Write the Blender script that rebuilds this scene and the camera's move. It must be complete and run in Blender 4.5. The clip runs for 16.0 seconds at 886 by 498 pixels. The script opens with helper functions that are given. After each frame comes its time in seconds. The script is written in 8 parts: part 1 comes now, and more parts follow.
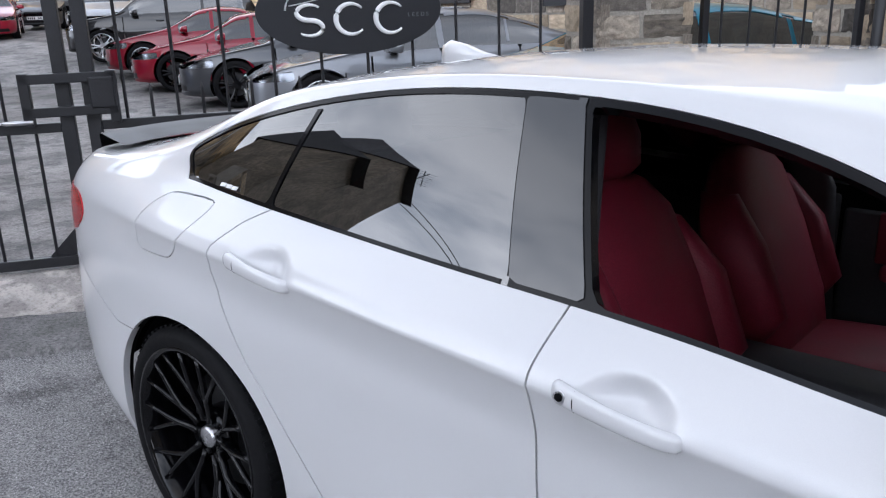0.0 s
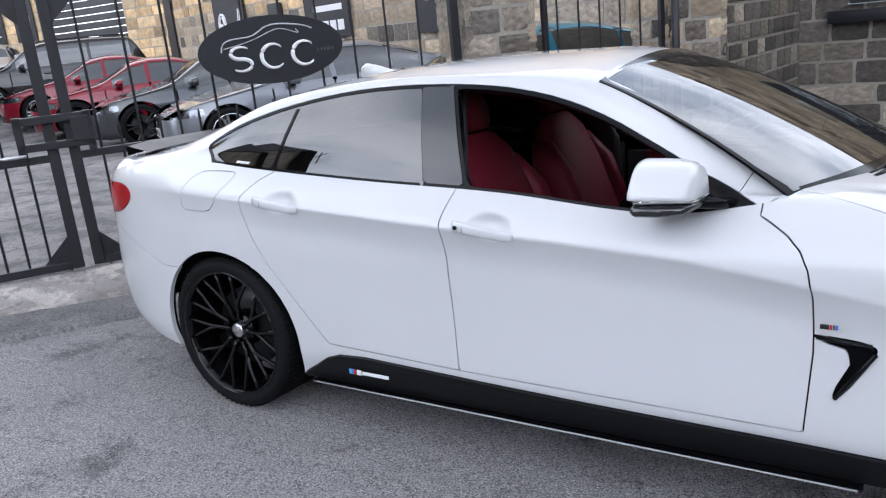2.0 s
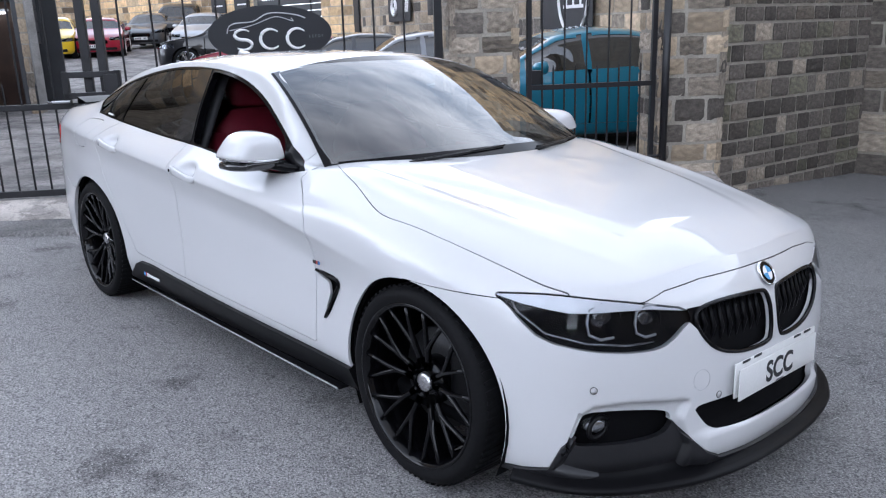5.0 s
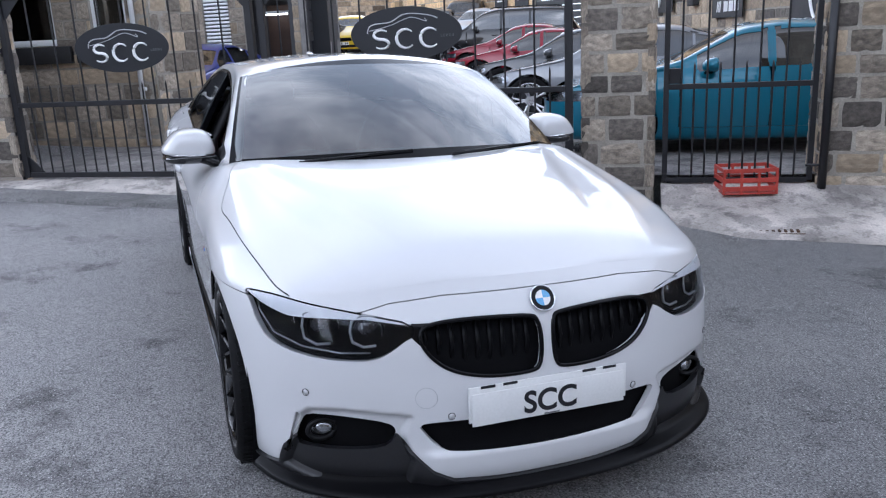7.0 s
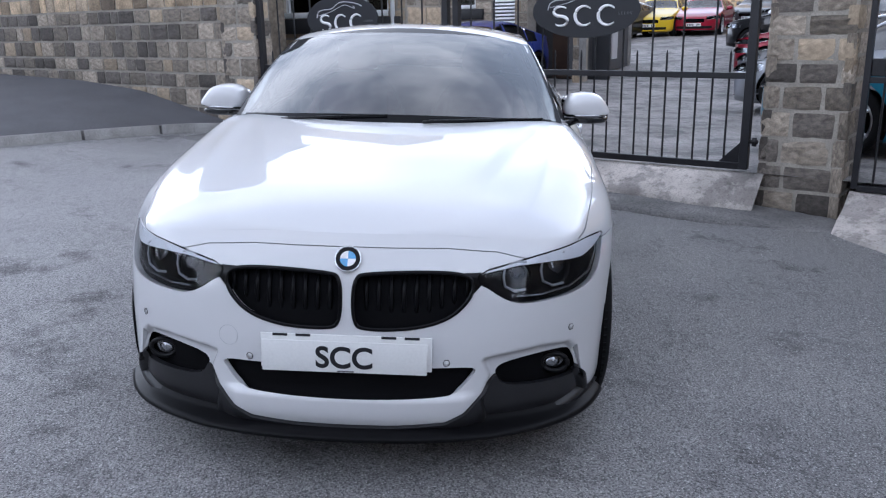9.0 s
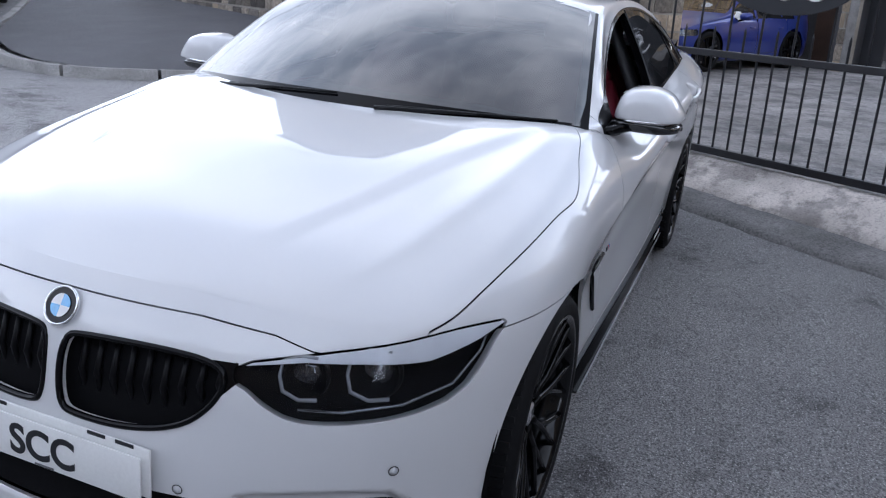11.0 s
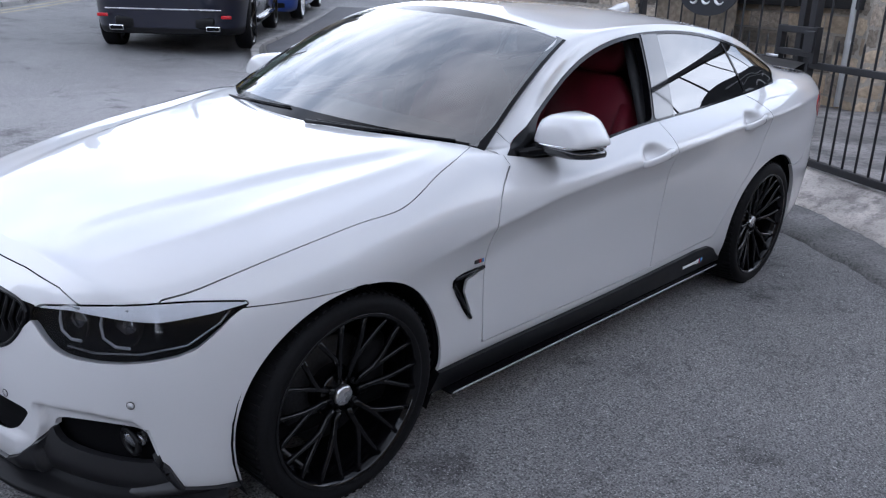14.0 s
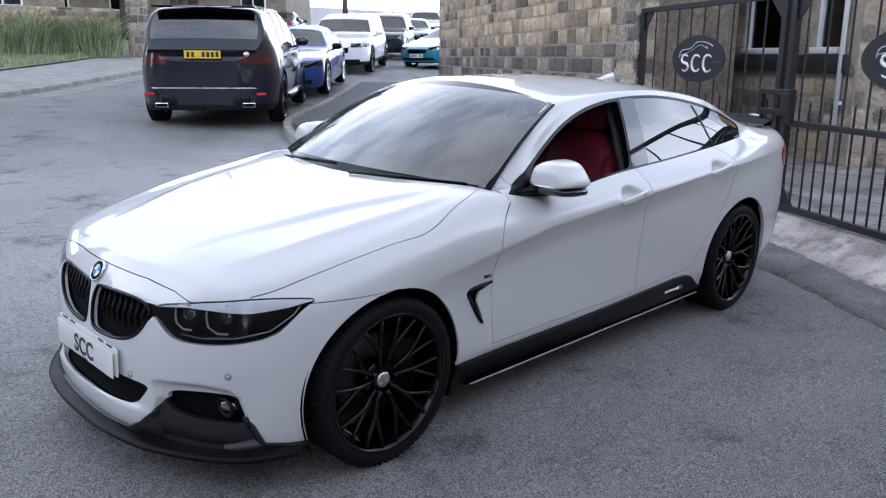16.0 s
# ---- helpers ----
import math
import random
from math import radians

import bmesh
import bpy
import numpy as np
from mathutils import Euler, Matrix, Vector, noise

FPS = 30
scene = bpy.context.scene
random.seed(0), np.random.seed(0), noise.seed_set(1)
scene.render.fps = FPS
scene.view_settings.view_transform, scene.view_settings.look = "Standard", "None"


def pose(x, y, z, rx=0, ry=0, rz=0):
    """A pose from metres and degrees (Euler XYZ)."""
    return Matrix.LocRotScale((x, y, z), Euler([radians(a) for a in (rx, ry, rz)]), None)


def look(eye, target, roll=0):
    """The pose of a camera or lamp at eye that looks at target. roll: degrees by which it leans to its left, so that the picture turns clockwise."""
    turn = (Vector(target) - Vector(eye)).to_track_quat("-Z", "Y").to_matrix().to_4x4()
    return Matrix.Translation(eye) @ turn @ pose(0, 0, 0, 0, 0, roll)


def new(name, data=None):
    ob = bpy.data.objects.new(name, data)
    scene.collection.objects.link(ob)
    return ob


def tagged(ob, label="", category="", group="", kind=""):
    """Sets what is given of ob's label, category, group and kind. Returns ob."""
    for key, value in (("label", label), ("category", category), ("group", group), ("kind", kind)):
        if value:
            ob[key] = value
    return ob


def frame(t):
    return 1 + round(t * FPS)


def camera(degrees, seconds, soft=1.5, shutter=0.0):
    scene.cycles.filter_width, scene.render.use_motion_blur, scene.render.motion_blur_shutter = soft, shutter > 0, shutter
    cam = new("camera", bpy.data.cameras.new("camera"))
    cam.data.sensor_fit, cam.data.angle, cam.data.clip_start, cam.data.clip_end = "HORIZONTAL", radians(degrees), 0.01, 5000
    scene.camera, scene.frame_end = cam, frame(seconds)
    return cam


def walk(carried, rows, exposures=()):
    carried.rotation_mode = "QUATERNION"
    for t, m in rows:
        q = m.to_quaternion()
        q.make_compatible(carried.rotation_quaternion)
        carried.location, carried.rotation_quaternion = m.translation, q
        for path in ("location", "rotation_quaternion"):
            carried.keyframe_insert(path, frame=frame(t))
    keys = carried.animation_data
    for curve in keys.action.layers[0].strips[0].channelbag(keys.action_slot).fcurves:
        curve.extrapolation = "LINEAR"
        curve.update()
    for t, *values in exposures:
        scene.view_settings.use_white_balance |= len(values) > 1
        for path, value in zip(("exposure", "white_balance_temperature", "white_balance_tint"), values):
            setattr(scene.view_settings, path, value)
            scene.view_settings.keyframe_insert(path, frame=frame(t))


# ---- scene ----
cam = camera(57.8, 16.0, 1.2)
PATH = [
    (0, (0.422, -1.861, 1.499), (-0.852, -0.433, 0.917), -1.9),
    (0.5, (0.620, -2.213, 1.537), (-0.589, -0.730, 0.954), -3.2),
    (1, (0.737, -2.526, 1.548), (-0.371, -0.982, 0.924), -7.0),
    (1.5, (0.930, -2.796, 1.549), (-0.162, -1.220, 0.979), -6.2),
    (2, (1.159, -2.987, 1.533), (0.077, -1.392, 0.997), -5.9),
    (2.5, (1.421, -2.999, 1.546), (0.315, -1.399, 1.079), -5.3),
    (3, (1.832, -3.012, 1.556), (0.711, -1.412, 1.128), -4.9),
    (3.5, (2.220, -2.965, 1.541), (1.049, -1.402, 1.112), -4.3),
    (4, (2.576, -2.791, 1.529), (1.309, -1.311, 1.074), -3.3),
    (4.5, (2.979, -2.599, 1.501), (1.619, -1.217, 1.009), -2.4),
    (5, (3.262, -2.330, 1.472), (1.811, -1.058, 0.945), -1.8),
    (5.2, (3.334, -2.182, 1.477), (1.845, -0.959, 0.939), -1.8),
    (7.3, (4.261, -0.792, 1.463), (2.400, -0.260, 0.957), -2.8),
    (7.5, (4.330, -0.647, 1.448), (2.447, -0.195, 0.949), -2.8),
    (8, (4.418, -0.268, 1.436), (2.499, -0.007, 0.936), -2.5),
    (8.5, (4.484, 0.123, 1.400), (2.552, 0.193, 0.888), -2.0),
    (9, (4.410, 0.447, 1.367), (2.486, 0.333, 0.834), -1.1),
    (9.5, (4.201, 0.776, 1.392), (2.301, 0.493, 0.836), 0.1),
    (9.7, (4.110, 0.905, 1.383), (2.222, 0.562, 0.820), 0.6),
    (11.8, (2.719, 1.286, 1.335), (1.026, 0.450, 0.677), 3.1),
    (12, (2.634, 1.264, 1.329), (0.959, 0.395, 0.667), 3.1),
    (12.5, (2.514, 1.362, 1.325), (0.916, 0.362, 0.656), 3.6),
    (13, (2.449, 1.710, 1.358), (0.991, 0.527, 0.668), 3.7),
    (13.5, (2.589, 2.097, 1.408), (1.183, 0.849, 0.726), 2.9),
    (14, (2.757, 2.474, 1.461), (1.371, 1.177, 0.832), 1.8),
    (14.5, (2.930, 2.768, 1.489), (1.554, 1.433, 0.919), 1.2),
    (15, (3.156, 2.907, 1.494), (1.783, 1.549, 0.974), 0.8),
    (15.5, (3.271, 2.978, 1.505), (1.898, 1.609, 1.016), 0.5),
    (16, (3.268, 2.990, 1.489), (1.888, 1.620, 1.022), 0.3),
]
walk(cam, [(t, look(eye, target, roll)) for t, eye, target, roll in PATH], [(0, 0.72, 6060, 13), (2.5, 0.84, 6000, 13), (5, 0.84, 5870, 13), (8, 0.64, 5700, 14), (9.5, 0.64, 5700, 14), (12.1, 0.28, 5750, 14), (12.7, 0.22, 5750, 14), (13.2, 0.34, 5750, 14), (14, 0.66, 5750, 14), (15, 0.70, 5750, 14), (16, 0.70, 5750, 14)])

# ---------------------------------------------------------------- light
world = bpy.data.worlds.new("sky")
scene.world = world
world.use_nodes = True
wn = world.node_tree.nodes
wl = world.node_tree.links
sky = wn.new("ShaderNodeTexSky")
sky.sky_type = "NISHITA"
sky.sun_disc = False
sky.sun_elevation, sky.sun_rotation = radians(67), radians(163)
sky.air_density, sky.dust_density = 1.0, 2.0
coord = wn.new("ShaderNodeTexCoord")
stretch = wn.new("ShaderNodeMapping")
stretch.inputs["Scale"].default_value = (1.0, 1.0, 2.2)
cloud = wn.new("ShaderNodeTexNoise")
cloud.inputs["Scale"].default_value, cloud.inputs["Detail"].default_value, cloud.inputs["Roughness"].default_value = 2.6, 9.0, 0.58
cover = wn.new("ShaderNodeMapRange")
cover.inputs["From Min"].default_value, cover.inputs["From Max"].default_value = 0.38, 0.60
grey = wn.new("ShaderNodeMixRGB")
grey.inputs["Color1"].default_value = (5.4, 6.1, 7.1, 1)
grey.inputs["Color2"].default_value = (13.0, 13.3, 13.7, 1)
# thin haze: the cloud sheet is brighter low down than overhead
split = wn.new("ShaderNodeSeparateXYZ")
haze = wn.new("ShaderNodeMapRange")
haze.inputs["From Min"].default_value, haze.inputs["From Max"].default_value = 0.05, 0.95
haze.inputs["To Min"].default_value, haze.inputs["To Max"].default_value = 3.1, 0.30
low_sky = wn.new("ShaderNodeMixRGB")
low_sky.blend_type, low_sky.inputs["Fac"].default_value = "MULTIPLY", 1
veil = wn.new("ShaderNodeMixRGB")
veil.inputs["Fac"].default_value = 0.86
wl.new(coord.outputs["Generated"], stretch.inputs["Vector"])
wl.new(stretch.outputs["Vector"], cloud.inputs["Vector"])
wl.new(cloud.outputs["Fac"], cover.inputs["Value"])
wl.new(cover.outputs["Result"], grey.inputs["Fac"])
wl.new(sky.outputs["Color"], veil.inputs["Color1"])
wl.new(coord.outputs["Generated"], split.inputs["Vector"])
wl.new(split.outputs["Z"], haze.inputs["Value"])
wl.new(grey.outputs["Color"], low_sky.inputs["Color1"])
wl.new(haze.outputs["Result"], low_sky.inputs["Color2"])
wl.new(low_sky.outputs["Color"], veil.inputs["Color2"])
wl.new(veil.outputs["Color"], wn["Background"].inputs["Color"])
wn["Background"].inputs["Strength"].default_value = 0.10

sun = new("sun", bpy.data.lights.new("sun", "SUN"))
sun.data.energy, sun.data.angle, sun.data.color = 0.18, radians(110), (1.0, 0.96, 0.9)
sun.matrix_world = look((1.0, -3.2, 8.0), (0, 0, 0))


# ---------------------------------------------------------------- materials
def material(name, color, rough=0.5, metal=0.0, vary=0.12, scale=6.0, fine=120.0, bump=0.0, bump_scale=80.0,
             coat=0.0, spec=0.5, second=None, random_tint=0.0, transmission=0.0, rough_vary=0.1):
    """A surface with stains at one scale, grain at a finer one, and fine relief."""
    m = bpy.data.materials.new(name)
    m.use_nodes = True
    n, l = m.node_tree.nodes, m.node_tree.links
    b = n["Principled BSDF"]
    b.inputs["Roughness"].default_value, b.inputs["Metallic"].default_value = rough, metal
    b.inputs["Specular IOR Level"].default_value = spec
    b.inputs["Coat Weight"].default_value, b.inputs["Coat Roughness"].default_value = coat, 0.03
    b.inputs["Transmission Weight"].default_value = transmission
    tc = n.new("ShaderNodeTexCoord")
    big, small = n.new("ShaderNodeTexNoise"), n.new("ShaderNodeTexNoise")
    big.inputs["Scale"].default_value, big.inputs["Detail"].default_value = scale, 6
    small.inputs["Scale"].default_value, small.inputs["Detail"].default_value = fine, 3
    for t in (big, small):
        l.new(tc.outputs["Object"], t.inputs["Vector"])
    ramp = n.new("ShaderNodeMapRange")
    ramp.inputs["From Min"].default_value, ramp.inputs["From Max"].default_value = 0.3, 0.7
    l.new(big.outputs["Fac"], ramp.inputs["Value"])
    mix = n.new("ShaderNodeMixRGB")
    dark = tuple(c * (1 - vary) for c in color)
    mix.inputs["Color1"].default_value = (*(second or dark), 1)
    mix.inputs["Color2"].default_value = (*[min(1, c * (1 + vary * 0.6)) for c in color], 1)
    l.new(ramp.outputs["Result"], mix.inputs["Fac"])
    grain = n.new("ShaderNodeMixRGB")
    grain.blend_type = "MULTIPLY"
    grain.inputs["Fac"].default_value = min(1, vary * 2.5)
    l.new(mix.outputs["Color"], grain.inputs["Color1"])
    gr = n.new("ShaderNodeMapRange")
    gr.inputs["From Min"].default_value, gr.inputs["From Max"].default_value = 0.25, 0.75
    gr.inputs["To Min"].default_value, gr.inputs["To Max"].default_value = 0.55, 1.3
    l.new(small.outputs["Fac"], gr.inputs["Value"])
    l.new(gr.outputs["Result"], grain.inputs["Color2"])
    out = grain.outputs["Color"]
    if random_tint:
        info = n.new("ShaderNodeObjectInfo")
        rr = n.new("ShaderNodeMapRange")
        rr.inputs["To Min"].default_value, rr.inputs["To Max"].default_value = 1 - random_tint, 1 + random_tint
        l.new(info.outputs["Random"], rr.inputs["Value"])
        tint = n.new("ShaderNodeMixRGB")
        tint.blend_type, tint.inputs["Fac"].default_value = "MULTIPLY", 1
        l.new(out, tint.inputs["Color1"])
        l.new(rr.outputs["Result"], tint.inputs["Color2"])
        out = tint.outputs["Color"]
    l.new(out, b.inputs["Base Color"])
    if rough_vary:
        rv = n.new("ShaderNodeMapRange")
        rv.inputs["To Min"].default_value = max(0.02, rough * (1 - rough_vary * 2))
        rv.inputs["To Max"].default_value = min(1, rough * (1 + rough_vary * 2))
        l.new(big.outputs["Fac"], rv.inputs["Value"])
        l.new(rv.outputs["Result"], b.inputs["Roughness"])
    if bump:
        bt = n.new("ShaderNodeTexNoise")
        bt.inputs["Scale"].default_value, bt.inputs["Detail"].default_value = bump_scale, 5
        l.new(tc.outputs["Object"], bt.inputs["Vector"])
        bp = n.new("ShaderNodeBump")
        bp.inputs["Strength"].default_value, bp.inputs["Distance"].default_value = bump, 0.01
        l.new(bt.outputs["Fac"], bp.inputs["Height"])
        l.new(bp.outputs["Normal"], b.inputs["Normal"])
    return m


def glow(name, color, strength):
    m = bpy.data.materials.new(name)
    m.use_nodes = True
    b = m.node_tree.nodes["Principled BSDF"]
    b.inputs["Emission Color"].default_value, b.inputs["Emission Strength"].default_value = (*color, 1), strength
    return m


def glass(name, tint, rough=0.0, ior=1.6):
    """Thin glazing: mostly clear or tinted, with a mirror-like coat."""
    m = bpy.data.materials.new(name)
    m.use_nodes = True
    n, l = m.node_tree.nodes, m.node_tree.links
    n.remove(n["Principled BSDF"])
    clear, shine, mix, fres = (n.new("ShaderNode" + k) for k in ("BsdfTransparent", "BsdfGlossy", "MixShader", "Fresnel"))
    clear.inputs["Color"].default_value = (*tint, 1)
    shine.inputs["Roughness"].default_value = rough
    fres.inputs["IOR"].default_value = ior
    l.new(fres.outputs["Fac"], mix.inputs["Fac"])
    l.new(clear.outputs["BSDF"], mix.inputs[1])
    l.new(shine.outputs["BSDF"], mix.inputs[2])
    l.new(mix.outputs["Shader"], n["Material Output"].inputs["Surface"])
    return m


M = {}
M["white"] = material("pearl white paint", (0.605, 0.605, 0.617), 0.38, 0.0, 0.03, 1.2, 700, coat=1.0, rough_vary=0.02)
M["black"] = material("gloss black trim", (0.003, 0.003, 0.004), 0.12, vary=0.1, spec=0.17)
M["piano"] = material("polished black pillar cover", (0.010, 0.011, 0.013), 0.05, vary=0.05, spec=0.5, rough_vary=0)
M["piano"].node_tree.nodes["Principled BSDF"].inputs["IOR"].default_value = 1.75
M["satin"] = material("satin black trim", (0.006, 0.006, 0.007), 0.38, vary=0.15, spec=0.2)
M["dark"] = material("dark underbody", (0.004, 0.004, 0.005), 0.9, spec=0.1)
M["rubber"] = material("tyre rubber", (0.006, 0.006, 0.007), 0.7, spec=0.15, vary=0.2, fine=90, bump=0.1)
M["rim"] = material("gloss black alloy", (0.003, 0.003, 0.004), 0.11, 0.0, 0.1, coat=0.1, spec=0.25)
M["chrome"] = material("chrome", (0.75, 0.76, 0.78), 0.08, 1.0, 0.02)
M["alu"] = material("brushed aluminium", (0.62, 0.62, 0.64), 0.28, 1.0, 0.06, fine=300)
M["disc"] = material("brake disc steel", (0.06, 0.06, 0.063), 0.45, 1.0, 0.2)
M["red leather"] = material("red leather", (0.15, 0.011, 0.024), 0.55, vary=0.2, spec=0.3, scale=9, fine=260, bump=0.15, bump_scale=220)
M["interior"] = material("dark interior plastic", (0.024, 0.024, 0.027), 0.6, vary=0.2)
M["tail"] = material("red tail lamp lens", (0.42, 0.008, 0.014), 0.2, vary=0.2, coat=0.3)
M["lip"] = material("dull black plastic", (0.004, 0.004, 0.005), 0.35, vary=0.15, spec=0.12)
M["flap"] = material("satin black bumper flap", (0.016, 0.016, 0.018), 0.34, vary=0.15, spec=0.45)
M["plate"] = material("white plate plastic", (0.75, 0.75, 0.74), 0.3, vary=0.04)
M["plate yellow"] = material("yellow plate plastic", (0.72, 0.50, 0.03), 0.3, vary=0.05)
M["clear glass"] = glass("windscreen glass", (0.22, 0.26, 0.26), ior=3.6)
M["tint glass"] = glass("privacy glass", (0.04, 0.044, 0.048), ior=2.5)
M["lamp glass"] = glass("headlamp glass", (0.85, 0.87, 0.9), ior=1.38)
M["lamp back"] = material("dark lamp housing", (0.028, 0.028, 0.032), 0.22, 0.5, 0.3, 25)
M["brow"] = material("silver lamp strip", (0.88, 0.88, 0.90), 0.3, 0.0, 0.05, 20)
M["lamp silver"] = material("lamp reflector", (0.32, 0.33, 0.35), 0.15, 0.8, 0.2, 20)
M["lamp lens"] = material("dark lens glass", (0.03, 0.03, 0.034), 0.06, vary=0.3, scale=40, coat=1.0)
M["ring grey"] = material("pale lamp ring plastic", (0.42, 0.43, 0.45), 0.25, vary=0.06)
M["blue"] = material("blue enamel", (0.05, 0.22, 0.62), 0.25, coat=0.6)
M["skyblue"] = material("pale blue enamel", (0.10, 0.38, 0.72), 0.25, coat=0.6)
M["badge red"] = material("red enamel", (0.5, 0.02, 0.03), 0.3)
M["old tarmac"] = material("old coarse tarmac", (0.215, 0.21, 0.208), 0.85, vary=0.35, scale=3.0, fine=70, bump=0.8, bump_scale=110)
M["concrete"] = material("weathered concrete", (0.66, 0.605, 0.56), 0.85, vary=0.35, scale=1.6, fine=60, bump=0.6, bump_scale=60, second=(0.26, 0.24, 0.225))
M["kerb stone"] = material("kerb concrete", (0.30, 0.29, 0.28), 0.85, vary=0.3, scale=4, fine=80, bump=0.4)
M["mortar"] = material("pale mortar", (0.35, 0.32, 0.275), 0.95, vary=0.25, scale=5, fine=90, bump=0.6)
M["stone"] = material("gritstone block", (0.33, 0.28, 0.225), 0.9, vary=0.45, scale=5, fine=45, bump=0.9, bump_scale=35, random_tint=0.5)
M["tan stone"] = material("tan gritstone block", (0.44, 0.35, 0.25), 0.9, vary=0.3, scale=4, fine=60, bump=0.7, bump_scale=40, random_tint=0.35)
M["iron"] = material("black painted steel", (0.008, 0.008, 0.011), 0.45, vary=0.3, scale=9, bump=0.1)
M["sign black"] = material("matt black sign board", (0.007, 0.008, 0.012), 0.5, vary=0.15)
M["sign white"] = material("white sign vinyl", (0.8, 0.8, 0.8), 0.5, vary=0.04)
M["sign grey"] = material("grey sign vinyl", (0.12, 0.12, 0.13), 0.5, vary=0.1)



def road_surface(name, dark, pale, middle, radii):
    """Tarmac of two ages: a paler worn patch round a middle, stains, bright chippings and a coarse grain."""
    m = material(name, dark, 0.74, vary=0.16, scale=1.1, fine=150, bump=1.2, bump_scale=170)
    n, l = m.node_tree.nodes, m.node_tree.links
    b = n["Principled BSDF"]
    old = b.inputs["Base Color"].links[0].from_socket
    tc = n.new("ShaderNodeTexCoord")

    def noise(scale, detail, lo, hi, rough=0.6):
        t = n.new("ShaderNodeTexNoise")
        t.inputs["Scale"].default_value, t.inputs["Detail"].default_value, t.inputs["Roughness"].default_value = scale, detail, rough
        l.new(tc.outputs["Object"], t.inputs["Vector"])
        r = n.new("ShaderNodeMapRange")
        r.inputs["From Min"].default_value, r.inputs["From Max"].default_value = lo, hi
        l.new(t.outputs["Fac"], r.inputs["Value"])
        return r.outputs["Result"]

    def blend(kind, fac, a, c):
        x = n.new("ShaderNodeMixRGB")
        x.blend_type = kind
        l.new(fac, x.inputs["Fac"])
        l.new(a, x.inputs["Color1"])
        x.inputs["Color2"].default_value = (*c, 1)
        return x.outputs["Color"]

    # the paler patch
    mp = n.new("ShaderNodeMapping")
    mp.vector_type = "TEXTURE"
    mp.inputs["Location"].default_value = (*middle, 0)
    mp.inputs["Scale"].default_value = (*radii, 1)
    l.new(tc.outputs["Object"], mp.inputs["Vector"])
    flat = n.new("ShaderNodeVectorMath")
    flat.operation = "MULTIPLY"
    flat.inputs[1].default_value = (1, 1, 0)
    l.new(mp.outputs["Vector"], flat.inputs[0])
    ln = n.new("ShaderNodeVectorMath")
    ln.operation = "LENGTH"
    l.new(flat.outputs["Vector"], ln.inputs[0])
    wob = n.new("ShaderNodeMath")
    wob.operation = "MULTIPLY_ADD"
    l.new(noise(0.9, 5, 0.3, 0.7), wob.inputs[0])
    wob.inputs[1].default_value = 0.55
    l.new(ln.outputs["Value"], wob.inputs[2])
    edge = n.new("ShaderNodeMapRange")
    edge.inputs["From Min"].default_value, edge.inputs["From Max"].default_value = 1.6, 0.85
    edge.inputs["To Min"].default_value, edge.inputs["To Max"].default_value = 0.0, 1.0
    l.new(wob.outputs["Value"], edge.inputs["Value"])
    c = blend("MULTIPLY", edge.outputs["Result"], old, tuple(p / d for p, d in zip(pale, dark)))
    # broad stains, dark damp spots, worn pale scrapes, chippings
    c = blend("MULTIPLY", noise(0.55, 4, 0.45, 0.75), c, (0.72, 0.72, 0.74))
    c = blend("MULTIPLY", noise(1.7, 10, 0.545, 0.635, 0.74), c, (0.46, 0.45, 0.46))
    c = blend("SCREEN", noise(1.25, 10, 0.58, 0.70, 0.76), c, (0.13, 0.12, 0.118))
    c = blend("MULTIPLY", noise(26, 6, 0.48, 0.66, 0.7), c, (0.74, 0.74, 0.75))
    c = blend("SCREEN", noise(150, 2, 0.60, 0.68), c, (0.55, 0.55, 0.55))
    c = blend("MULTIPLY", noise(125, 3, 0.44, 0.62), c, (0.30, 0.30, 0.31))
    l.new(c, b.inputs["Base Color"])
    return m


def patchy(m, layers):
    """Adds worn or stained patches with ragged edges: (scale, from, to, tint) for each layer."""
    n, l = m.node_tree.nodes, m.node_tree.links
    b = n["Principled BSDF"]
    tc = n.new("ShaderNodeTexCoord")
    c = b.inputs["Base Color"].links[0].from_socket
    for scale, lo, hi, tint in layers:
        t, r, x = n.new("ShaderNodeTexNoise"), n.new("ShaderNodeMapRange"), n.new("ShaderNodeMixRGB")
        t.inputs["Scale"].default_value, t.inputs["Detail"].default_value, t.inputs["Roughness"].default_value = scale, 9, 0.68
        l.new(tc.outputs["Object"], t.inputs["Vector"])
        r.inputs["From Min"].default_value, r.inputs["From Max"].default_value = lo, hi
        l.new(t.outputs["Fac"], r.inputs["Value"])
        x.blend_type = "MULTIPLY"
        l.new(r.outputs["Result"], x.inputs["Fac"])
        l.new(c, x.inputs["Color1"])
        x.inputs["Color2"].default_value = (*tint, 1)
        c = x.outputs["Color"]
    l.new(c, b.inputs["Base Color"])


patchy(M["concrete"], ((2.6, 0.50, 0.56, (0.64, 0.64, 0.65)), (9.0, 0.54, 0.62, (0.68, 0.68, 0.68)), (60, 0.5, 0.62, (0.75, 0.75, 0.75))))
patchy(M["old tarmac"], ((45, 0.48, 0.62, (0.6, 0.6, 0.6)), (2.0, 0.5, 0.62, (0.75, 0.76, 0.74))))
M["tarmac"] = road_surface("worn tarmac", (0.31, 0.306, 0.308), (0.50, 0.487, 0.482), (-0.2, -3.2), (4.6, 4.0))

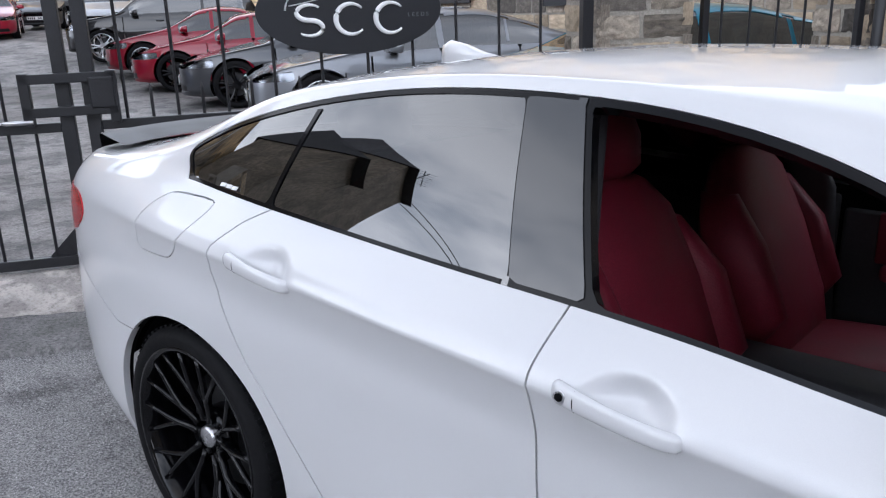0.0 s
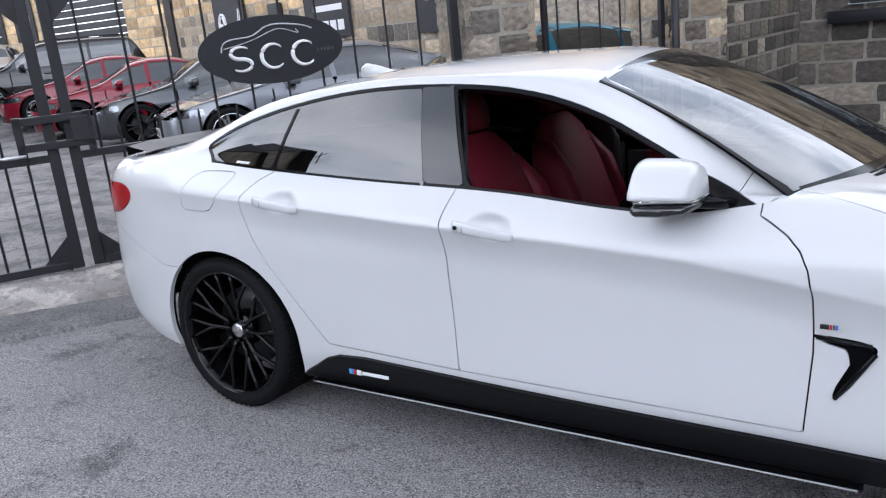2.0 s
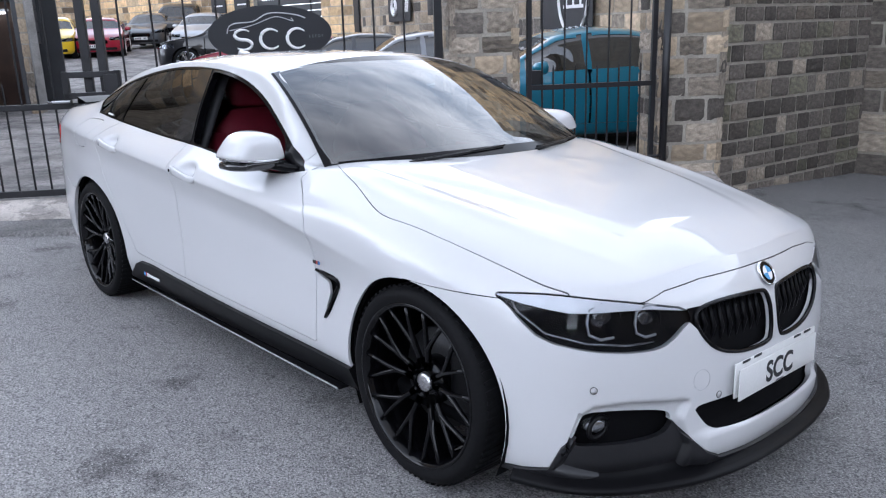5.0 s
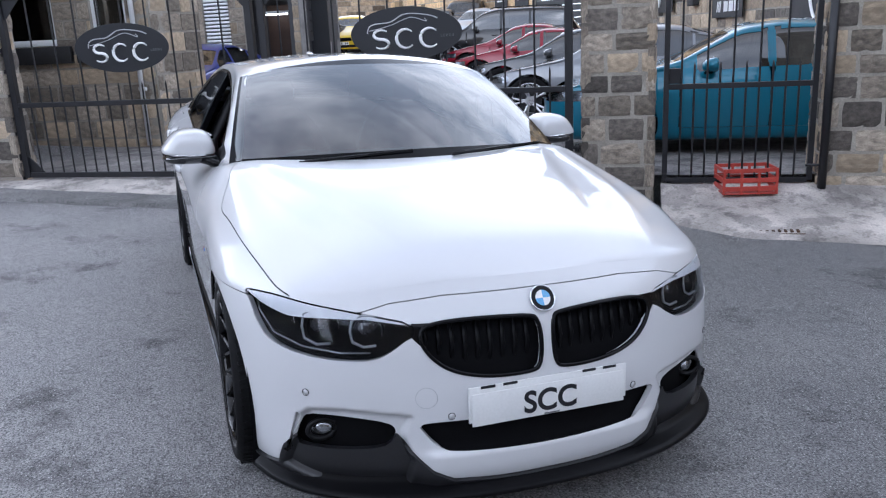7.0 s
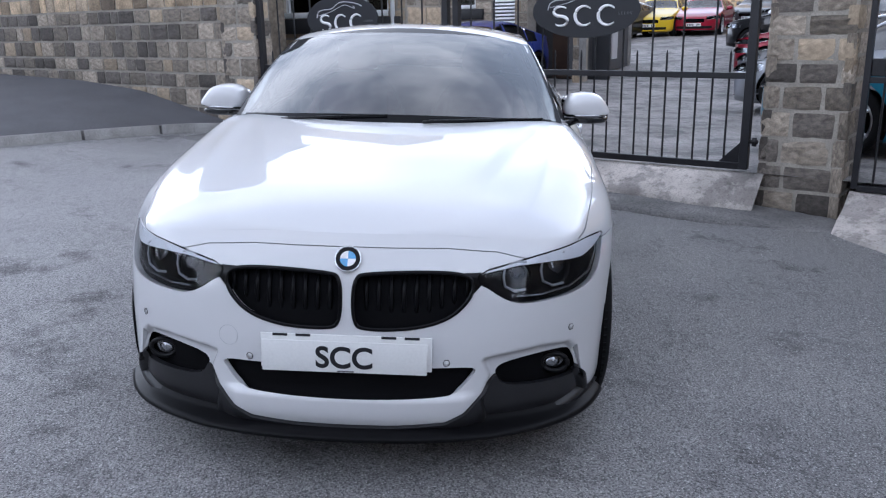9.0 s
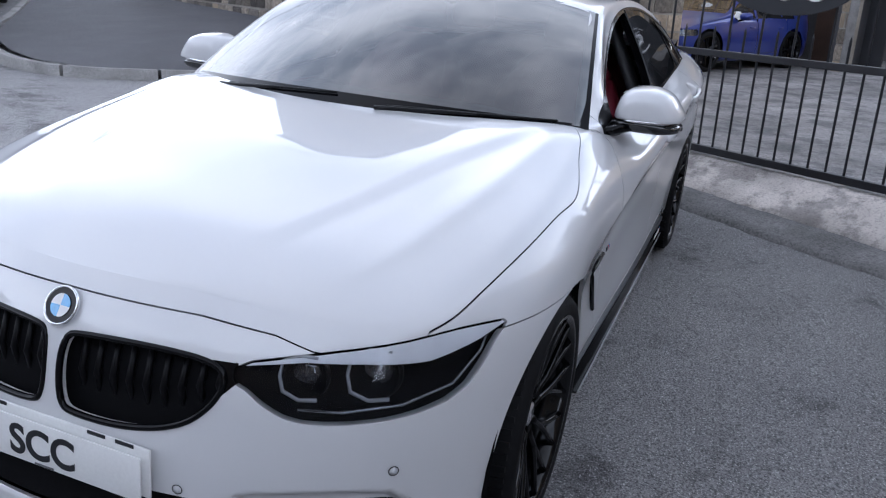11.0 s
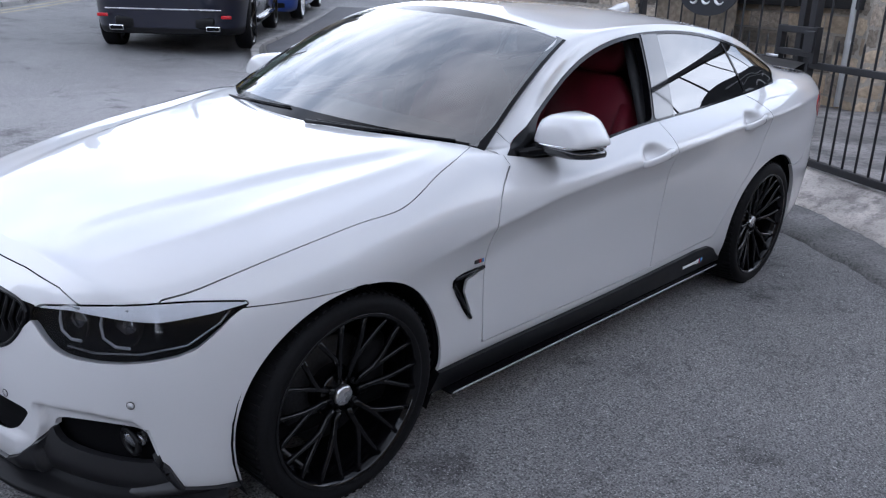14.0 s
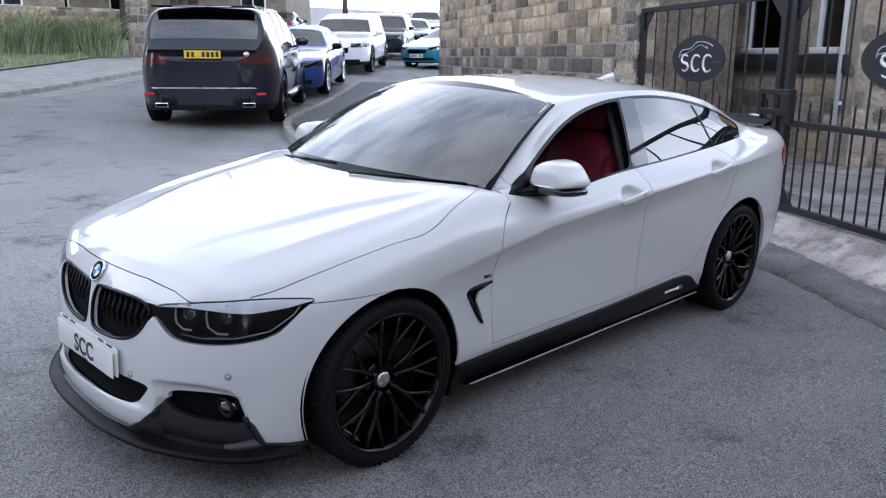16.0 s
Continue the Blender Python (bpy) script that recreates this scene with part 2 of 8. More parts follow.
# ---------------------------------------------------------------- small tools
def part(name, bm, mat, parent=None, label="", smooth=True, sharp=None):
    """Links a bmesh as one mesh object under a thing or a part."""
    me = bpy.data.meshes.new(name)
    bm.to_mesh(me)
    bm.free()
    me.materials.append(mat)
    if smooth:
        me.polygons.foreach_set("use_smooth", [True] * len(me.polygons))
        if sharp:
            me.set_sharp_from_angle(angle=radians(sharp))
    ob = new(name, me)
    if parent:
        ob.parent = parent
    if label:
        ob["label"] = label
    return ob


def thing(name, label, category, m=None, group="", kind=""):
    ob = tagged(new(name), label, category, group, kind)
    ob.empty_display_size = 0.1
    if m is not None:
        ob.matrix_world = m
    return ob


def box(sx, sy, sz, at=(0, 0, 0), bevel=0.0, bm=None, turn=None, segments=2):
    bm = bm or bmesh.new()
    r = bmesh.ops.create_cube(bm, size=1)
    vs = r["verts"]
    bmesh.ops.scale(bm, vec=(sx, sy, sz), verts=vs)
    if bevel:
        es = list({e for v in vs for e in v.link_edges})
        br = bmesh.ops.bevel(bm, geom=es, offset=bevel, segments=segments, affect="EDGES", profile=0.5)
        vs = list({v for f in br["faces"] for v in f.verts} | {v for v in vs if v.is_valid})
    if turn is not None:
        bmesh.ops.transform(bm, matrix=turn, verts=vs)
    bmesh.ops.translate(bm, vec=at, verts=vs)
    return bm


def cyl(r, h, at=(0, 0, 0), axis="Z", n=24, r2=None, bm=None, bevel=0.0):
    bm = bm or bmesh.new()
    rot = {"Z": Matrix.Identity(4), "X": Matrix.Rotation(radians(90), 4, "Y"), "Y": Matrix.Rotation(radians(90), 4, "X")}[axis]
    g = bmesh.ops.create_cone(bm, cap_ends=True, segments=n, radius1=r, radius2=r if r2 is None else r2, depth=h)
    vs = g["verts"]
    if bevel:
        es = [e for e in {e for v in vs for e in v.link_edges} if len(e.link_faces) == 2 and max(len(f.verts) for f in e.link_faces) > 4]
        br = bmesh.ops.bevel(bm, geom=es, offset=bevel, segments=2, affect="EDGES", profile=0.5)
        vs = list({v for f in br["faces"] for v in f.verts} | {v for v in vs if v.is_valid})
    bmesh.ops.transform(bm, matrix=Matrix.Translation(at) @ rot, verts=vs)
    return bm


def lathe(profile, n=48, axis="Y", bm=None):
    """Turns (radius, offset) pairs round an axis."""
    bm = bm or bmesh.new()
    rings = []
    for r, o in profile:
        ring = []
        for i in range(n):
            a = 2 * math.pi * i / n
            c, s = r * math.cos(a), r * math.sin(a)
            ring.append(bm.verts.new((c, o, s) if axis == "Y" else (c, s, o)))
        rings.append(ring)
    for a, b in zip(rings, rings[1:]):
        for i in range(n):
            bm.faces.new((a[i], a[(i + 1) % n], b[(i + 1) % n], b[i]))
    return bm


def tube(points, r, n=8, bm=None, closed=False, flat=1.0):
    """A round bar along points."""
    bm = bm or bmesh.new()
    pts = [Vector(p) for p in points]
    rings = []
    for i, p in enumerate(pts):
        a = pts[i - 1] if i or closed else pts[0]
        b = pts[(i + 1) % len(pts)] if i < len(pts) - 1 or closed else pts[-1]
        d = (b - a).normalized()
        up = Vector((0, 0, 1)) if abs(d.z) < 0.9 else Vector((1, 0, 0))
        s = d.cross(up).normalized()
        u = s.cross(d)
        rr = r[i] if isinstance(r, (list, tuple)) else r
        rings.append([bm.verts.new(p + (s * math.cos(k * 2 * math.pi / n) + u * math.sin(k * 2 * math.pi / n) * flat) * rr) for k in range(n)])
    for a, b in zip(rings, rings[1:] + rings[:1] if closed else rings[1:]):
        for k in range(n):
            bm.faces.new((a[k], a[(k + 1) % n], b[(k + 1) % n], b[k]))
    if not closed:
        bm.faces.new(rings[0][::-1])
        bm.faces.new(rings[-1])
    return bm


def prism(poly, depth, bm=None, bevel=0.0):
    """A flat outline in x, z given thickness along y, centred."""
    bm = bm or bmesh.new()
    a = [bm.verts.new((x, -depth / 2, z)) for x, z in poly]
    b = [bm.verts.new((x, depth / 2, z)) for x, z in poly]
    n = len(poly)
    fs = [bm.faces.new(a), bm.faces.new(b[::-1])]
    for i in range(n):
        fs.append(bm.faces.new((a[(i + 1) % n], a[i], b[i], b[(i + 1) % n])))
    bmesh.ops.recalc_face_normals(bm, faces=fs)
    if bevel:
        es = list({e for f in fs[:2] for e in f.edges})
        bmesh.ops.bevel(bm, geom=es, offset=bevel, segments=2, affect="EDGES", profile=0.5)
    return bm


def spline_matrix(knots, samples):
    """Natural cubic spline through values at the knots, as a matrix that gives the values at the samples."""
    k = np.asarray(knots, float)
    n = len(k)
    h = np.diff(k)
    a, r = np.zeros((n, n)), np.zeros((n, n))
    a[0, 0] = a[-1, -1] = 1
    for i in range(1, n - 1):
        a[i, i - 1], a[i, i], a[i, i + 1] = h[i - 1], 2 * (h[i - 1] + h[i]), h[i]
        r[i, i - 1], r[i, i], r[i, i + 1] = 6 / h[i - 1], -6 / h[i - 1] - 6 / h[i], 6 / h[i]
    second = np.linalg.solve(a, r)
    s = np.clip(np.asarray(samples, float), k[0], k[-1])
    out = np.zeros((len(s), n))
    for row, x in enumerate(s):
        i = min(max(int(np.searchsorted(k, x)) - 1, 0), n - 2)
        b, d = k[i + 1] - x, x - k[i]
        out[row, i] += b / h[i]
        out[row, i + 1] += d / h[i]
        out[row] += ((b ** 3 / h[i] - b * h[i]) / 6) * second[i] + ((d ** 3 / h[i] - d * h[i]) / 6) * second[i + 1]
    return out


def curve_of(*pairs):
    """A smooth function through (x, value) pairs given in rising x."""
    ks, vs = [p[0] for p in pairs], np.array([p[1] for p in pairs], float)
    return lambda x: spline_matrix(ks, np.atleast_1d(x)) @ vs


def poly_distance(px, pz, poly, radius=0.0):
    """Signed distance of points to a closed outline, below zero inside."""
    poly = np.asarray(poly, float)
    d = np.full(px.shape, 1e9)
    inside = np.zeros(px.shape, bool)
    for (ax, az), (bx, bz) in zip(poly, np.roll(poly, -1, axis=0)):
        ex, ez = bx - ax, bz - az
        t = np.clip(((px - ax) * ex + (pz - az) * ez) / (ex * ex + ez * ez + 1e-12), 0, 1)
        d = np.minimum(d, np.hypot(px - ax - t * ex, pz - az - t * ez))
        cross = ((az > pz) != (bz > pz)) & (px < (bx - ax) * (pz - az) / (bz - az + 1e-12) + ax)
        inside ^= cross
    return np.where(inside, -d, d) - radius


def rounded(poly, steps=4, keep=0.0):
    """Rounds an outline's corners by cutting them again and again."""
    p = [Vector(q) for q in poly]
    for _ in range(steps):
        out = []
        for a, b in zip(p, p[1:] + p[:1]):
            out += [a.lerp(b, 0.25), a.lerp(b, 0.75)]
        p = out
    return [tuple(q) for q in p]


def lettering(text, size, x, y, z, parent, mat, bold=0.0, align="CENTER"):
    """Raised lettering with Blender's own font, facing -y."""
    cu = bpy.data.curves.new("lettering", "FONT")
    cu.body, cu.size, cu.align_x, cu.extrude, cu.offset = text, size, align, 0.0008, bold
    o = new("lettering", cu)
    me = bpy.data.meshes.new_from_object(o.evaluated_get(bpy.context.evaluated_depsgraph_get()))
    bpy.data.objects.remove(o)
    me.materials.clear()
    me.materials.append(mat)
    ob = new("lettering", me)
    ob.parent = parent
    ob.matrix_local = Matrix.Translation((x, y, z)) @ Matrix.Rotation(radians(90), 4, "X")
    return ob


M["yard"] = material("worn yard concrete", (0.30, 0.285, 0.28), 0.8, vary=0.5, scale=0.9, fine=60, bump=0.4, bump_scale=90)
patchy(M["yard"], ((2.4, 0.49, 0.58, (0.55, 0.56, 0.58)), (14, 0.5, 0.6, (0.7, 0.7, 0.7))))
M["dark stone"] = material("soot-dark gritstone block", (0.15, 0.13, 0.112), 0.92, vary=0.45, scale=6, fine=50, bump=0.9, bump_scale=35, random_tint=0.45)
M["moss stone"] = material("mossy gritstone block", (0.185, 0.175, 0.125), 0.95, vary=0.4, scale=5, fine=60, bump=0.9, bump_scale=45, second=(0.09, 0.08, 0.065), random_tint=0.35)
M["dark tarmac"] = material("dark pavement tarmac", (0.10, 0.10, 0.108), 0.8, vary=0.25, scale=2.0, fine=150, bump=0.5, bump_scale=240)
M["sign silver"] = material("silver sign vinyl", (0.5, 0.5, 0.52), 0.4, vary=0.05)
M["red plastic"] = material("faded red plastic", (0.42, 0.05, 0.035), 0.45, vary=0.15, scale=8)
M["rust"] = material("rusted iron", (0.11, 0.055, 0.03), 0.85, vary=0.4, scale=14, bump=0.5, second=(0.04, 0.03, 0.025))
M["stone mix"] = material("mixed gritstone blocks", (0.36, 0.30, 0.235), 0.9, vary=0.4, scale=5, fine=45, bump=0.8, bump_scale=35)
M["tan mix"] = material("mixed tan gritstone blocks", (0.50, 0.38, 0.25), 0.9, vary=0.3, scale=5, fine=45, bump=0.7, bump_scale=35)
for mix_stone in (M["stone mix"], M["tan mix"]):
    mn, ml = mix_stone.node_tree.nodes, mix_stone.node_tree.links
    isl = mn.new("ShaderNodeNewGeometry")
    tone = mn.new("ShaderNodeValToRGB")
    for pos, col in ((0.0, (0.32, 0.30, 0.28, 1)), (0.5, (0.9, 0.9, 0.9, 1)), (1.0, (1.75, 1.6, 1.35, 1))):
        e = tone.color_ramp.elements[0] if pos == 0 else tone.color_ramp.elements[1] if pos == 1 else tone.color_ramp.elements.new(pos)
        e.color = col
    mult = mn.new("ShaderNodeMixRGB")
    mult.blend_type, mult.inputs["Fac"].default_value = "MULTIPLY", 1
    base_link = mn["Principled BSDF"].inputs["Base Color"].links[0]
    ml.new(isl.outputs["Random Per Island"], tone.inputs["Fac"])
    ml.new(base_link.from_socket, mult.inputs["Color1"])
    ml.new(tone.outputs["Color"], mult.inputs["Color2"])
    ml.new(mult.outputs["Color"], mn["Principled BSDF"].inputs["Base Color"])


# ---------------------------------------------------------------- body skins
class Skin:
    """A surface made of many small faces that can be cut along outlines and taken apart into panels."""

    def __init__(self, verts, faces):
        self.v = [np.asarray(v, float) for v in verts]
        self.f = faces

    def arr(self):
        return np.array(self.v)

    def cut(self, fn):
        a = self.arr()
        val = fn(a)
        val[np.abs(val) < 1e-5] = 0.0
        made, out = {}, []
        for f in self.f:
            s = [val[i] for i in f]
            if min(s) >= 0 or max(s) <= 0:
                out.append(f)
                continue
            pos, neg = [], []
            n = len(f)
            for k in range(n):
                i, j = f[k], f[(k + 1) % n]
                vi, vj = s[k], s[(k + 1) % n]
                if vi >= 0:
                    pos.append(i)
                if vi <= 0:
                    neg.append(i)
                if vi * vj < 0:
                    key = (min(i, j), max(i, j))
                    if key not in made:
                        t = vi / (vi - vj)
                        made[key] = len(self.v)
                        self.v.append(self.v[i] * (1 - t) + self.v[j] * t)
                    pos.append(made[key])
                    neg.append(made[key])
            out += [p for p in (pos, neg) if len(p) > 2]
        self.f = out
        return self

    def centres(self):
        a = self.arr()
        return np.array([a[f].mean(axis=0) for f in self.f])

    def take(self, fn):
        """Splits off the faces whose centre has fn below zero; returns them as a new skin."""
        if not self.f:
            return Skin(self.v, [])
        m = fn(self.centres()) < 0
        got = Skin(self.v, [f for f, k in zip(self.f, m) if k])
        self.f = [f for f, k in zip(self.f, m) if not k]
        return got

    def panel(self, fn, gap=0.0022):
        """Cuts a panel out with an open joint round it."""
        self.cut(fn)
        if gap:
            self.cut(lambda a: fn(a) - gap)
            self.cut(lambda a: fn(a) + gap)
        got = self.take(lambda a: fn(a) + gap)
        if gap:
            self.take(lambda a: fn(a) - gap)
        return got

    def push(self, d):
        """A copy moved along its normals."""
        vs = []
        for v in self.v:
            w = v.copy()
            w[:3] += w[3:6] * d
            vs.append(w)
        return Skin(vs, [list(f) for f in self.f])

    def plus(self, other):
        n = len(self.v)
        return Skin(self.v + other.v, self.f + [[i + n for i in f] for f in other.f])


def grid_normals(p):
    n = np.cross(np.gradient(p, axis=0), np.gradient(p, axis=1))
    n[..., 1] = np.where(np.abs(p[..., 1]) < 1e-4, 0.0, n[..., 1])
    return n / (np.linalg.norm(n, axis=2, keepdims=True) + 1e-9)


def fair(low, top, keep, rounds=70):
    """Rounds the edge along which two sheets meet (end of low, start of top), where keep is above zero; gives both with their normals."""
    p = np.concatenate([low, top[:, 1:]], axis=1)
    k = low.shape[1] - 1
    far = np.concatenate([np.zeros((len(p), 1)), np.cumsum(np.linalg.norm(np.diff(p, axis=1), axis=2), axis=1)], axis=1)
    w = (keep[:, None] * np.exp(-((far - far[:, k:k + 1]) / 0.09) ** 2))[:, 1:-1, None]
    for _ in range(rounds):
        p[:, 1:-1] += w * 0.5 * ((p[:, :-2] + p[:, 2:]) / 2 - p[:, 1:-1])
    n = grid_normals(p)
    return p[:, :k + 1], p[:, k:], n[:, :k + 1], n[:, k:]


def grid_skin(p, extra, n=None):
    """A skin from a grid of places; extra holds one more value for each vertex."""
    nu, nv = p.shape[:2]
    n = grid_normals(p) if n is None else n
    flat = np.concatenate([p, n, extra[:, :, None]], axis=2).reshape(-1, 7)
    faces = [[i * nv + j, (i + 1) * nv + j, (i + 1) * nv + j + 1, i * nv + j + 1] for i in range(nu - 1) for j in range(nv - 1)]
    return Skin(list(flat), faces)


def skin_mesh(name, skin, mat, parent, sides=(1,), rim=0.010, label=""):
    """Links a skin as a mesh with its own normals and a folded inner edge; sides: 1 left, -1 right, both for a middle panel."""
    used = sorted({i for f in skin.f for i in f})
    where = {i: k for k, i in enumerate(used)}
    base = np.array([skin.v[i] for i in used]) if used else np.zeros((0, 7))
    edge = {}
    for f in skin.f:
        for a, b in zip(f, f[1:] + f[:1]):
            edge[(a, b)] = 1
    border = [(a, b) for a, b in edge if (b, a) not in edge]
    verts, normals, faces = [], [], []
    for side in sides:
        o = len(verts)
        q = base.copy()
        q[:, 1] *= side
        q[:, 4] *= side
        verts += [tuple(r[:3]) for r in q]
        normals += [tuple(r[3:6]) for r in q]
        for f in skin.f:
            g = [where[i] + o for i in f]
            faces.append(g if side > 0 else g[::-1])
        if rim:
            for a, b in border:
                p, r = q[where[a]], q[where[b]]
                if len(sides) == 2 and abs(p[1]) < 1e-4 and abs(r[1]) < 1e-4:
                    continue
                p0, r0 = p[:3], r[:3]
                p1, r1 = p0 - p[3:6] * rim, r0 - r[3:6] * rim
                n = np.cross(r0 - p0, p1 - p0) * side
                n = n / (np.linalg.norm(n) + 1e-12)
                k = len(verts)
                verts += [tuple(p0), tuple(p1), tuple(r1), tuple(r0)]
                normals += [tuple(n * -1)] * 4
                faces.append([k, k + 1, k + 2, k + 3] if side > 0 else [k + 3, k + 2, k + 1, k])
    me = bpy.data.meshes.new(name)
    me.from_pydata(verts, [], faces)
    me.materials.append(mat)
    me.polygons.foreach_set("use_smooth", [True] * len(me.polygons))
    me.normals_split_custom_set_from_vertices(normals)
    ob = new(name, me)
    ob.parent = parent
    if label:
        ob["label"] = label
    return ob


X, Y, Z, S = 0, 1, 2, 6

# the plan outline from the nose round to the tail, each place with its upright profile: how far in, how high
stations = []


def station(x, y, *prof):
    stations.append((x, y, prof[0::2], prof[1::2]))


station(2.180, 0.00, 0.025, 0.165, 0.0, 0.225, 0.0, 0.33, 0.005, 0.44, 0.015, 0.52, 0.03, 0.61, 0.068, 0.70, 0.13, 0.765)
station(2.160, 0.28, 0.025, 0.165, 0.0, 0.225, 0.0, 0.33, 0.005, 0.44, 0.015, 0.52, 0.03, 0.61, 0.068, 0.695, 0.13, 0.762)
station(2.085, 0.53, 0.025, 0.165, 0.0, 0.225, 0.0, 0.33, 0.0, 0.44, 0.005, 0.52, 0.015, 0.60, 0.042, 0.68, 0.085, 0.748)
station(1.965, 0.715, 0.02, 0.175, 0.0, 0.235, 0.0, 0.34, 0.0, 0.45, 0.003, 0.53, 0.012, 0.61, 0.028, 0.69, 0.052, 0.746)
station(1.80, 0.815, 0.02, 0.185, 0.005, 0.25, 0.0, 0.38, 0.0, 0.46, 0.003, 0.54, 0.010, 0.62, 0.032, 0.70, 0.078, 0.775)
station(1.60, 0.868, 0.02, 0.20, 0.010, 0.26, 0.005, 0.38, 0.003, 0.48, 0.0, 0.58, 0.004, 0.67, 0.032, 0.755, 0.108, 0.828)
station(1.405, 0.885, 0.05, 0.21, 0.03, 0.29, 0.02, 0.36, 0.015, 0.50, 0.004, 0.62, 0.0, 0.71, 0.03, 0.80, 0.122, 0.872)
station(1.10, 0.885, 0.07, 0.20, 0.045, 0.28, 0.032, 0.345, 0.030, 0.50, 0.020, 0.63, 0.004, 0.745, 0.03, 0.85, 0.120, 0.928)
station(0.82, 0.887, 0.075, 0.20, 0.05, 0.28, 0.033, 0.345, 0.033, 0.50, 0.024, 0.65, 0.002, 0.770, 0.026, 0.868, 0.118, 0.966)
station(0.55, 0.890, 0.075, 0.20, 0.05, 0.28, 0.033, 0.345, 0.034, 0.50, 0.025, 0.66, 0.002, 0.790, 0.022, 0.862, 0.100, 0.926)
station(0.00, 0.897, 0.075, 0.20, 0.05, 0.28, 0.033, 0.345, 0.034, 0.50, 0.024, 0.68, 0.0, 0.825, 0.020, 0.895, 0.092, 0.956)
station(-0.50, 0.900, 0.075, 0.20, 0.05, 0.28, 0.036, 0.35, 0.034, 0.51, 0.022, 0.70, 0.0, 0.85, 0.020, 0.92, 0.100, 0.984)
station(-1.00, 0.903, 0.075, 0.20, 0.05, 0.28, 0.040, 0.355, 0.030, 0.52, 0.015, 0.72, 0.0, 0.88, 0.024, 0.952, 0.115, 1.012)
station(-1.405, 0.905, 0.05, 0.21, 0.035, 0.29, 0.030, 0.36, 0.020, 0.52, 0.004, 0.70, 0.0, 0.89, 0.030, 0.972, 0.130, 1.043)
station(-1.75, 0.885, 0.03, 0.23, 0.015, 0.30, 0.008, 0.38, 0.0, 0.52, 0.0, 0.68, 0.004, 0.86, 0.030, 0.985, 0.140, 1.062)
station(-2.06, 0.835, 0.05, 0.25, 0.02, 0.32, 0.008, 0.40, 0.0, 0.52, 0.0, 0.66, 0.004, 0.84, 0.020, 0.97, 0.095, 1.050)
station(-2.30, 0.71, 0.06, 0.26, 0.03, 0.33, 0.010, 0.40, 0.0, 0.52, 0.0, 0.66, 0.010, 0.84, 0.020, 0.97, 0.070, 1.045)
station(-2.43, 0.42, 0.07, 0.27, 0.03, 0.34, 0.010, 0.41, 0.0, 0.52, 0.0, 0.66, 0.015, 0.84, 0.025, 0.97, 0.060, 1.045)
station(-2.46, 0.00, 0.07, 0.27, 0.03, 0.34, 0.010, 0.41, 0.0, 0.52, 0.0, 0.66, 0.015, 0.84, 0.025, 0.97, 0.060, 1.045)

plan = np.array([(s[0], s[1]) for s in stations])
# mirrored neighbours at both ends keep the outline square to the middle line
ends = lambda a, sign: np.concatenate([(a[1] * sign)[None], a, (a[-2] * sign)[None]])
plan_all = ends(plan, np.array([1, -1]))
chord = np.concatenate([[0], np.cumsum(np.hypot(*np.diff(plan_all, axis=0).T))])
knots_u = chord - chord[1]
us = np.concatenate([np.linspace(0, 1.25, 190), np.linspace(1.25, knots_u[-2], 250)[1:]])
NU, NV = len(us), 84
mu = spline_matrix(knots_u, us)
pu = mu @ plan_all
du = np.gradient(pu, axis=0)
nu_ = np.stack([du[:, 1] * -1, du[:, 0]], axis=1)
nu_ /= np.linalg.norm(nu_, axis=1, keepdims=True)
nu_ *= np.sign((nu_ * (pu - np.array([0, 0]))).sum(axis=1, keepdims=True))
dep = mu @ ends(np.array([s[2] for s in stations]), 1)
hei = mu @ ends(np.array([s[3] for s in stations]), 1)
mv = spline_matrix(range(8), np.linspace(0, 7, NV))
dep, hei = dep @ mv.T, hei @ mv.T


def bump2(x, z, cx, cz, rx, rz):
    r = ((x - cx) / rx) ** 2 + ((z - cz) / rz) ** 2
    return np.where(r < 1, (1 - np.minimum(r, 1)) ** 2, 0)


xx = pu[:, 0:1] + 0 * hei
# the crease that runs from the wing vent through the handles to the tail lamp
crease = np.interp(xx, [-2.1, -1.575, -0.86, -0.29, 0.18, 0.525, 0.79, 1.0, 1.3], [0.968, 0.946, 0.902, 0.862, 0.833, 0.806, 0.765, 0.725, 0.68])
run = np.clip((1.25 - xx) / 0.5, 0, 1) * np.clip((xx + 2.0) / 0.4, 0, 1) * (pu[:, 1:2] > 0.7)
off = hei - crease
dep = dep - run * 0.014 * np.where(off > 0, np.exp(-off / 0.045), np.exp(off / 0.022))
# tucked waist under it
dep = dep + run * 0.008 * np.exp(-((off + 0.10) / 0.06) ** 2)
# scoops behind the door handles
dep = dep + 0.042 * bump2(xx, hei, -0.105, 0.872, 0.098, 0.052) * (pu[:, 1:2] > 0.8) + 0.042 * bump2(xx, hei, -1.0, 0.922, 0.098, 0.052) * (pu[:, 1:2] > 0.8)


def arc_where(axis, value, z):
    """Length along the outline, in its front part, at which the skin at height z has the given x or y."""
    here = [pu[i, axis] - np.interp(z, hei[i], dep[i]) * nu_[i, axis] for i in range(NU) if us[i] < 1.7]
    return us[int(np.argmin(np.abs(np.array(here) - value)))]


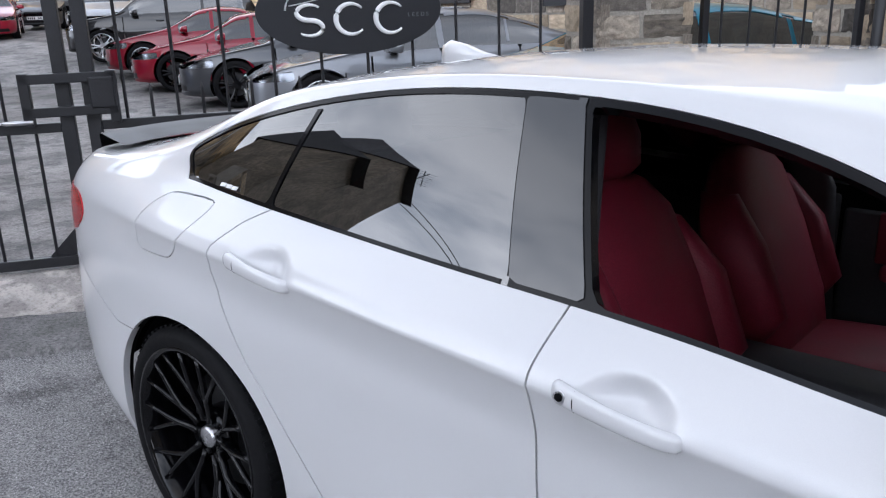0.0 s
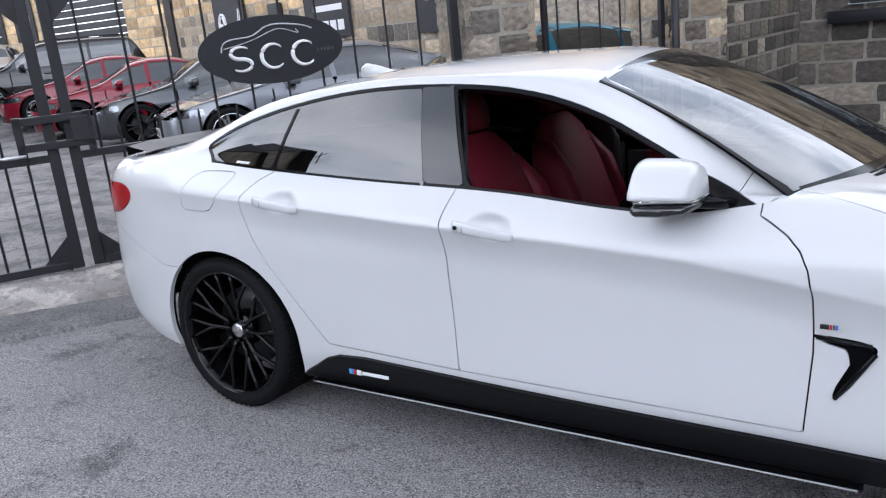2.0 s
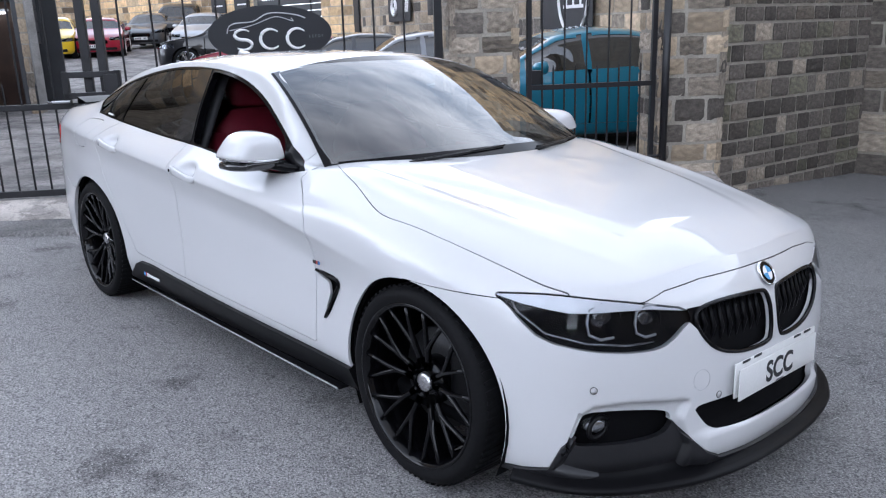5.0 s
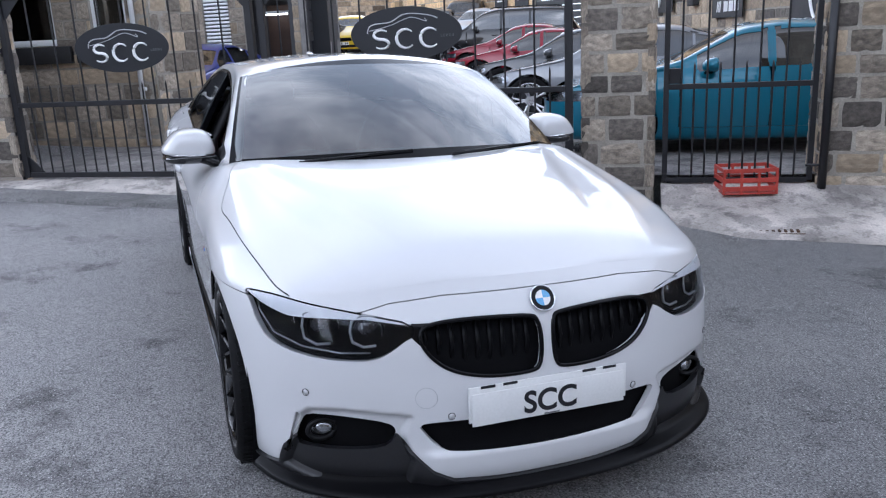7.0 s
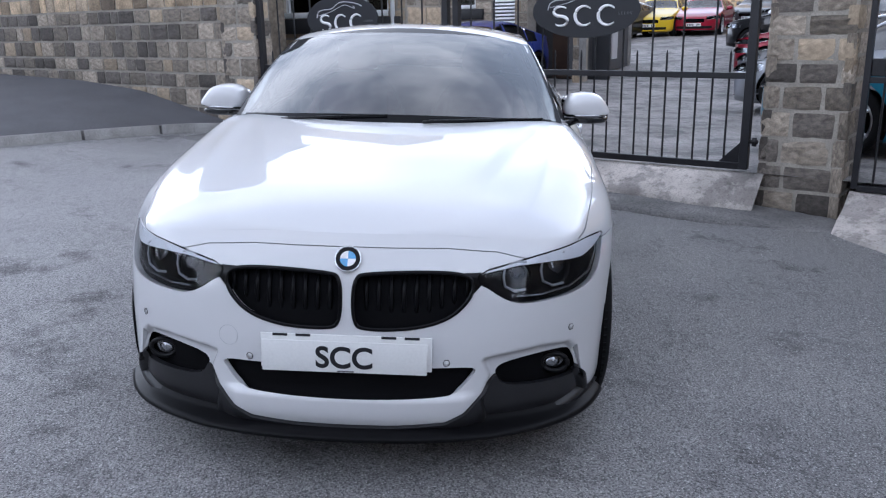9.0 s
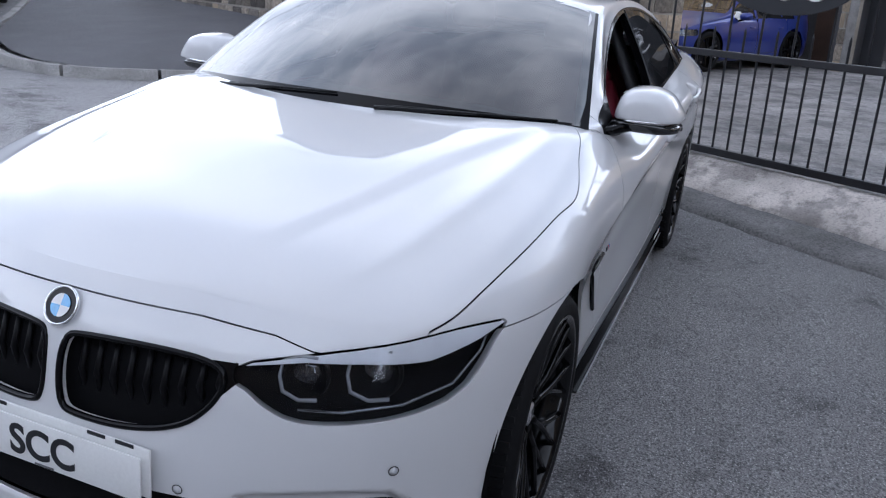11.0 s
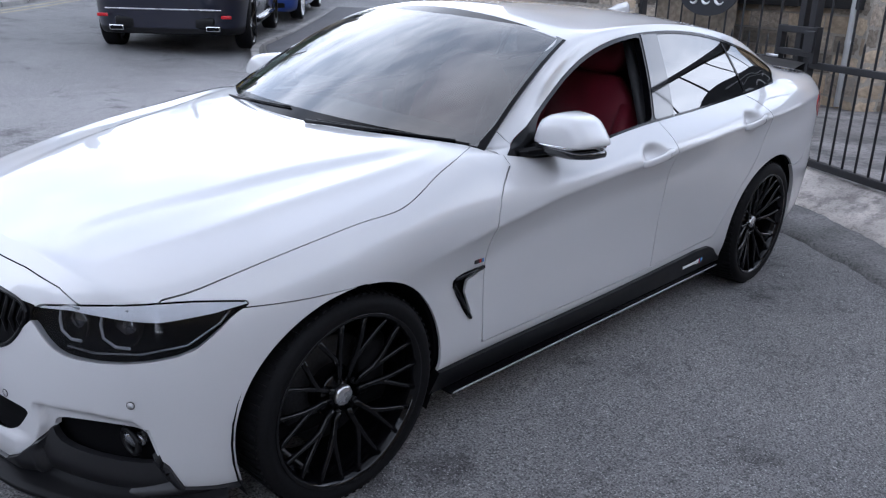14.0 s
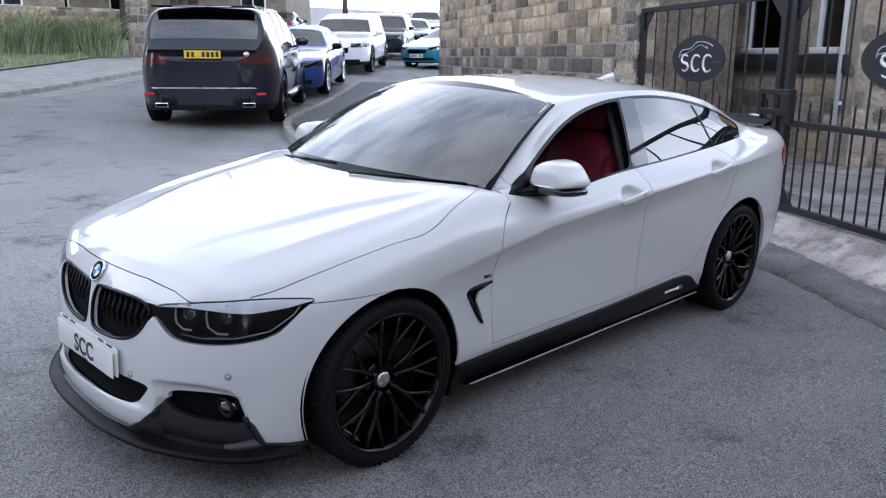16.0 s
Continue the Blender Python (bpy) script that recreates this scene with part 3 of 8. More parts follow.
at_y = lambda y, z: arc_where(1, y, z)
at_side_x = lambda x, z: arc_where(0, x, z)
fog_frame = [(at_y(y, z), z) for y, z in ((0.405, 0.398), (0.45, 0.408), (0.60, 0.424), (0.69, 0.416), (0.718, 0.385), (0.738, 0.300), (0.758, 0.212), (0.60, 0.165), (0.42, 0.165), (0.40, 0.26), (0.43, 0.34))]
inside = np.clip(-poly_distance(us[:, None] + 0 * hei, hei, fog_frame) / 0.018, 0, 1)
dep = dep + 0.024 * inside ** 2 * (3 - 2 * inside) * (us[:, None] < 1.3)
chin = np.clip((0.40 - pu[:, 1:2]) / 0.05, 0, 1) * np.clip((0.292 - hei) / 0.014, 0, 1) * (us[:, None] < 0.6)
dep = dep - 0.016 * chin
side = np.stack([pu[:, 0:1] - dep * nu_[:, 0:1], np.maximum(pu[:, 1:2] - dep * nu_[:, 1:2], 0), hei], axis=2)
side[0, :, 1] = side[-1, :, 1] = 0.0
arc = np.repeat(us[:, None], NV, axis=1)
shoulder = side[:, -1].copy()


# bonnet
bonnet_rows = [i for i in range(NU) if shoulder[i, 0] > 0.70]
crease_in = curve_of((0.7, 0.66), (0.97, 0.585), (1.34, 0.465), (1.60, 0.398), (1.78, 0.335), (1.95, 0.283), (2.2, 0.22))
crease_out = curve_of((0.7, 0.70), (0.99, 0.678), (1.36, 0.648), (1.60, 0.612), (1.78, 0.572), (1.90, 0.530), (2.2, 0.42))
zc_bonnet = curve_of((0.6, 1.02), (0.8, 1.002), (1.1, 0.970), (1.4, 0.930), (1.7, 0.877), (1.9, 0.828), (2.045, 0.766), (2.1, 0.74))
frac = np.array([1, 0.88, 0.66, 0.38, 0])
lift = np.array([0, 0.36, 0.74, 0.93, 1.0])
fr_full = np.concatenate([frac, -frac[-2::-1]])
mh = spline_matrix(np.arange(9), np.linspace(0, 4, 110))
rows = []
for i in bonnet_rows:
    sx, sy, sz = shoulder[i]
    zc = float(zc_bonnet(sx)[0])
    ys = fr_full * sy
    lf = np.concatenate([lift, lift[-2::-1]])
    zs = sz + (zc - sz) * lf
    yy, zz = mh @ ys, mh @ zs
    fade = np.clip((2.0 - sx) / 0.55, 0, 1) * np.clip((sy - 0.45) / 0.2, 0, 1) * np.clip((sx - 0.80) / 0.25, 0, 1)
    c1, c2 = float(crease_in(sx)[0]), float(crease_out(sx)[0])
    fall = np.clip((yy - c1 + 0.02) / 0.075, 0, 1)
    ridge = fade * (0.011 * (1 - fall * fall * (3 - 2 * fall)) + 0.011 * np.exp(-((yy - c2) / 0.055) ** 2) * np.where(yy > c2, np.exp(-(yy - c2) / 0.03), 1) - 0.008)
    rows.append(np.stack([np.full(110, sx), yy, zz + ridge], axis=1))
bonnet_grid = np.array(rows)
raw = side.copy()
side_n = grid_normals(side)
keep = np.clip((shoulder[bonnet_rows, 0] - 0.72) / 0.15, 0, 1) * np.clip((shoulder[bonnet_rows, 1] - 0.42) / 0.2, 0, 1)
low, bonnet_grid, low_n, bonnet_n = fair(side[bonnet_rows], bonnet_grid, keep)
side[bonnet_rows] = low
side_n[bonnet_rows] = np.where(keep[:, None, None] > 0, low_n, side_n[bonnet_rows])
bonnet_n = np.where(keep[:, None, None] > 0, bonnet_n, grid_normals(bonnet_grid))
bonnet_skin = grid_skin(bonnet_grid, np.repeat(us[bonnet_rows][:, None], 110, axis=1), bonnet_n)

# at the very tip of the nose the rows shrink to a point: take the normals of the first broad row there
tip = [k for k, i in enumerate(bonnet_rows) if shoulder[i, 1] < 0.07]
if tip:
    broad = max(tip) + 1
    for k in tip:
        for j in range(110):
            bonnet_skin.v[k * 110 + j][3:6] = bonnet_skin.v[broad * 110 + 92][3:6]

# greenhouse, roof and tail
g2y = curve_of((-2.4, .50), (-2.1, .60), (-1.8, .66), (-1.56, .675), (-1.37, .650), (-1.09, .622), (-.76, .603), (-.38, .601), (-.08, .618), (.17, .650), (.41, .703), (.61, .752), (.84, .768))
g2z = curve_of((-2.4, 1.047), (-2.1, 1.06), (-1.8, 1.092), (-1.56, 1.142), (-1.37, 1.214), (-1.09, 1.272), (-.76, 1.308), (-.38, 1.310), (-.08, 1.282), (.17, 1.212), (.41, 1.092), (.61, .995), (.84, .968))
g3y = curve_of((-2.4, .42), (-2.1, .50), (-1.8, .57), (-1.56, .585), (-1.37, .582), (-1.09, .572), (-.76, .562), (-.38, .562), (-.08, .574), (.17, .606), (.41, .662), (.61, .712), (.84, .762))
g3z = curve_of((-2.4, 1.05), (-2.1, 1.068), (-1.8, 1.118), (-1.56, 1.188), (-1.37, 1.252), (-1.09, 1.306), (-.76, 1.336), (-.38, 1.340), (-.08, 1.328), (.17, 1.288), (.41, 1.174), (.61, 1.068), (.84, .968))
zc_roof = curve_of((-2.4, 1.052), (-2.1, 1.078), (-1.8, 1.150), (-1.56, 1.238), (-1.37, 1.293), (-1.09, 1.343), (-.76, 1.376), (-.38, 1.391), (-.08, 1.388), (.17, 1.366), (.41, 1.27), (.61, 1.18), (.84, 1.08))
roof_rows = [i for i in range(NU) if shoulder[i, 0] < 0.85]
mr = spline_matrix(np.arange(13), np.linspace(0, 6, 60))
rows = []
for i in roof_rows:
    sx, sy, sz = shoulder[i]
    c = float(zc_roof(sx)[0])
    y2, y3 = min(float(g2y(sx)[0]), sy * 0.93), min(float(g3y(sx)[0]), sy * 0.82)
    z2, z3 = float(g2z(sx)[0]), float(g3z(sx)[0])
    ys = [sy, (sy + y2) / 2 + 0.006, y2, y3, y3 * 0.72, y3 * 0.38, 0]
    zs = [sz, (sz + z2) / 2 + 0.004, z2, z3, z3 + (c - z3) * 0.55, z3 + (c - z3) * 0.88, c]
    ys, zs = np.array(ys + [-v for v in ys[-2::-1]]), np.array(zs + zs[-2::-1])
    rows.append(np.stack([np.full(60, sx), np.maximum(mr @ ys, 0), mr @ zs], axis=1))
roof_grid = np.array(rows)
keep = np.clip((-1.40 - shoulder[roof_rows, 0]) / 0.25, 0, 1) * np.clip((shoulder[roof_rows, 1] - 0.5) / 0.12, 0, 1)
low, roof_grid, low_n, roof_n = fair(side[roof_rows], roof_grid, keep, 40)
side[roof_rows] = low
side_n[roof_rows] = np.where(keep[:, None, None] > 0, low_n, side_n[roof_rows])
roof_n = np.where(keep[:, None, None] > 0, roof_n, grid_normals(roof_grid))
roof_skin = grid_skin(roof_grid, np.repeat(us[roof_rows][:, None], 60, axis=1), roof_n)
flank = grid_skin(side[:, ::-1], arc[:, ::-1], -side_n[:, ::-1])

# windscreen
rows = []
for q in np.linspace(1.055, 0, 32):
    p = np.linspace(-0.03, 1.02, 38)[:, None]
    lo = np.array([0.995 - 0.205 * q ** 2.2, 0.705 * q, 0.995 - 0.028 * q * q])
    hi = np.array([0.215 - 0.03 * q * q, 0.578 * q, 1.360 - 0.064 * q ** 2])
    rows.append(lo + (hi - lo) * p + np.array([0.41, 0, 0.91]) * 0.022 * 4 * p * (1 - p))
screen_skin = grid_skin(np.array(rows), np.repeat(np.linspace(1.055, 0, 32)[:, None], 38, axis=1))
for sk in (flank, bonnet_skin, roof_skin, screen_skin):
    a = sk.arr()
    if (sk is flank and a[:, 4].mean() < 0) or (sk is not flank and a[:, 5].mean() < 0):
        for v in sk.v:
            v[3:6] *= -1
        sk.f = [f[::-1] for f in sk.f]

car = thing("car", "white four-door coupe with black wheels, parked before the gates", "car", pose(0, 0, 0, -2.1))
LEFT, RIGHT, BOTH = (1,), (-1,), (1, -1)
W = M["white"]


def pair(name, skin, mat, rim=0.010, label=""):
    return [skin_mesh(name, skin, mat, car, s, rim, label) for s in (LEFT, RIGHT)]


# ---- flank panels
shell = flank.push(-0.02)
HUBS = ((1.405, 0.325), (-1.405, 0.325))
for hx, hz in HUBS:
    ring = lambda a, hx=hx, hz=hz: np.where(a[:, Y] > 0.45, np.hypot(a[:, X] - hx, a[:, Z] - hz) - (0.374 if hx > 0 else 0.380), 1)
    for sk in (flank, shell):
        sk.cut(ring)
        sk.take(ring)
sz = lambda poly, r=0.0: (lambda a: np.where(a[:, X] > 1.2, poly_distance(a[:, S], a[:, Z], poly, r), 1.0))
xz = lambda poly, r=0.0: (lambda a: np.where(a[:, Y] > 0.4, poly_distance(a[:, X], a[:, Z], poly, r), 1.0))

kidney = flank.panel(sz(rounded([(0.018, 0.650), (0.06, 0.662), (0.24, 0.668), (0.37, 0.660), (0.395, 0.632), (0.372, 0.582), (0.31, 0.528), (0.20, 0.500), (0.06, 0.497), (0.019, 0.512)], 2)), 0)
lamp_poly = [(at_y(0.395, 0.65), 0.664), (at_y(0.51, 0.69), 0.690), (at_y(0.60, 0.70), 0.708), (at_y(0.69, 0.72), 0.723), (at_side_x(1.86, 0.72), 0.726), (at_side_x(1.77, 0.715), 0.719), (at_side_x(1.705, 0.71), 0.713), (at_side_x(1.755, 0.69), 0.690),
             (at_side_x(1.80, 0.65), 0.650), (at_side_x(1.865, 0.60), 0.600), (at_y(0.70, 0.58), 0.577), (at_y(0.58, 0.57), 0.566), (at_y(0.51, 0.57), 0.569), (at_y(0.455, 0.60), 0.595), (at_y(0.42, 0.63), 0.620), (at_y(0.395, 0.64), 0.630)]
lamp = flank.panel(sz(rounded(lamp_poly, 1)), 0.0022)
link = flank.panel(sz([(0.36, 0.664), (at_y(0.40, 0.65), 0.664), (at_y(0.40, 0.64), 0.628), (0.375, 0.59)]), 0)
grille = flank.panel(sz(rounded([(-0.3, 0.378), (0.30, 0.378), (0.405, 0.374), (0.385, 0.345), (0.345, 0.298), (0.29, 0.282), (-0.3, 0.276)], 2)), 0)
fog = flank.panel(sz(rounded([(at_y(y, z), z) for y, z in ((0.448, 0.352), (0.478, 0.372), (0.55, 0.384), (0.62, 0.390), (0.685, 0.386), (0.703, 0.368), (0.724, 0.290), (0.68, 0.286), (0.53, 0.290), (0.465, 0.306))], 1)), 0)
air_slot = flank.panel(sz([(at_y(y, z), z) for y, z in ((0.706, 0.392), (0.720, 0.398), (0.742, 0.290), (0.748, 0.262), (0.734, 0.272), (0.728, 0.290))]), 0)
vent = flank.panel(xz(rounded([(0.855, 0.622), (0.99, 0.612), (1.005, 0.585), (0.912, 0.438), (0.888, 0.446), (0.952, 0.578), (0.862, 0.600)], 1)), 0)
tail = flank.panel(lambda a: np.where(a[:, X] < -1.5, poly_distance(a[:, S], a[:, Z], rounded([(us[int(np.argmin(np.abs(pu[:, 0] + 1.93)))], 0.90),
    (us[int(np.argmin(np.abs(pu[:, 0] + 2.0)))], 0.965), (us[int(np.argmin(np.abs(pu[:, 0] + 2.25)))], 0.955), (us[-1] - 0.3, 0.95), (us[-1] - 0.3, 0.84), (us[int(np.argmin(np.abs(pu[:, 0] + 2.12)))], 0.80)], 2)), 1.0), 0.001)

seam_a = [(0.70, 1.10), (0.70, 0.925), (0.735, 0.908), (0.778, 0.882), (0.812, 0.848), (0.834, 0.80), (0.846, 0.73), (0.848, 0.57), (0.828, 0.330)]
seam_b = [(-0.274, 0.345), (-0.281, 0.66), (-0.281, 0.88), (-0.266, 0.99), (-0.266, 1.10)]
seam_c = [(-0.266, 1.10), (-1.03, 1.10), (-1.06, 1.05), (-1.153, 0.994), (-1.196, 0.94), (-1.206, 0.88), (-1.187, 0.796), (-1.114, 0.66), (-0.995, 0.51), (-0.868, 0.362)] + seam_b[:4]
front_door = flank.panel(xz(seam_a + seam_b))
rear_door = flank.panel(xz(seam_c))
skirt = flank.panel(xz([(-1.03, 0.10), (-1.03, 0.215), (-0.955, 0.258), (-0.89, 0.300), (-0.82, 0.322), (-0.70, 0.330), (-0.33, 0.320), (0.20, 0.303), (1.05, 0.286), (1.05, 0.10)]), 0.001)
flank.cut(lambda a: a[:, Z] - 0.190)
# the bonnet's edge runs over the nose above the lamps and along the top of the wing
wing_line = curve_of((0.90, 0.908), (1.05, 0.886), (1.25, 0.865), (1.42, 0.842), (1.67, 0.791), (1.80, 0.760), (1.95, 0.722))
wing_rows = [i for i in range(NU) if 1.05 < shoulder[i, 0] < 1.93]
wing_x, wing_y = (np.array([np.interp(wing_line(shoulder[i, 0])[0], raw[i, :, 2], raw[i, :, k]) for i in wing_rows])[::-1] for k in (0, 1))
wing_of = lambda x: (x, float(np.interp(x, wing_x, wing_y)))
edge_line = curve_of((0.66, 0.62), (0.70, 0.648), (0.77, 0.692), (0.896, 0.748), (1.0, 0.772), *[wing_of(x) for x in (1.22, 1.32, 1.42, 1.55, 1.67, 1.77, 1.86, 1.90)])
edge_at = np.linspace(0.66, 1.90, 240)
edge_out = edge_line(edge_at)
NOSE_AT = [0, at_y(0.30, 0.72), at_y(0.45, 0.71), at_y(0.53, 0.70), at_y(0.60, 0.70), at_y(0.67, 0.71), at_y(0.70, 0.72), at_side_x(1.88, 0.74)]
beside = lambda a: a[:, Y] - np.interp(a[:, X], edge_at, edge_out)
over_nose = lambda a: np.interp(a[:, S], NOSE_AT, [0.732, 0.729, 0.717, 0.698, 0.694, 0.690, 0.680, 0.60]) - a[:, Z]
bonnet_side = flank.panel(lambda a: np.where(a[:, X] > 0.70, np.maximum(beside(a), np.where(a[:, X] > 1.7, over_nose(a), -1.0)), 1.0), 0.0014)
nose_line = lambda a: np.where((a[:, X] > 1.38) & (a[:, Z] < 0.9), a[:, Z] - np.where(a[:, S] < 0.80, 0.78, 0.700), 1.0)
bumper = flank.panel(nose_line, 0.0015)
lower = bumper.panel(lambda a: a[:, Z] - np.interp(a[:, S], [0, 0.16, 0.30, 0.36, 0.40, at_y(0.45, 0.33), at_y(0.47, 0.33), at_y(0.70, 0.30), at_y(0.745, 0.26), at_y(0.762, 0.22), at_y(0.79, 0.2), 1.2], [0.188, 0.190, 0.200, 0.232, 0.268, 0.335, 0.34, 0.33, 0.285, 0.215, 0.20, 0.19]), 0.001)
tail_bumper = flank.panel(lambda a: np.where(a[:, X] < -1.55, a[:, Z] - (0.615 + np.clip(-1.75 - a[:, X], 0, 0.4) * 0.38), 1.0), 0.0015)
flap_fn = xz(rounded([(-1.505, 1.017), (-1.470, 1.023), (-1.320, 1.020), (-1.298, 1.010), (-1.306, 0.975), (-1.350, 0.910), (-1.392, 0.876), (-1.425, 0.870), (-1.545, 0.870), (-1.564, 0.878), (-1.566, 0.905), (-1.535, 0.990)], 1))
fender = flank.take(lambda a: np.where(a[:, X] > 0.3, -1, 1.0))
sill = flank.take(lambda a: np.where((a[:, Z] < 0.37) & (a[:, X] > -1.05), -1, 1.0))
quarter_left = Skin(list(flank.v), [list(f) for f in flank.f])
quarter_right = Skin(list(flank.v), [list(f) for f in flank.f])
flap = quarter_right.panel(flap_fn, 0.0016)

# ---- bonnet with an open joint at its nose and sides
tail_cut = lambda a: (1.012 - 0.235 * (np.clip(a[:, Y], 0, 1) / 0.70) ** 2.2) - a[:, X]
under = bonnet_skin.push(-0.03)
bonnet_skin.cut(tail_cut)
bonnet_skin.take(lambda a: -tail_cut(a))
wing_corner = bonnet_skin.panel(lambda a: np.where(a[:, X] < 1.88, -beside(a), 1.0), 0.0014)
skin_mesh("bonnet", bonnet_skin.plus(bonnet_side), W, car, BOTH, 0.012)
skin_mesh("cowl", under, M["satin"], car, BOTH, 0, "black cowl under the windscreen")

pair("front_wing", fender.plus(wing_corner).plus(sill.take(lambda a: np.where(a[:, X] > 0.76, -1, 1.0))), W)
pair("side_sill", sill, W)
doors_f = pair("front_door", front_door, W)
doors_r = pair("rear_door", rear_door, W)
skin_mesh("rear_quarter", quarter_left, W, car, LEFT)
skin_mesh("rear_quarter", quarter_right, W, car, RIGHT)
skin_mesh("fuel_flap", flap, W, car, RIGHT)
front_bumper = skin_mesh("front_bumper", bumper, W, car, BOTH, 0.02)
rear_bumper = skin_mesh("rear_bumper", tail_bumper, W, car, BOTH, 0.02)
skin_mesh("lower_valance", lower.push(0.010), M["flap"], front_bumper, BOTH, 0.02, "satin black lower bumper insert")
pair("side_skirt", skirt.push(0.012), M["satin"], 0.03, "satin black side skirt blade")
pair("tail_lamp", tail.push(0.004), M["tail"], 0.01, "dark red tail lamp")
skin_mesh("inner_shell", shell.push(-0.012), M["dark"], car, BOTH, 0, "dark inner body shell")

# ---- roof, pillars, side glazing
dlo = [(-1.43, 0.99), (-0.33, 0.92), (0.03, 0.90), (0.722, 0.86), (0.722, 0.930), (0.61, 0.985), (0.41, 1.090), (0.17, 1.212), (-0.08, 1.282), (-0.38, 1.312), (-0.76, 1.312), (-1.09, 1.272),
       (-1.37, 1.206), (-1.545, 1.135), (-1.555, 1.105), (-1.50, 1.07)]
belt = lambda a: np.interp(a[:, X], shoulder[::-1, 0], shoulder[::-1, 2])
dlo = rounded(dlo, 2)
glazing = roof_skin.panel(xz(dlo), 0.001)
top_edge = lambda a: np.where(a[:, Y] < 0.72, (0.215 - 0.03 * (a[:, Y] / 0.578) ** 2) - a[:, X], 1.0)
hole = lambda a: np.maximum(np.where(a[:, X] > 0.1, a[:, Y] - np.interp(a[:, X], [0.10, 0.185, 0.79], [0.60, 0.578, 0.705]), 1.0), top_edge(a))
roof_skin.cut(hole)
roof_skin.take(hole)
# the pillar's foot ends where the wing begins
foot_end = lambda a: (1.012 - 0.235 * (np.clip(a[:, Y], 0, 1) / 0.70) ** 2.2) - a[:, X]
roof_skin.cut(foot_end)
roof_skin.take(foot_end)
rear_glass = roof_skin.panel(lambda a: np.where(a[:, X] < -0.9, poly_distance(a[:, X], a[:, Y], rounded([(-1.17, 0.60), (-1.20, -0.6), (-1.93, -0.6), (-1.88, 0.52)], 2)), 1.0), 0.001)
boot = roof_skin.panel(lambda a: a[:, X] + 1.97 + 0.1 * a[:, Y], 0.0018)
foot = roof_skin.panel(lambda a: np.where((a[:, X] > 0.3) & (a[:, Y] > 0.5), 0.640 - (a[:, Y] - 0.72) * 0.36 - a[:, X], 1.0), 0.0012)
pair("pillar_foot", foot, W)
skin_mesh("roof", roof_skin, W, car, BOTH, 0.015)
skin_mesh("boot_lid", boot, W, car, BOTH, 0.015)
skin_mesh("rear_window", rear_glass, M["tint glass"], car, BOTH, 0)
def meet(r, *fields):
    """Where all the fields are below zero, with corners of radius r."""
    f = np.stack(fields) + r
    return np.where(f.max(axis=0) > 0, np.sqrt((np.maximum(f, 0) ** 2).sum(axis=0)), f.max(axis=0)) - r


inset = lambda a, d: meet(0.012, poly_distance(a[:, X], a[:, Z], dlo) + d, belt(a) + 0.009 - a[:, Z])
bl = lambda a: a[:, X] - np.interp(a[:, Z], [0.97, 1.31], [-0.395, -0.505])
br = lambda a: np.interp(a[:, Z], [0.97, 1.31], [-0.235, -0.375]) - a[:, X]
cl = lambda a: a[:, X] - np.interp(a[:, Z], [1.03, 1.27], [-1.125, -1.085])
sail = lambda a: a[:, X] - np.interp(a[:, Z], [0.93, 1.05], [0.56, 0.47])
front_open = lambda a: meet(0.025, inset(a, 0.014), br(a) + 0.014, sail(a))
rear_pane = lambda a: meet(0.006, inset(a, 0.011), bl(a) + 0.004, 0.007 - cl(a))
quarter_pane = lambda a: meet(0.006, inset(a, 0.011), cl(a) + 0.007)
pillar_pane = lambda a: meet(0.003, inset(a, 0.010), -bl(a), -br(a))
for fn in (front_open, rear_pane, quarter_pane, pillar_pane):
    glazing.cut(fn)
glazing.take(front_open)
pane_r, pane_q, pane_b = glazing.take(rear_pane), glazing.take(quarter_pane), glazing.take(pillar_pane)
front_trim = glazing.take(lambda a: np.where(a[:, X] > -0.37, -1, 1.0))
for k, s in enumerate((LEFT, RIGHT)):
    skin_mesh("window_trim", front_trim, M["black"], doors_f[k], s, 0.03, "black window surround")
    skin_mesh("window_trim", glazing, M["black"], doors_r[k], s, 0.012, "black window surround")
    skin_mesh("pillar_cover", pane_b.push(0.003), M["piano"], doors_r[k], s, 0.006, "gloss black pillar cover")
    skin_mesh("window_pane", pane_r.push(-0.003), M["tint glass"], doors_r[k], s, 0, "dark tinted glass")
    skin_mesh("quarter_window", pane_q.push(-0.003), M["tint glass"], car, s, 0, "dark tinted glass")

for k in range(3):
    part("sticker_bar", box(0.022, 0.002, 0.010, bevel=0.0004, turn=Matrix.Translation((-1.318 + 0.024 * k, -0.776, 1.054 - 0.002 * k)) @ Matrix.Rotation(radians(-38), 4, "X")), M["sign white"], car, "small white sticker on the quarter window")

# ---- windscreen
rise = lambda a: (a[:, Z] - (0.995 - 0.028 * a[:, S] ** 2)) / 0.365
frit = lambda a: np.maximum.reduce([a[:, S] - 1.035 + 0.12 * np.clip(0.2 - rise(a), 0, 1), 0.045 - rise(a), rise(a) - 0.955])
screen_skin.cut(frit)
pane = screen_skin.take(frit)
windscreen = skin_mesh("windscreen", pane, M["clear glass"], car, BOTH, 0)
skin_mesh("windscreen_border", screen_skin, M["black"], windscreen, BOTH, 0.008, "black printed glass edge")
for ob in (windscreen,):
    ob.visible_shadow = False


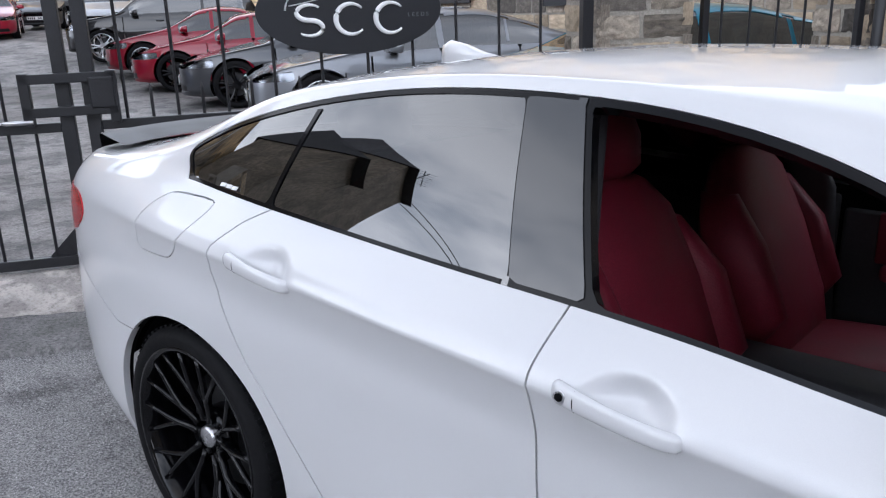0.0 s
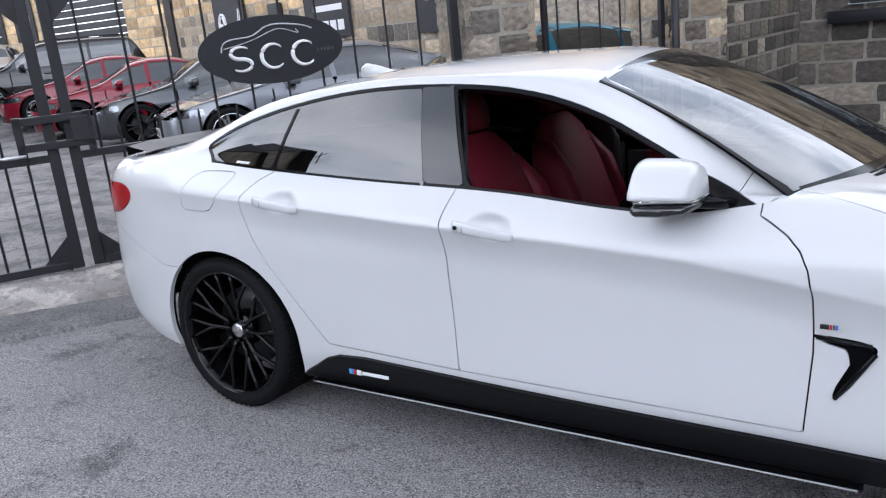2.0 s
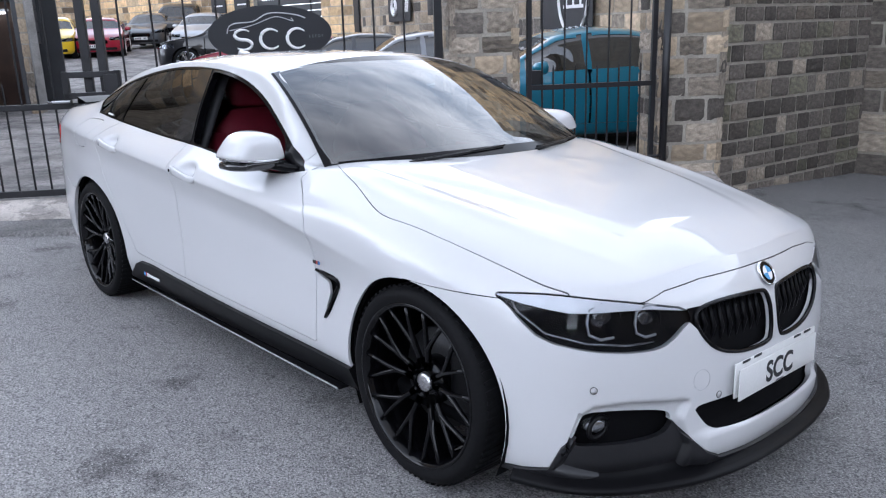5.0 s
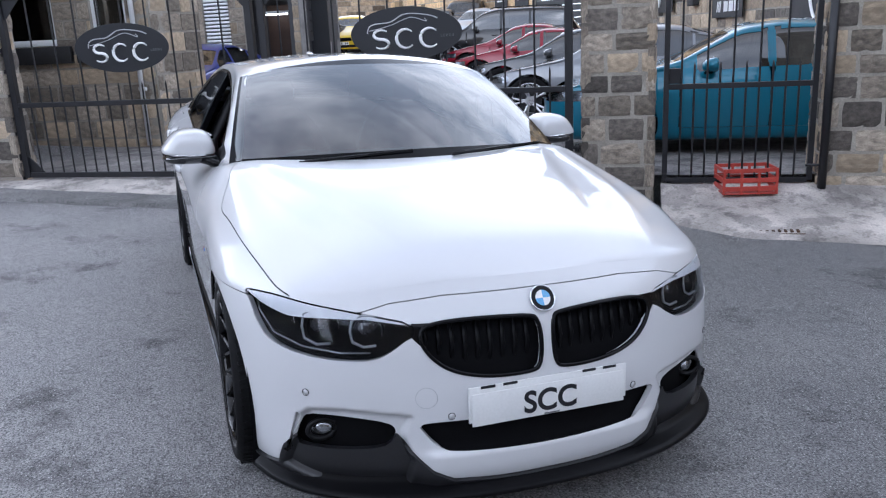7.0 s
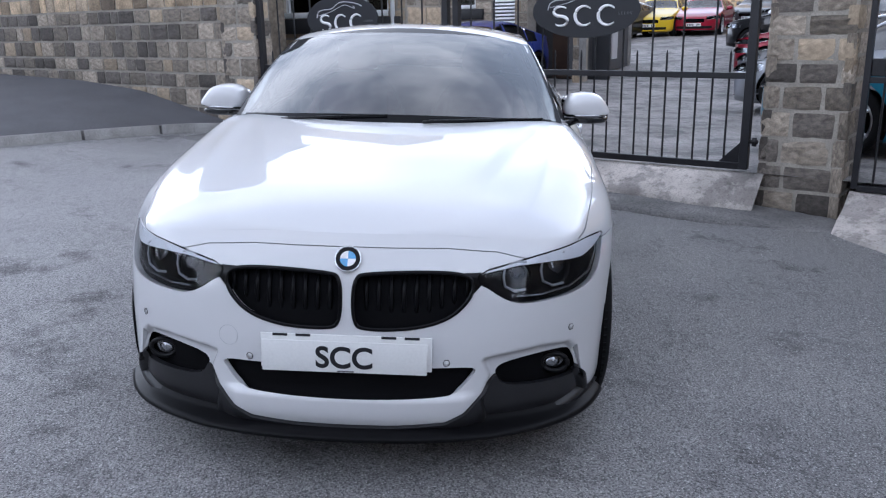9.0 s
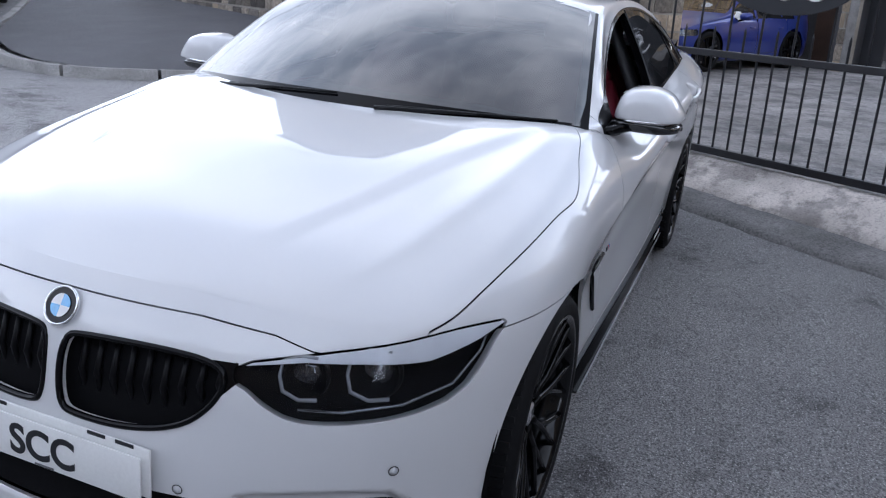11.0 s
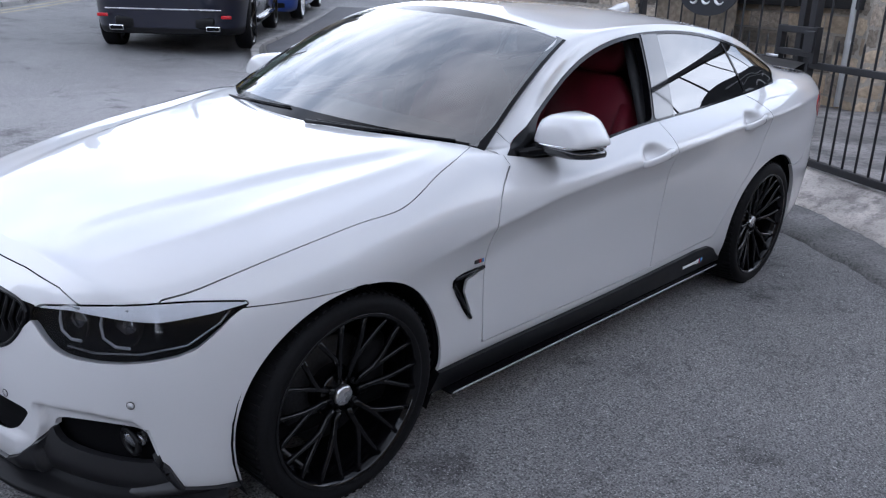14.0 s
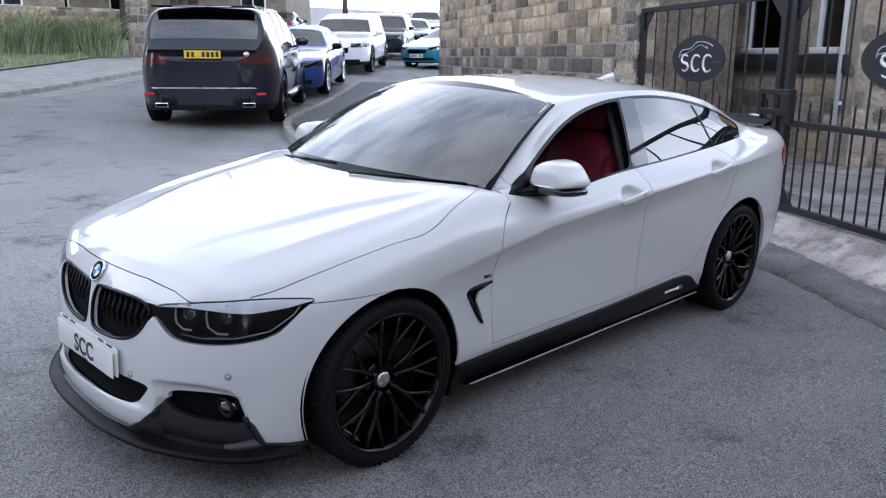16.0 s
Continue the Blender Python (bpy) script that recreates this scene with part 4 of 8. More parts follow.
# ---------------------------------------------------------------- wheels
def wheel_parts(parent):
    tyre = lathe([(0.262, -0.115), (0.285, -0.122), (0.312, -0.120), (0.326, -0.104), (0.330, -0.07), (0.331, 0.0), (0.330, 0.07), (0.326, 0.104), (0.312, 0.120), (0.300, 0.124), (0.285, 0.122), (0.262, 0.112)], 72)
    ty = part("tyre", tyre, M["rubber"], parent, "black low-profile tyre")
    tread = bmesh.new()
    for i in range(72):
        a = 2 * math.pi * i / 72
        box(0.012, 0.21, 0.006, bm=tread, turn=Matrix.Rotation(-a, 4, "Y") @ Matrix.Translation((0.3300, 0, 0)) @ Matrix.Rotation(radians(90), 4, "Y") @ Matrix.Rotation(0.10, 4, "Z"))
    part("tread", tread, M["rubber"], ty, smooth=False)
    rim = lathe([(0.262, 0.095), (0.270, 0.110), (0.276, 0.117), (0.274, 0.121), (0.266, 0.119), (0.258, 0.108), (0.250, 0.085), (0.244, 0.02), (0.244, -0.10)], 72)
    rm = part("rim", rim, M["rim"], parent, "gloss black multi-spoke alloy")
    for k in range(10):
        # five pairs of Y-shaped spokes, their branches spread evenly round the rim
        a0 = 2 * math.pi * (k + 0.5) / 10 + math.pi / 2 + (0.05 if k % 2 else -0.05)
        sp = bmesh.new()
        stem = [(0.052, 0.0, 0.064), (0.085, 0.012 if k % 2 else -0.012, 0.069), (0.125, 0.02 if k % 2 else -0.02, 0.079)]
        for lean, far in ((-1, 0.235), (1, 0.10)) if k % 2 else ((-1, 0.10), (1, 0.235)):
            pts = []
            for r, w, y in stem + [(0.165, (stem[-1][1] + lean * far) * 0.42, 0.089), (0.215, lean * far * 0.80, 0.098), (0.258, lean * far, 0.105)]:
                pts.append((r * math.cos(a0 + w), y, r * math.sin(a0 + w)))
            tube(pts, [0.0145, 0.012, 0.0115, 0.0095, 0.0085, 0.0095], 8, sp, flat=0.9)
        part("spoke", sp, M["rim"], rm)
    hub = lathe([(0.0, 0.058), (0.075, 0.058), (0.080, 0.045), (0.080, -0.02)], 40)
    part("hub", hub, M["rim"], rm)
    for k in range(5):
        a = 2 * math.pi * k / 5
        part("wheel_bolt", cyl(0.011, 0.012, (0.055 * math.cos(a), 0.062, 0.055 * math.sin(a)), "Y", 6), M["satin"], rm)
    cap = lathe([(0.0, 0.076), (0.026, 0.076), (0.032, 0.072), (0.034, 0.058)], 32)
    part("centre_cap", cap, M["alu"], parent, "brushed metal centre cap")
    disc = lathe([(0.08, 0.0), (0.168, 0.0), (0.170, -0.006), (0.170, -0.022), (0.08, -0.022)], 48)
    part("brake_disc", disc, M["disc"], parent, "grey steel brake disc")
    cal = box(0.12, 0.08, 0.17, (-0.14, -0.005, 0.05), 0.02)
    part("brake_caliper", cal, M["satin"], parent)


wheels = []
for hx, hy in ((1.405, 0.745), (-1.405, 0.765), (1.405, -0.745), (-1.405, -0.765)):
    w = new("wheel")
    w.parent = car
    w["label"] = "black alloy wheel with a silver centre cap"
    w.matrix_local = pose(hx, hy, 0.331 - 0.0095 * hy, 0, 0, 0 if hy > 0 else 180)
    if not wheels:
        wheel_parts(w)
    else:
        for ch in wheels[0].children:
            dup = ch.copy()
            scene.collection.objects.link(dup)
            dup.parent = w
            for g in ch.children:
                d2 = g.copy()
                scene.collection.objects.link(d2)
                d2.parent = dup
    wheels.append(w)
    liner = bmesh.new()
    bmesh.ops.create_cone(liner, cap_ends=True, segments=40, radius1=0.385, radius2=0.385, depth=0.42)
    bmesh.ops.delete(liner, geom=[f for f in liner.faces if f.normal.z < -0.9], context="FACES_ONLY")
    bmesh.ops.transform(liner, matrix=Matrix.Translation((hx, (0.62 if hy > 0 else -0.62), 0.325)) @ Matrix.Rotation(radians(90 if hy > 0 else -90), 4, "X"), verts=liner.verts)
    bmesh.ops.delete(liner, geom=[v for v in liner.verts if v.co.z < 0.10], context="VERTS")
    part("wheel_liner", liner, M["dark"], car, "dark wheel arch liner")

# ---------------------------------------------------------------- underbody and front lip
floor_pan = box(3.6, 1.50, 0.06, (0, 0, 0.23), 0.02)
part("floor_pan", floor_pan, M["dark"], car)


def ribbon(rows_a, name, mat, parent, label="", sides=BOTH):
    """A surface lofted through rows of points on the left half, mirrored to the right."""
    p = np.array(rows_a, float)
    return skin_mesh(name, grid_skin(p, np.zeros(p.shape[:2])), mat, parent, sides, 0, label)


lip_rows = []
lip_end = at_side_x(1.79, 0.22)
for i in [k for k in range(NU) if us[k] < lip_end]:
    out, x0, y0 = nu_[i], pu[i, 0], pu[i, 1]
    reach = 0.062 - 0.040 * max(0, us[i] / lip_end - 0.45) / 0.55
    prof = [(-0.07, 0.222), (-0.035, 0.212), (-0.012, 0.192), (0.004, 0.184), (reach * 0.6, 0.178), (reach - 0.006, 0.174), (reach, 0.166), (reach - 0.004, 0.157), (-0.12, 0.150)]
    rise_ = 0.012 * max(0, us[i] - 0.6)
    lip_rows.append([(x0 + out[0] * d, max(y0 + out[1] * d, 0), z + rise_) for d, z in prof])
ribbon(lip_rows, "front_lip", M["lip"], front_bumper, "black front splitter")

def skin_at(sc, zc, depth):
    """A place on the left flank's skin, by arc and height, sunk by a depth, with the way out."""
    i = min(max(int(np.searchsorted(us, sc)) - 1, 0), NU - 2)
    f = i + (max(sc, 0) - us[i]) / (us[i + 1] - us[i])
    two = [np.array([np.interp(zc, hei[k], side[k, :, 0]), np.interp(zc, hei[k], side[k, :, 1])]) for k in (i, i + 1)]
    return two[0] + (two[1] - two[0]) * (f - i) - nu_[i, :2] * depth, nu_[i, :2]


# ---- grilles
gr_back = kidney.push(-0.085)
for s in (LEFT, RIGHT):
    sg = s[0]
    frame_obj = skin_mesh("kidney_grille", gr_back, M["dark"], front_bumper, s, 0, "gloss black kidney grille")
    for k in range(9):
        y = 0.055 + k * 0.038
        top, bot = 0.655, 0.512 + max(0, (k - 5)) * 0.020
        sl = bmesh.new()
        xo = float(np.interp(y, pu[:100, 1], pu[:100, 0]))
        pts = [(xo - 0.062, sg * y, bot), (xo - 0.050, sg * y, (top + bot) / 2), (xo - 0.075, sg * y, top)]
        tube(pts, [0.007, 0.008, 0.007], 6, sl)
        part("slat", sl, M["lip"], frame_obj)
    edge_pts = rounded([(0.018, 0.650), (0.06, 0.662), (0.24, 0.668), (0.37, 0.660), (0.395, 0.632), (0.372, 0.582), (0.31, 0.528), (0.20, 0.500), (0.06, 0.497), (0.019, 0.512)], 3)
    loop = []
    for sc, zc in edge_pts:
        i = min(max(int(np.searchsorted(us, sc)) - 1, 0), NU - 2)
        f = i + (max(sc, 0) - us[i]) / (us[i + 1] - us[i])
        at = [np.array([np.interp(zc, hei[k], side[k, :, 0]), np.interp(zc, hei[k], side[k, :, 1])]) for k in (i, i + 1)]
        q = at[0] + (at[1] - at[0]) * (f - i)
        loop.append((q[0] - 0.002, sg * q[1], zc))
    part("grille_frame", tube(loop, 0.007, 8, closed=True), M["black"], frame_obj, "gloss black grille surround")
for s in (LEFT, RIGHT):
    skin_mesh("grille_link", link.push(-0.004), M["black"], front_bumper, s, 0)
skin_mesh("lower_grille", grille.push(-0.05), M["dark"], front_bumper, BOTH, 0, "black mesh lower grille")
mesh_bars = bmesh.new()
for k in range(5):
    z = 0.312 + k * 0.018
    tube([(2.125 - 0.12 * (y / 0.4) ** 2 * 0.5, y, z) for y in np.linspace(-0.37, 0.37, 9)], 0.003, 4, mesh_bars)
part("grille_mesh", mesh_bars, M["satin"], front_bumper)
for s in (LEFT, RIGHT):
    sg = s[0]
    cav = skin_mesh("fog_recess", fog.push(-0.06), M["dark"], front_bumper, s, 0, "black fog lamp recess")
    skin_mesh("air_slot", air_slot.push(-0.035), M["dark"], front_bumper, s, 0, "narrow black air slot")
    fq, fo = skin_at(at_y(0.662, 0.335), 0.335, 0.022)
    fx, fy = fq[0], fq[1]
    body = bmesh.new()
    lathe([(0.0, 0.012), (0.022, 0.011), (0.031, 0.006), (0.034, 0.0), (0.034, -0.03)], 28, "Z", body)
    bmesh.ops.scale(body, vec=(0.66, 1, 1), verts=body.verts)
    bmesh.ops.transform(body, matrix=Matrix.Translation((fx, sg * fy, 0.335)) @ Matrix.Rotation(radians(90), 4, "Y") @ Matrix.Rotation(radians(-sg * 25), 4, "X"), verts=body.verts)
    part("fog_lamp", body, M["lamp silver"], front_bumper, "round clear fog lamp")
    part("fog_bezel", tube([(fx + 0.012, sg * fy + 0.042 * math.cos(a), 0.335 + 0.030 * math.sin(a)) for a in np.linspace(0, 2 * math.pi, 25)[:-1]], 0.008, 6, closed=True), M["satin"], front_bumper)

    # headlamp
    hl = skin_mesh("headlamp", lamp.push(-0.055), M["lamp back"], car, s, 0, "dark headlamp with twin lenses under clear glass")
    skin_mesh("lamp_cover", lamp.push(-0.002), M["lamp glass"], hl, s, 0, "clear headlamp glass").visible_shadow = False
    for yl, zl, r in ((0.650, 0.650, 0.043), (0.522, 0.640, 0.037)):
        seat_at, out = skin_at(at_y(yl, 0.65), zl, 0.046)
        lean = Vector((out[0] + 0.35, sg * out[1], 0.10)).to_track_quat("Z", "Y").to_matrix().to_4x4()
        spot = Matrix.Translation((seat_at[0], sg * seat_at[1], zl)) @ lean
        lens = lathe([(0.0, 0.016), (r * 0.5, 0.014), (r * 0.8, 0.008), (r, 0.0), (r, -0.01)], 28, "Z")
        bmesh.ops.transform(lens, matrix=spot, verts=lens.verts)
        part("lamp_lens", lens, M["lamp lens"], hl, "dark projector lens")
        bez = lathe([(r + 0.001, 0.004), (r + 0.007, 0.018), (r + 0.010, 0.016), (r + 0.012, -0.01)], 28, "Z")
        bmesh.ops.transform(bez, matrix=spot, verts=bez.verts)
        part("lamp_bezel", bez, M["satin"], hl)
        flat8 = [(-1.0, 0.55), (-1.08, -0.25), (-0.72, -0.95), (0.0, -1.08), (0.72, -0.95), (1.08, -0.25), (1.0, 0.55)]
        ring = tube([spot @ Vector((px * (r + 0.008), pz * (r + 0.006), 0.022)) for px, pz in ((q[1], q[0]) for q in flat8)], 0.0042, 6)
        part("lamp_ring", ring, M["ring grey"], hl, "pale daytime light ring")
    rim_line = []
    for sc_, zc_ in ((at_y(0.52, 0.58), 0.582), (at_y(0.60, 0.58), 0.580), (at_y(0.70, 0.59), 0.590), (at_side_x(1.87, 0.61), 0.612), (at_side_x(1.79, 0.66), 0.662), (at_side_x(1.765, 0.69), 0.690)):
        q, _ = skin_at(sc_, zc_, 0.022)
        rim_line.append((q[0], sg * q[1], zc_))
    part("lamp_trim", tube(rim_line, 0.0035, 6), M["lamp silver"], hl, "silver trim line inside the lamp")
    # bright brow along the top of the lamp
    brow = lamp.push(-0.005)
    brow.cut(lambda a: np.interp(a[:, S], [at_y(0.40, 0.65), at_y(0.52, 0.67), at_y(0.62, 0.68), at_y(0.72, 0.69), at_side_x(1.80, 0.69), at_side_x(1.70, 0.71)], [0.658, 0.677, 0.681, 0.678, 0.692, 0.711]) - a[:, Z])
    brow = brow.take(lambda a: np.interp(a[:, S], [at_y(0.40, 0.65), at_y(0.52, 0.67), at_y(0.62, 0.68), at_y(0.72, 0.69), at_side_x(1.80, 0.69), at_side_x(1.70, 0.71)], [0.658, 0.677, 0.681, 0.678, 0.692, 0.711]) - a[:, Z])
    skin_mesh("lamp_brow", brow, M["brow"], hl, s, 0.004, "pale indicator strip")
    # wing vent and badge
    vt = skin_mesh("wing_vent", vent.push(-0.02), M["dark"], car, s, 0, "black hockey-stick wing vent")
    vr = bmesh.new()
    vp = [(0.855, 0.615), (0.985, 0.603), (0.995, 0.582), (0.903, 0.446)]
    part("vent_fin", tube([(x, sg * 0.858, z) for x, z in vp], 0.007, 6, vr), M["black"], vt)
    bd = new("wing_badge")
    bd.parent = car
    for k, mm in enumerate((M["blue"], M["sign grey"], M["badge red"], M["disc"])):
        part("badge_stripe", box(0.006 if k < 3 else 0.022, 0.004, 0.013, (0.895 + sg * (-0.010 + 0.007 * k + (0.008 if k == 3 else 0)), sg * 0.877, 0.652), 0.001), mm, bd)
    bd["label"] = "small striped metal badge"
    # parking sensors
    for yy, zz in ((0.303, 0.393), (0.690, 0.464)):
        i = int(np.argmin(np.abs(us - at_y(yy, zz))))
        sq, _ = skin_at(us[i], zz, 0.0)
        px_, py_ = sq[0], sq[1]
        c = cyl(0.0095, 0.004, n=20)
        bmesh.ops.transform(c, matrix=Matrix.Translation((px_, sg * py_, zz)) @ Vector((nu_[i, 0], sg * nu_[i, 1], 0)).to_track_quat("Z", "Y").to_matrix().to_4x4(), verts=c.verts)
        part("parking_sensor", c, M["white"], front_bumper)
        t = tube([Vector((px_, sg * py_, zz)) + Vector((nu_[i, 0], sg * nu_[i, 1], 0)).to_track_quat("Z", "Y") @ Vector((0.010 * math.cos(a), 0.010 * math.sin(a), 0.0015)) for a in np.linspace(0, 2 * math.pi, 21)[:-1]], 0.0012, 4, closed=True)
        part("sensor_ring", t, M["dark"], front_bumper)

# cover of the towing eye, a fine round joint in the bumper
tow = []
for a in np.linspace(0, 2 * math.pi, 29)[:-1]:
    yy, zz = 0.372 + 0.031 * math.cos(a), 0.452 + 0.031 * math.sin(a)
    q, _ = skin_at(at_y(yy, zz), zz, -0.0002)
    tow.append((q[0], -yy, zz))
part("tow_cover_joint", tube(tow, 0.0008, 4, closed=True), M["ring grey"], front_bumper, "fine round joint of the towing eye cover")

# round badge on the nose
em = new("nose_badge")
em.parent = car
em["label"] = "round blue and white enamel badge"
tilt = Matrix.Translation((2.119, 0, 0.703)) @ Matrix.Rotation(radians(58), 4, "Y")
for nm, prof, mm in (("badge_rim", [(0.041, -0.006), (0.041, 0.002), (0.039, 0.004), (0.037, 0.003), (0.036, 0.0)], M["chrome"]), ("badge_band", [(0.0, 0.0005), (0.0365, 0.0015)], M["black"])):
    b = lathe(prof, 40, "Z")
    bmesh.ops.transform(b, matrix=tilt, verts=b.verts)
    part(nm, b, mm, em)
for q in range(4):
    b = bmesh.new()
    c = b.verts.new((0, 0, 0.003))
    arcv = [b.verts.new((0.024 * math.cos(a), 0.024 * math.sin(a), 0.003)) for a in np.linspace(q * math.pi / 2, (q + 1) * math.pi / 2, 9)]
    for v0, v1 in zip(arcv, arcv[1:]):
        b.faces.new((c, v0, v1))
    bmesh.ops.transform(b, matrix=tilt, verts=b.verts)
    part("badge_quarter", b, M["skyblue"] if q % 2 else M["sign white"], em)

# number plate: a loose white cover over the plate, its characters as bars
np_ = new("number_plate")
np_.parent = car
np_["label"] = "white front number plate with dark characters"
np_.matrix_local = pose(2.184, 0, 0.421, -2, 0, 90)
part("plate_board", box(0.52, 0.006, 0.108, (0, 0.006, 0.006), 0.002), M["plate"], np_)
part("plate_cover", box(0.50, 0.004, 0.098, (-0.004, -0.006, -0.006), 0.001), M["plate"], np_)
lettering("SCC", 0.094, -0.004, -0.0085, -0.039, np_, M["sign black"], 0.0022)
part("small_bar", box(0.05, 0.002, 0.004, (0, -0.0085, -0.051), 0.0005), M["sign grey"], np_)
for x in (-0.20, -0.13, 0.13, 0.20):
    part("character_bar", box(0.045, 0.002, 0.008, (x, 0.0025, 0.057), 0.0005), M["sign black"], np_)


# ---------------------------------------------------------------- handles, mirrors, wipers, fin, spoiler
def egg(rings, n=20, bm=None):
    """A closed smooth body through rings of (centre, half-width vector, half-height vector)."""
    bm = bm or bmesh.new()
    rr = []
    for c, a, b in rings:
        c, a, b = Vector(c), Vector(a), Vector(b)
        rr.append([bm.verts.new(c + a * (abs(math.cos(t)) ** 0.75 * math.copysign(1, math.cos(t))) + b * (abs(math.sin(t)) ** 0.75 * math.copysign(1, math.sin(t)))) for t in np.linspace(0, 2 * math.pi, n + 1)[:-1]])
    for p, q in zip(rr, rr[1:]):
        for k in range(n):
            bm.faces.new((p[k], p[(k + 1) % n], q[(k + 1) % n], q[k]))
    bm.faces.new(rr[0][::-1])
    bm.faces.new(rr[-1])
    bmesh.ops.recalc_face_normals(bm, faces=bm.faces)
    return bm


for k, sg in ((0, 1), (1, -1)):
    for door, x0, z0, key in ((doors_f[k], -0.225, 0.876, sg < 0), (doors_r[k], -1.12, 0.928, False)):
        rings_h = []
        for d, out, w, deep in ((0.0, 0.908, 0.010, 0.012), (0.004, 0.912, 0.0165, 0.015), (0.016, 0.917, 0.0190, 0.015), (0.05, 0.922, 0.0185, 0.011), (0.10, 0.925, 0.0170, 0.009), (0.16, 0.922, 0.0165, 0.010), (0.195, 0.915, 0.0155, 0.013), (0.212, 0.907, 0.0135, 0.014), (0.219, 0.899, 0.007, 0.011)):
            rings_h.append(((x0 + d, sg * out, z0 - 0.002 - 0.13 * d), (0, sg * deep, 0.001), (0.0, 0, w)))
        hd = part("door_handle", egg(rings_h, 20), W, door, "white pull handle")
        part("handle_joint", tube([(x0 + 0.046, sg * (0.9215 + 0.0118 * math.cos(a)), z0 - 0.008 + 0.0187 * math.sin(a)) for a in np.linspace(-1.3, 1.3, 9)], 0.0009, 4), M["dark"], hd, "dark joint between handle and lock cap")
        if key:
            part("key_lock", cyl(0.011, 0.006, (x0 + 0.022, sg * 0.930, z0 - 0.004), "Y", 20, bevel=0.001), M["alu"], hd)
            part("lock_slot", cyl(0.007, 0.008, (x0 + 0.022, sg * 0.931, z0 - 0.004), "Y", 16), M["dark"], hd)
    # mirror
    mi = new("door_mirror")
    mi.parent = doors_f[k]
    mi["label"] = "white door mirror with a chrome strip and black base"
    my = sg * 0.865
    face = rounded([(0.768, 0.992), (0.782, 1.046), (0.800, 1.074), (0.850, 1.088), (0.905, 1.086), (0.944, 1.072), (0.970, 1.042), (0.996, 1.004), (0.994, 0.988), (0.88, 0.983), (0.775, 0.983)], 1)
    shellm = bmesh.new()
    rings_m = []
    for xq, sc, lift_ in ((0.566, 0.40, -0.016), (0.564, 0.62, -0.012), (0.556, 0.80, -0.007), (0.538, 0.915, -0.003), (0.505, 0.975, 0.0), (0.46, 1.0, 0.0), (0.412, 1.01, 0.0), (0.400, 0.98, 0.0)):
        rings_m.append([shellm.verts.new((xq - 0.10 * max(0, y - 0.90) ** 1.2, sg * (0.872 + (y - 0.872) * sc), 1.020 + (z - 1.020) * sc + lift_)) for y, z in face])
    for ra, rb in zip(rings_m, rings_m[1:]):
        for q in range(len(face)):
            shellm.faces.new((ra[q], ra[(q + 1) % len(face)], rb[(q + 1) % len(face)], rb[q]))
    shellm.faces.new(rings_m[0])
    shellm.faces.new(rings_m[-1])
    bmesh.ops.recalc_face_normals(shellm, faces=shellm.faces)
    part("mirror_shell", shellm, W, mi)
    lowr = egg([((0.560, my, 0.970), (0, sg * 0.070, 0), (0, 0, 0.010)), ((0.535, my, 0.963), (0, sg * 0.104, 0), (0, 0, 0.019)), ((0.47, my + sg * 0.004, 0.960), (0, sg * 0.118, 0), (0, 0, 0.025)), ((0.41, my + sg * 0.004, 0.960), (0, sg * 0.124, 0), (0, 0, 0.026)), ((0.398, my + sg * 0.004, 0.961), (0, sg * 0.117, 0), (0, 0, 0.020))], 24)
    part("mirror_base", lowr, M["piano"], mi, "gloss black mirror underside")
    strip = tube([(0.566 - 0.03 * t ** 2 - 0.9 * max(0, t - 0.70) ** 1.3, sg * (0.815 + 0.178 * t), 0.983 + 0.003 * t) for t in np.linspace(0, 0.93, 16)], [0.003 + 0.0055 * t for t in np.linspace(0, 1, 16)], 8)
    part("mirror_strip", strip, M["chrome"], mi, "chrome indicator strip")
    part("mirror_glass", egg([((0.404, my, 1.026), (0, sg * 0.098, 0), (0, 0, 0.048)), ((0.398, my, 1.026), (0, sg * 0.098, 0), (0, 0, 0.048))], 24), M["chrome"], mi)
    stem = egg([((0.60, sg * 0.765, 0.945), (0.05, 0, 0), (0, 0, 0.018)), ((0.55, sg * 0.81, 0.955), (0.04, 0, 0), (0, 0, 0.018)), ((0.50, sg * 0.86, 0.964), (0.035, 0, 0), (0, 0, 0.014))], 14)
    part("mirror_stem", stem, M["black"], mi)


def on_screen(y, p):
    q = abs(y) / 0.705
    lo = np.array([0.995 - 0.205 * q ** 2.2, y, 0.995 - 0.028 * q * q])
    hi = np.array([0.215 - 0.03 * q * q, y * 0.82, 1.360 - 0.064 * q ** 2])
    return Vector(lo + (hi - lo) * p + np.array([0.41, 0, 0.91]) * (0.022 * 4 * p * (1 - p) + 0.006))


for y0, p0, y1, p1 in ((0.16, -0.012, 0.655, 0.034), (-0.46, -0.012, -0.02, 0.022)):
    wp = new("wiper")
    wp.parent = car
    wp["label"] = "black wiper lying on the windscreen"
    bl_pts = [on_screen(y0 + (y1 - y0) * t, p0 + (p1 - p0) * t) for t in np.linspace(0, 1, 10)]
    part("wiper_blade", tube(bl_pts, 0.004, 6), M["satin"], wp)
    arm = [on_screen(y0 + (y1 - y0) * t, p0 + (p1 - p0) * t - 0.01 - 0.02 * (1 - t)) + Vector((0.004, 0, 0.010)) for t in np.linspace(-0.05, 0.55, 6)]
    part("wiper_arm", tube(arm, [0.008, 0.007, 0.006, 0.006, 0.005, 0.004], 6), M["satin"], wp)

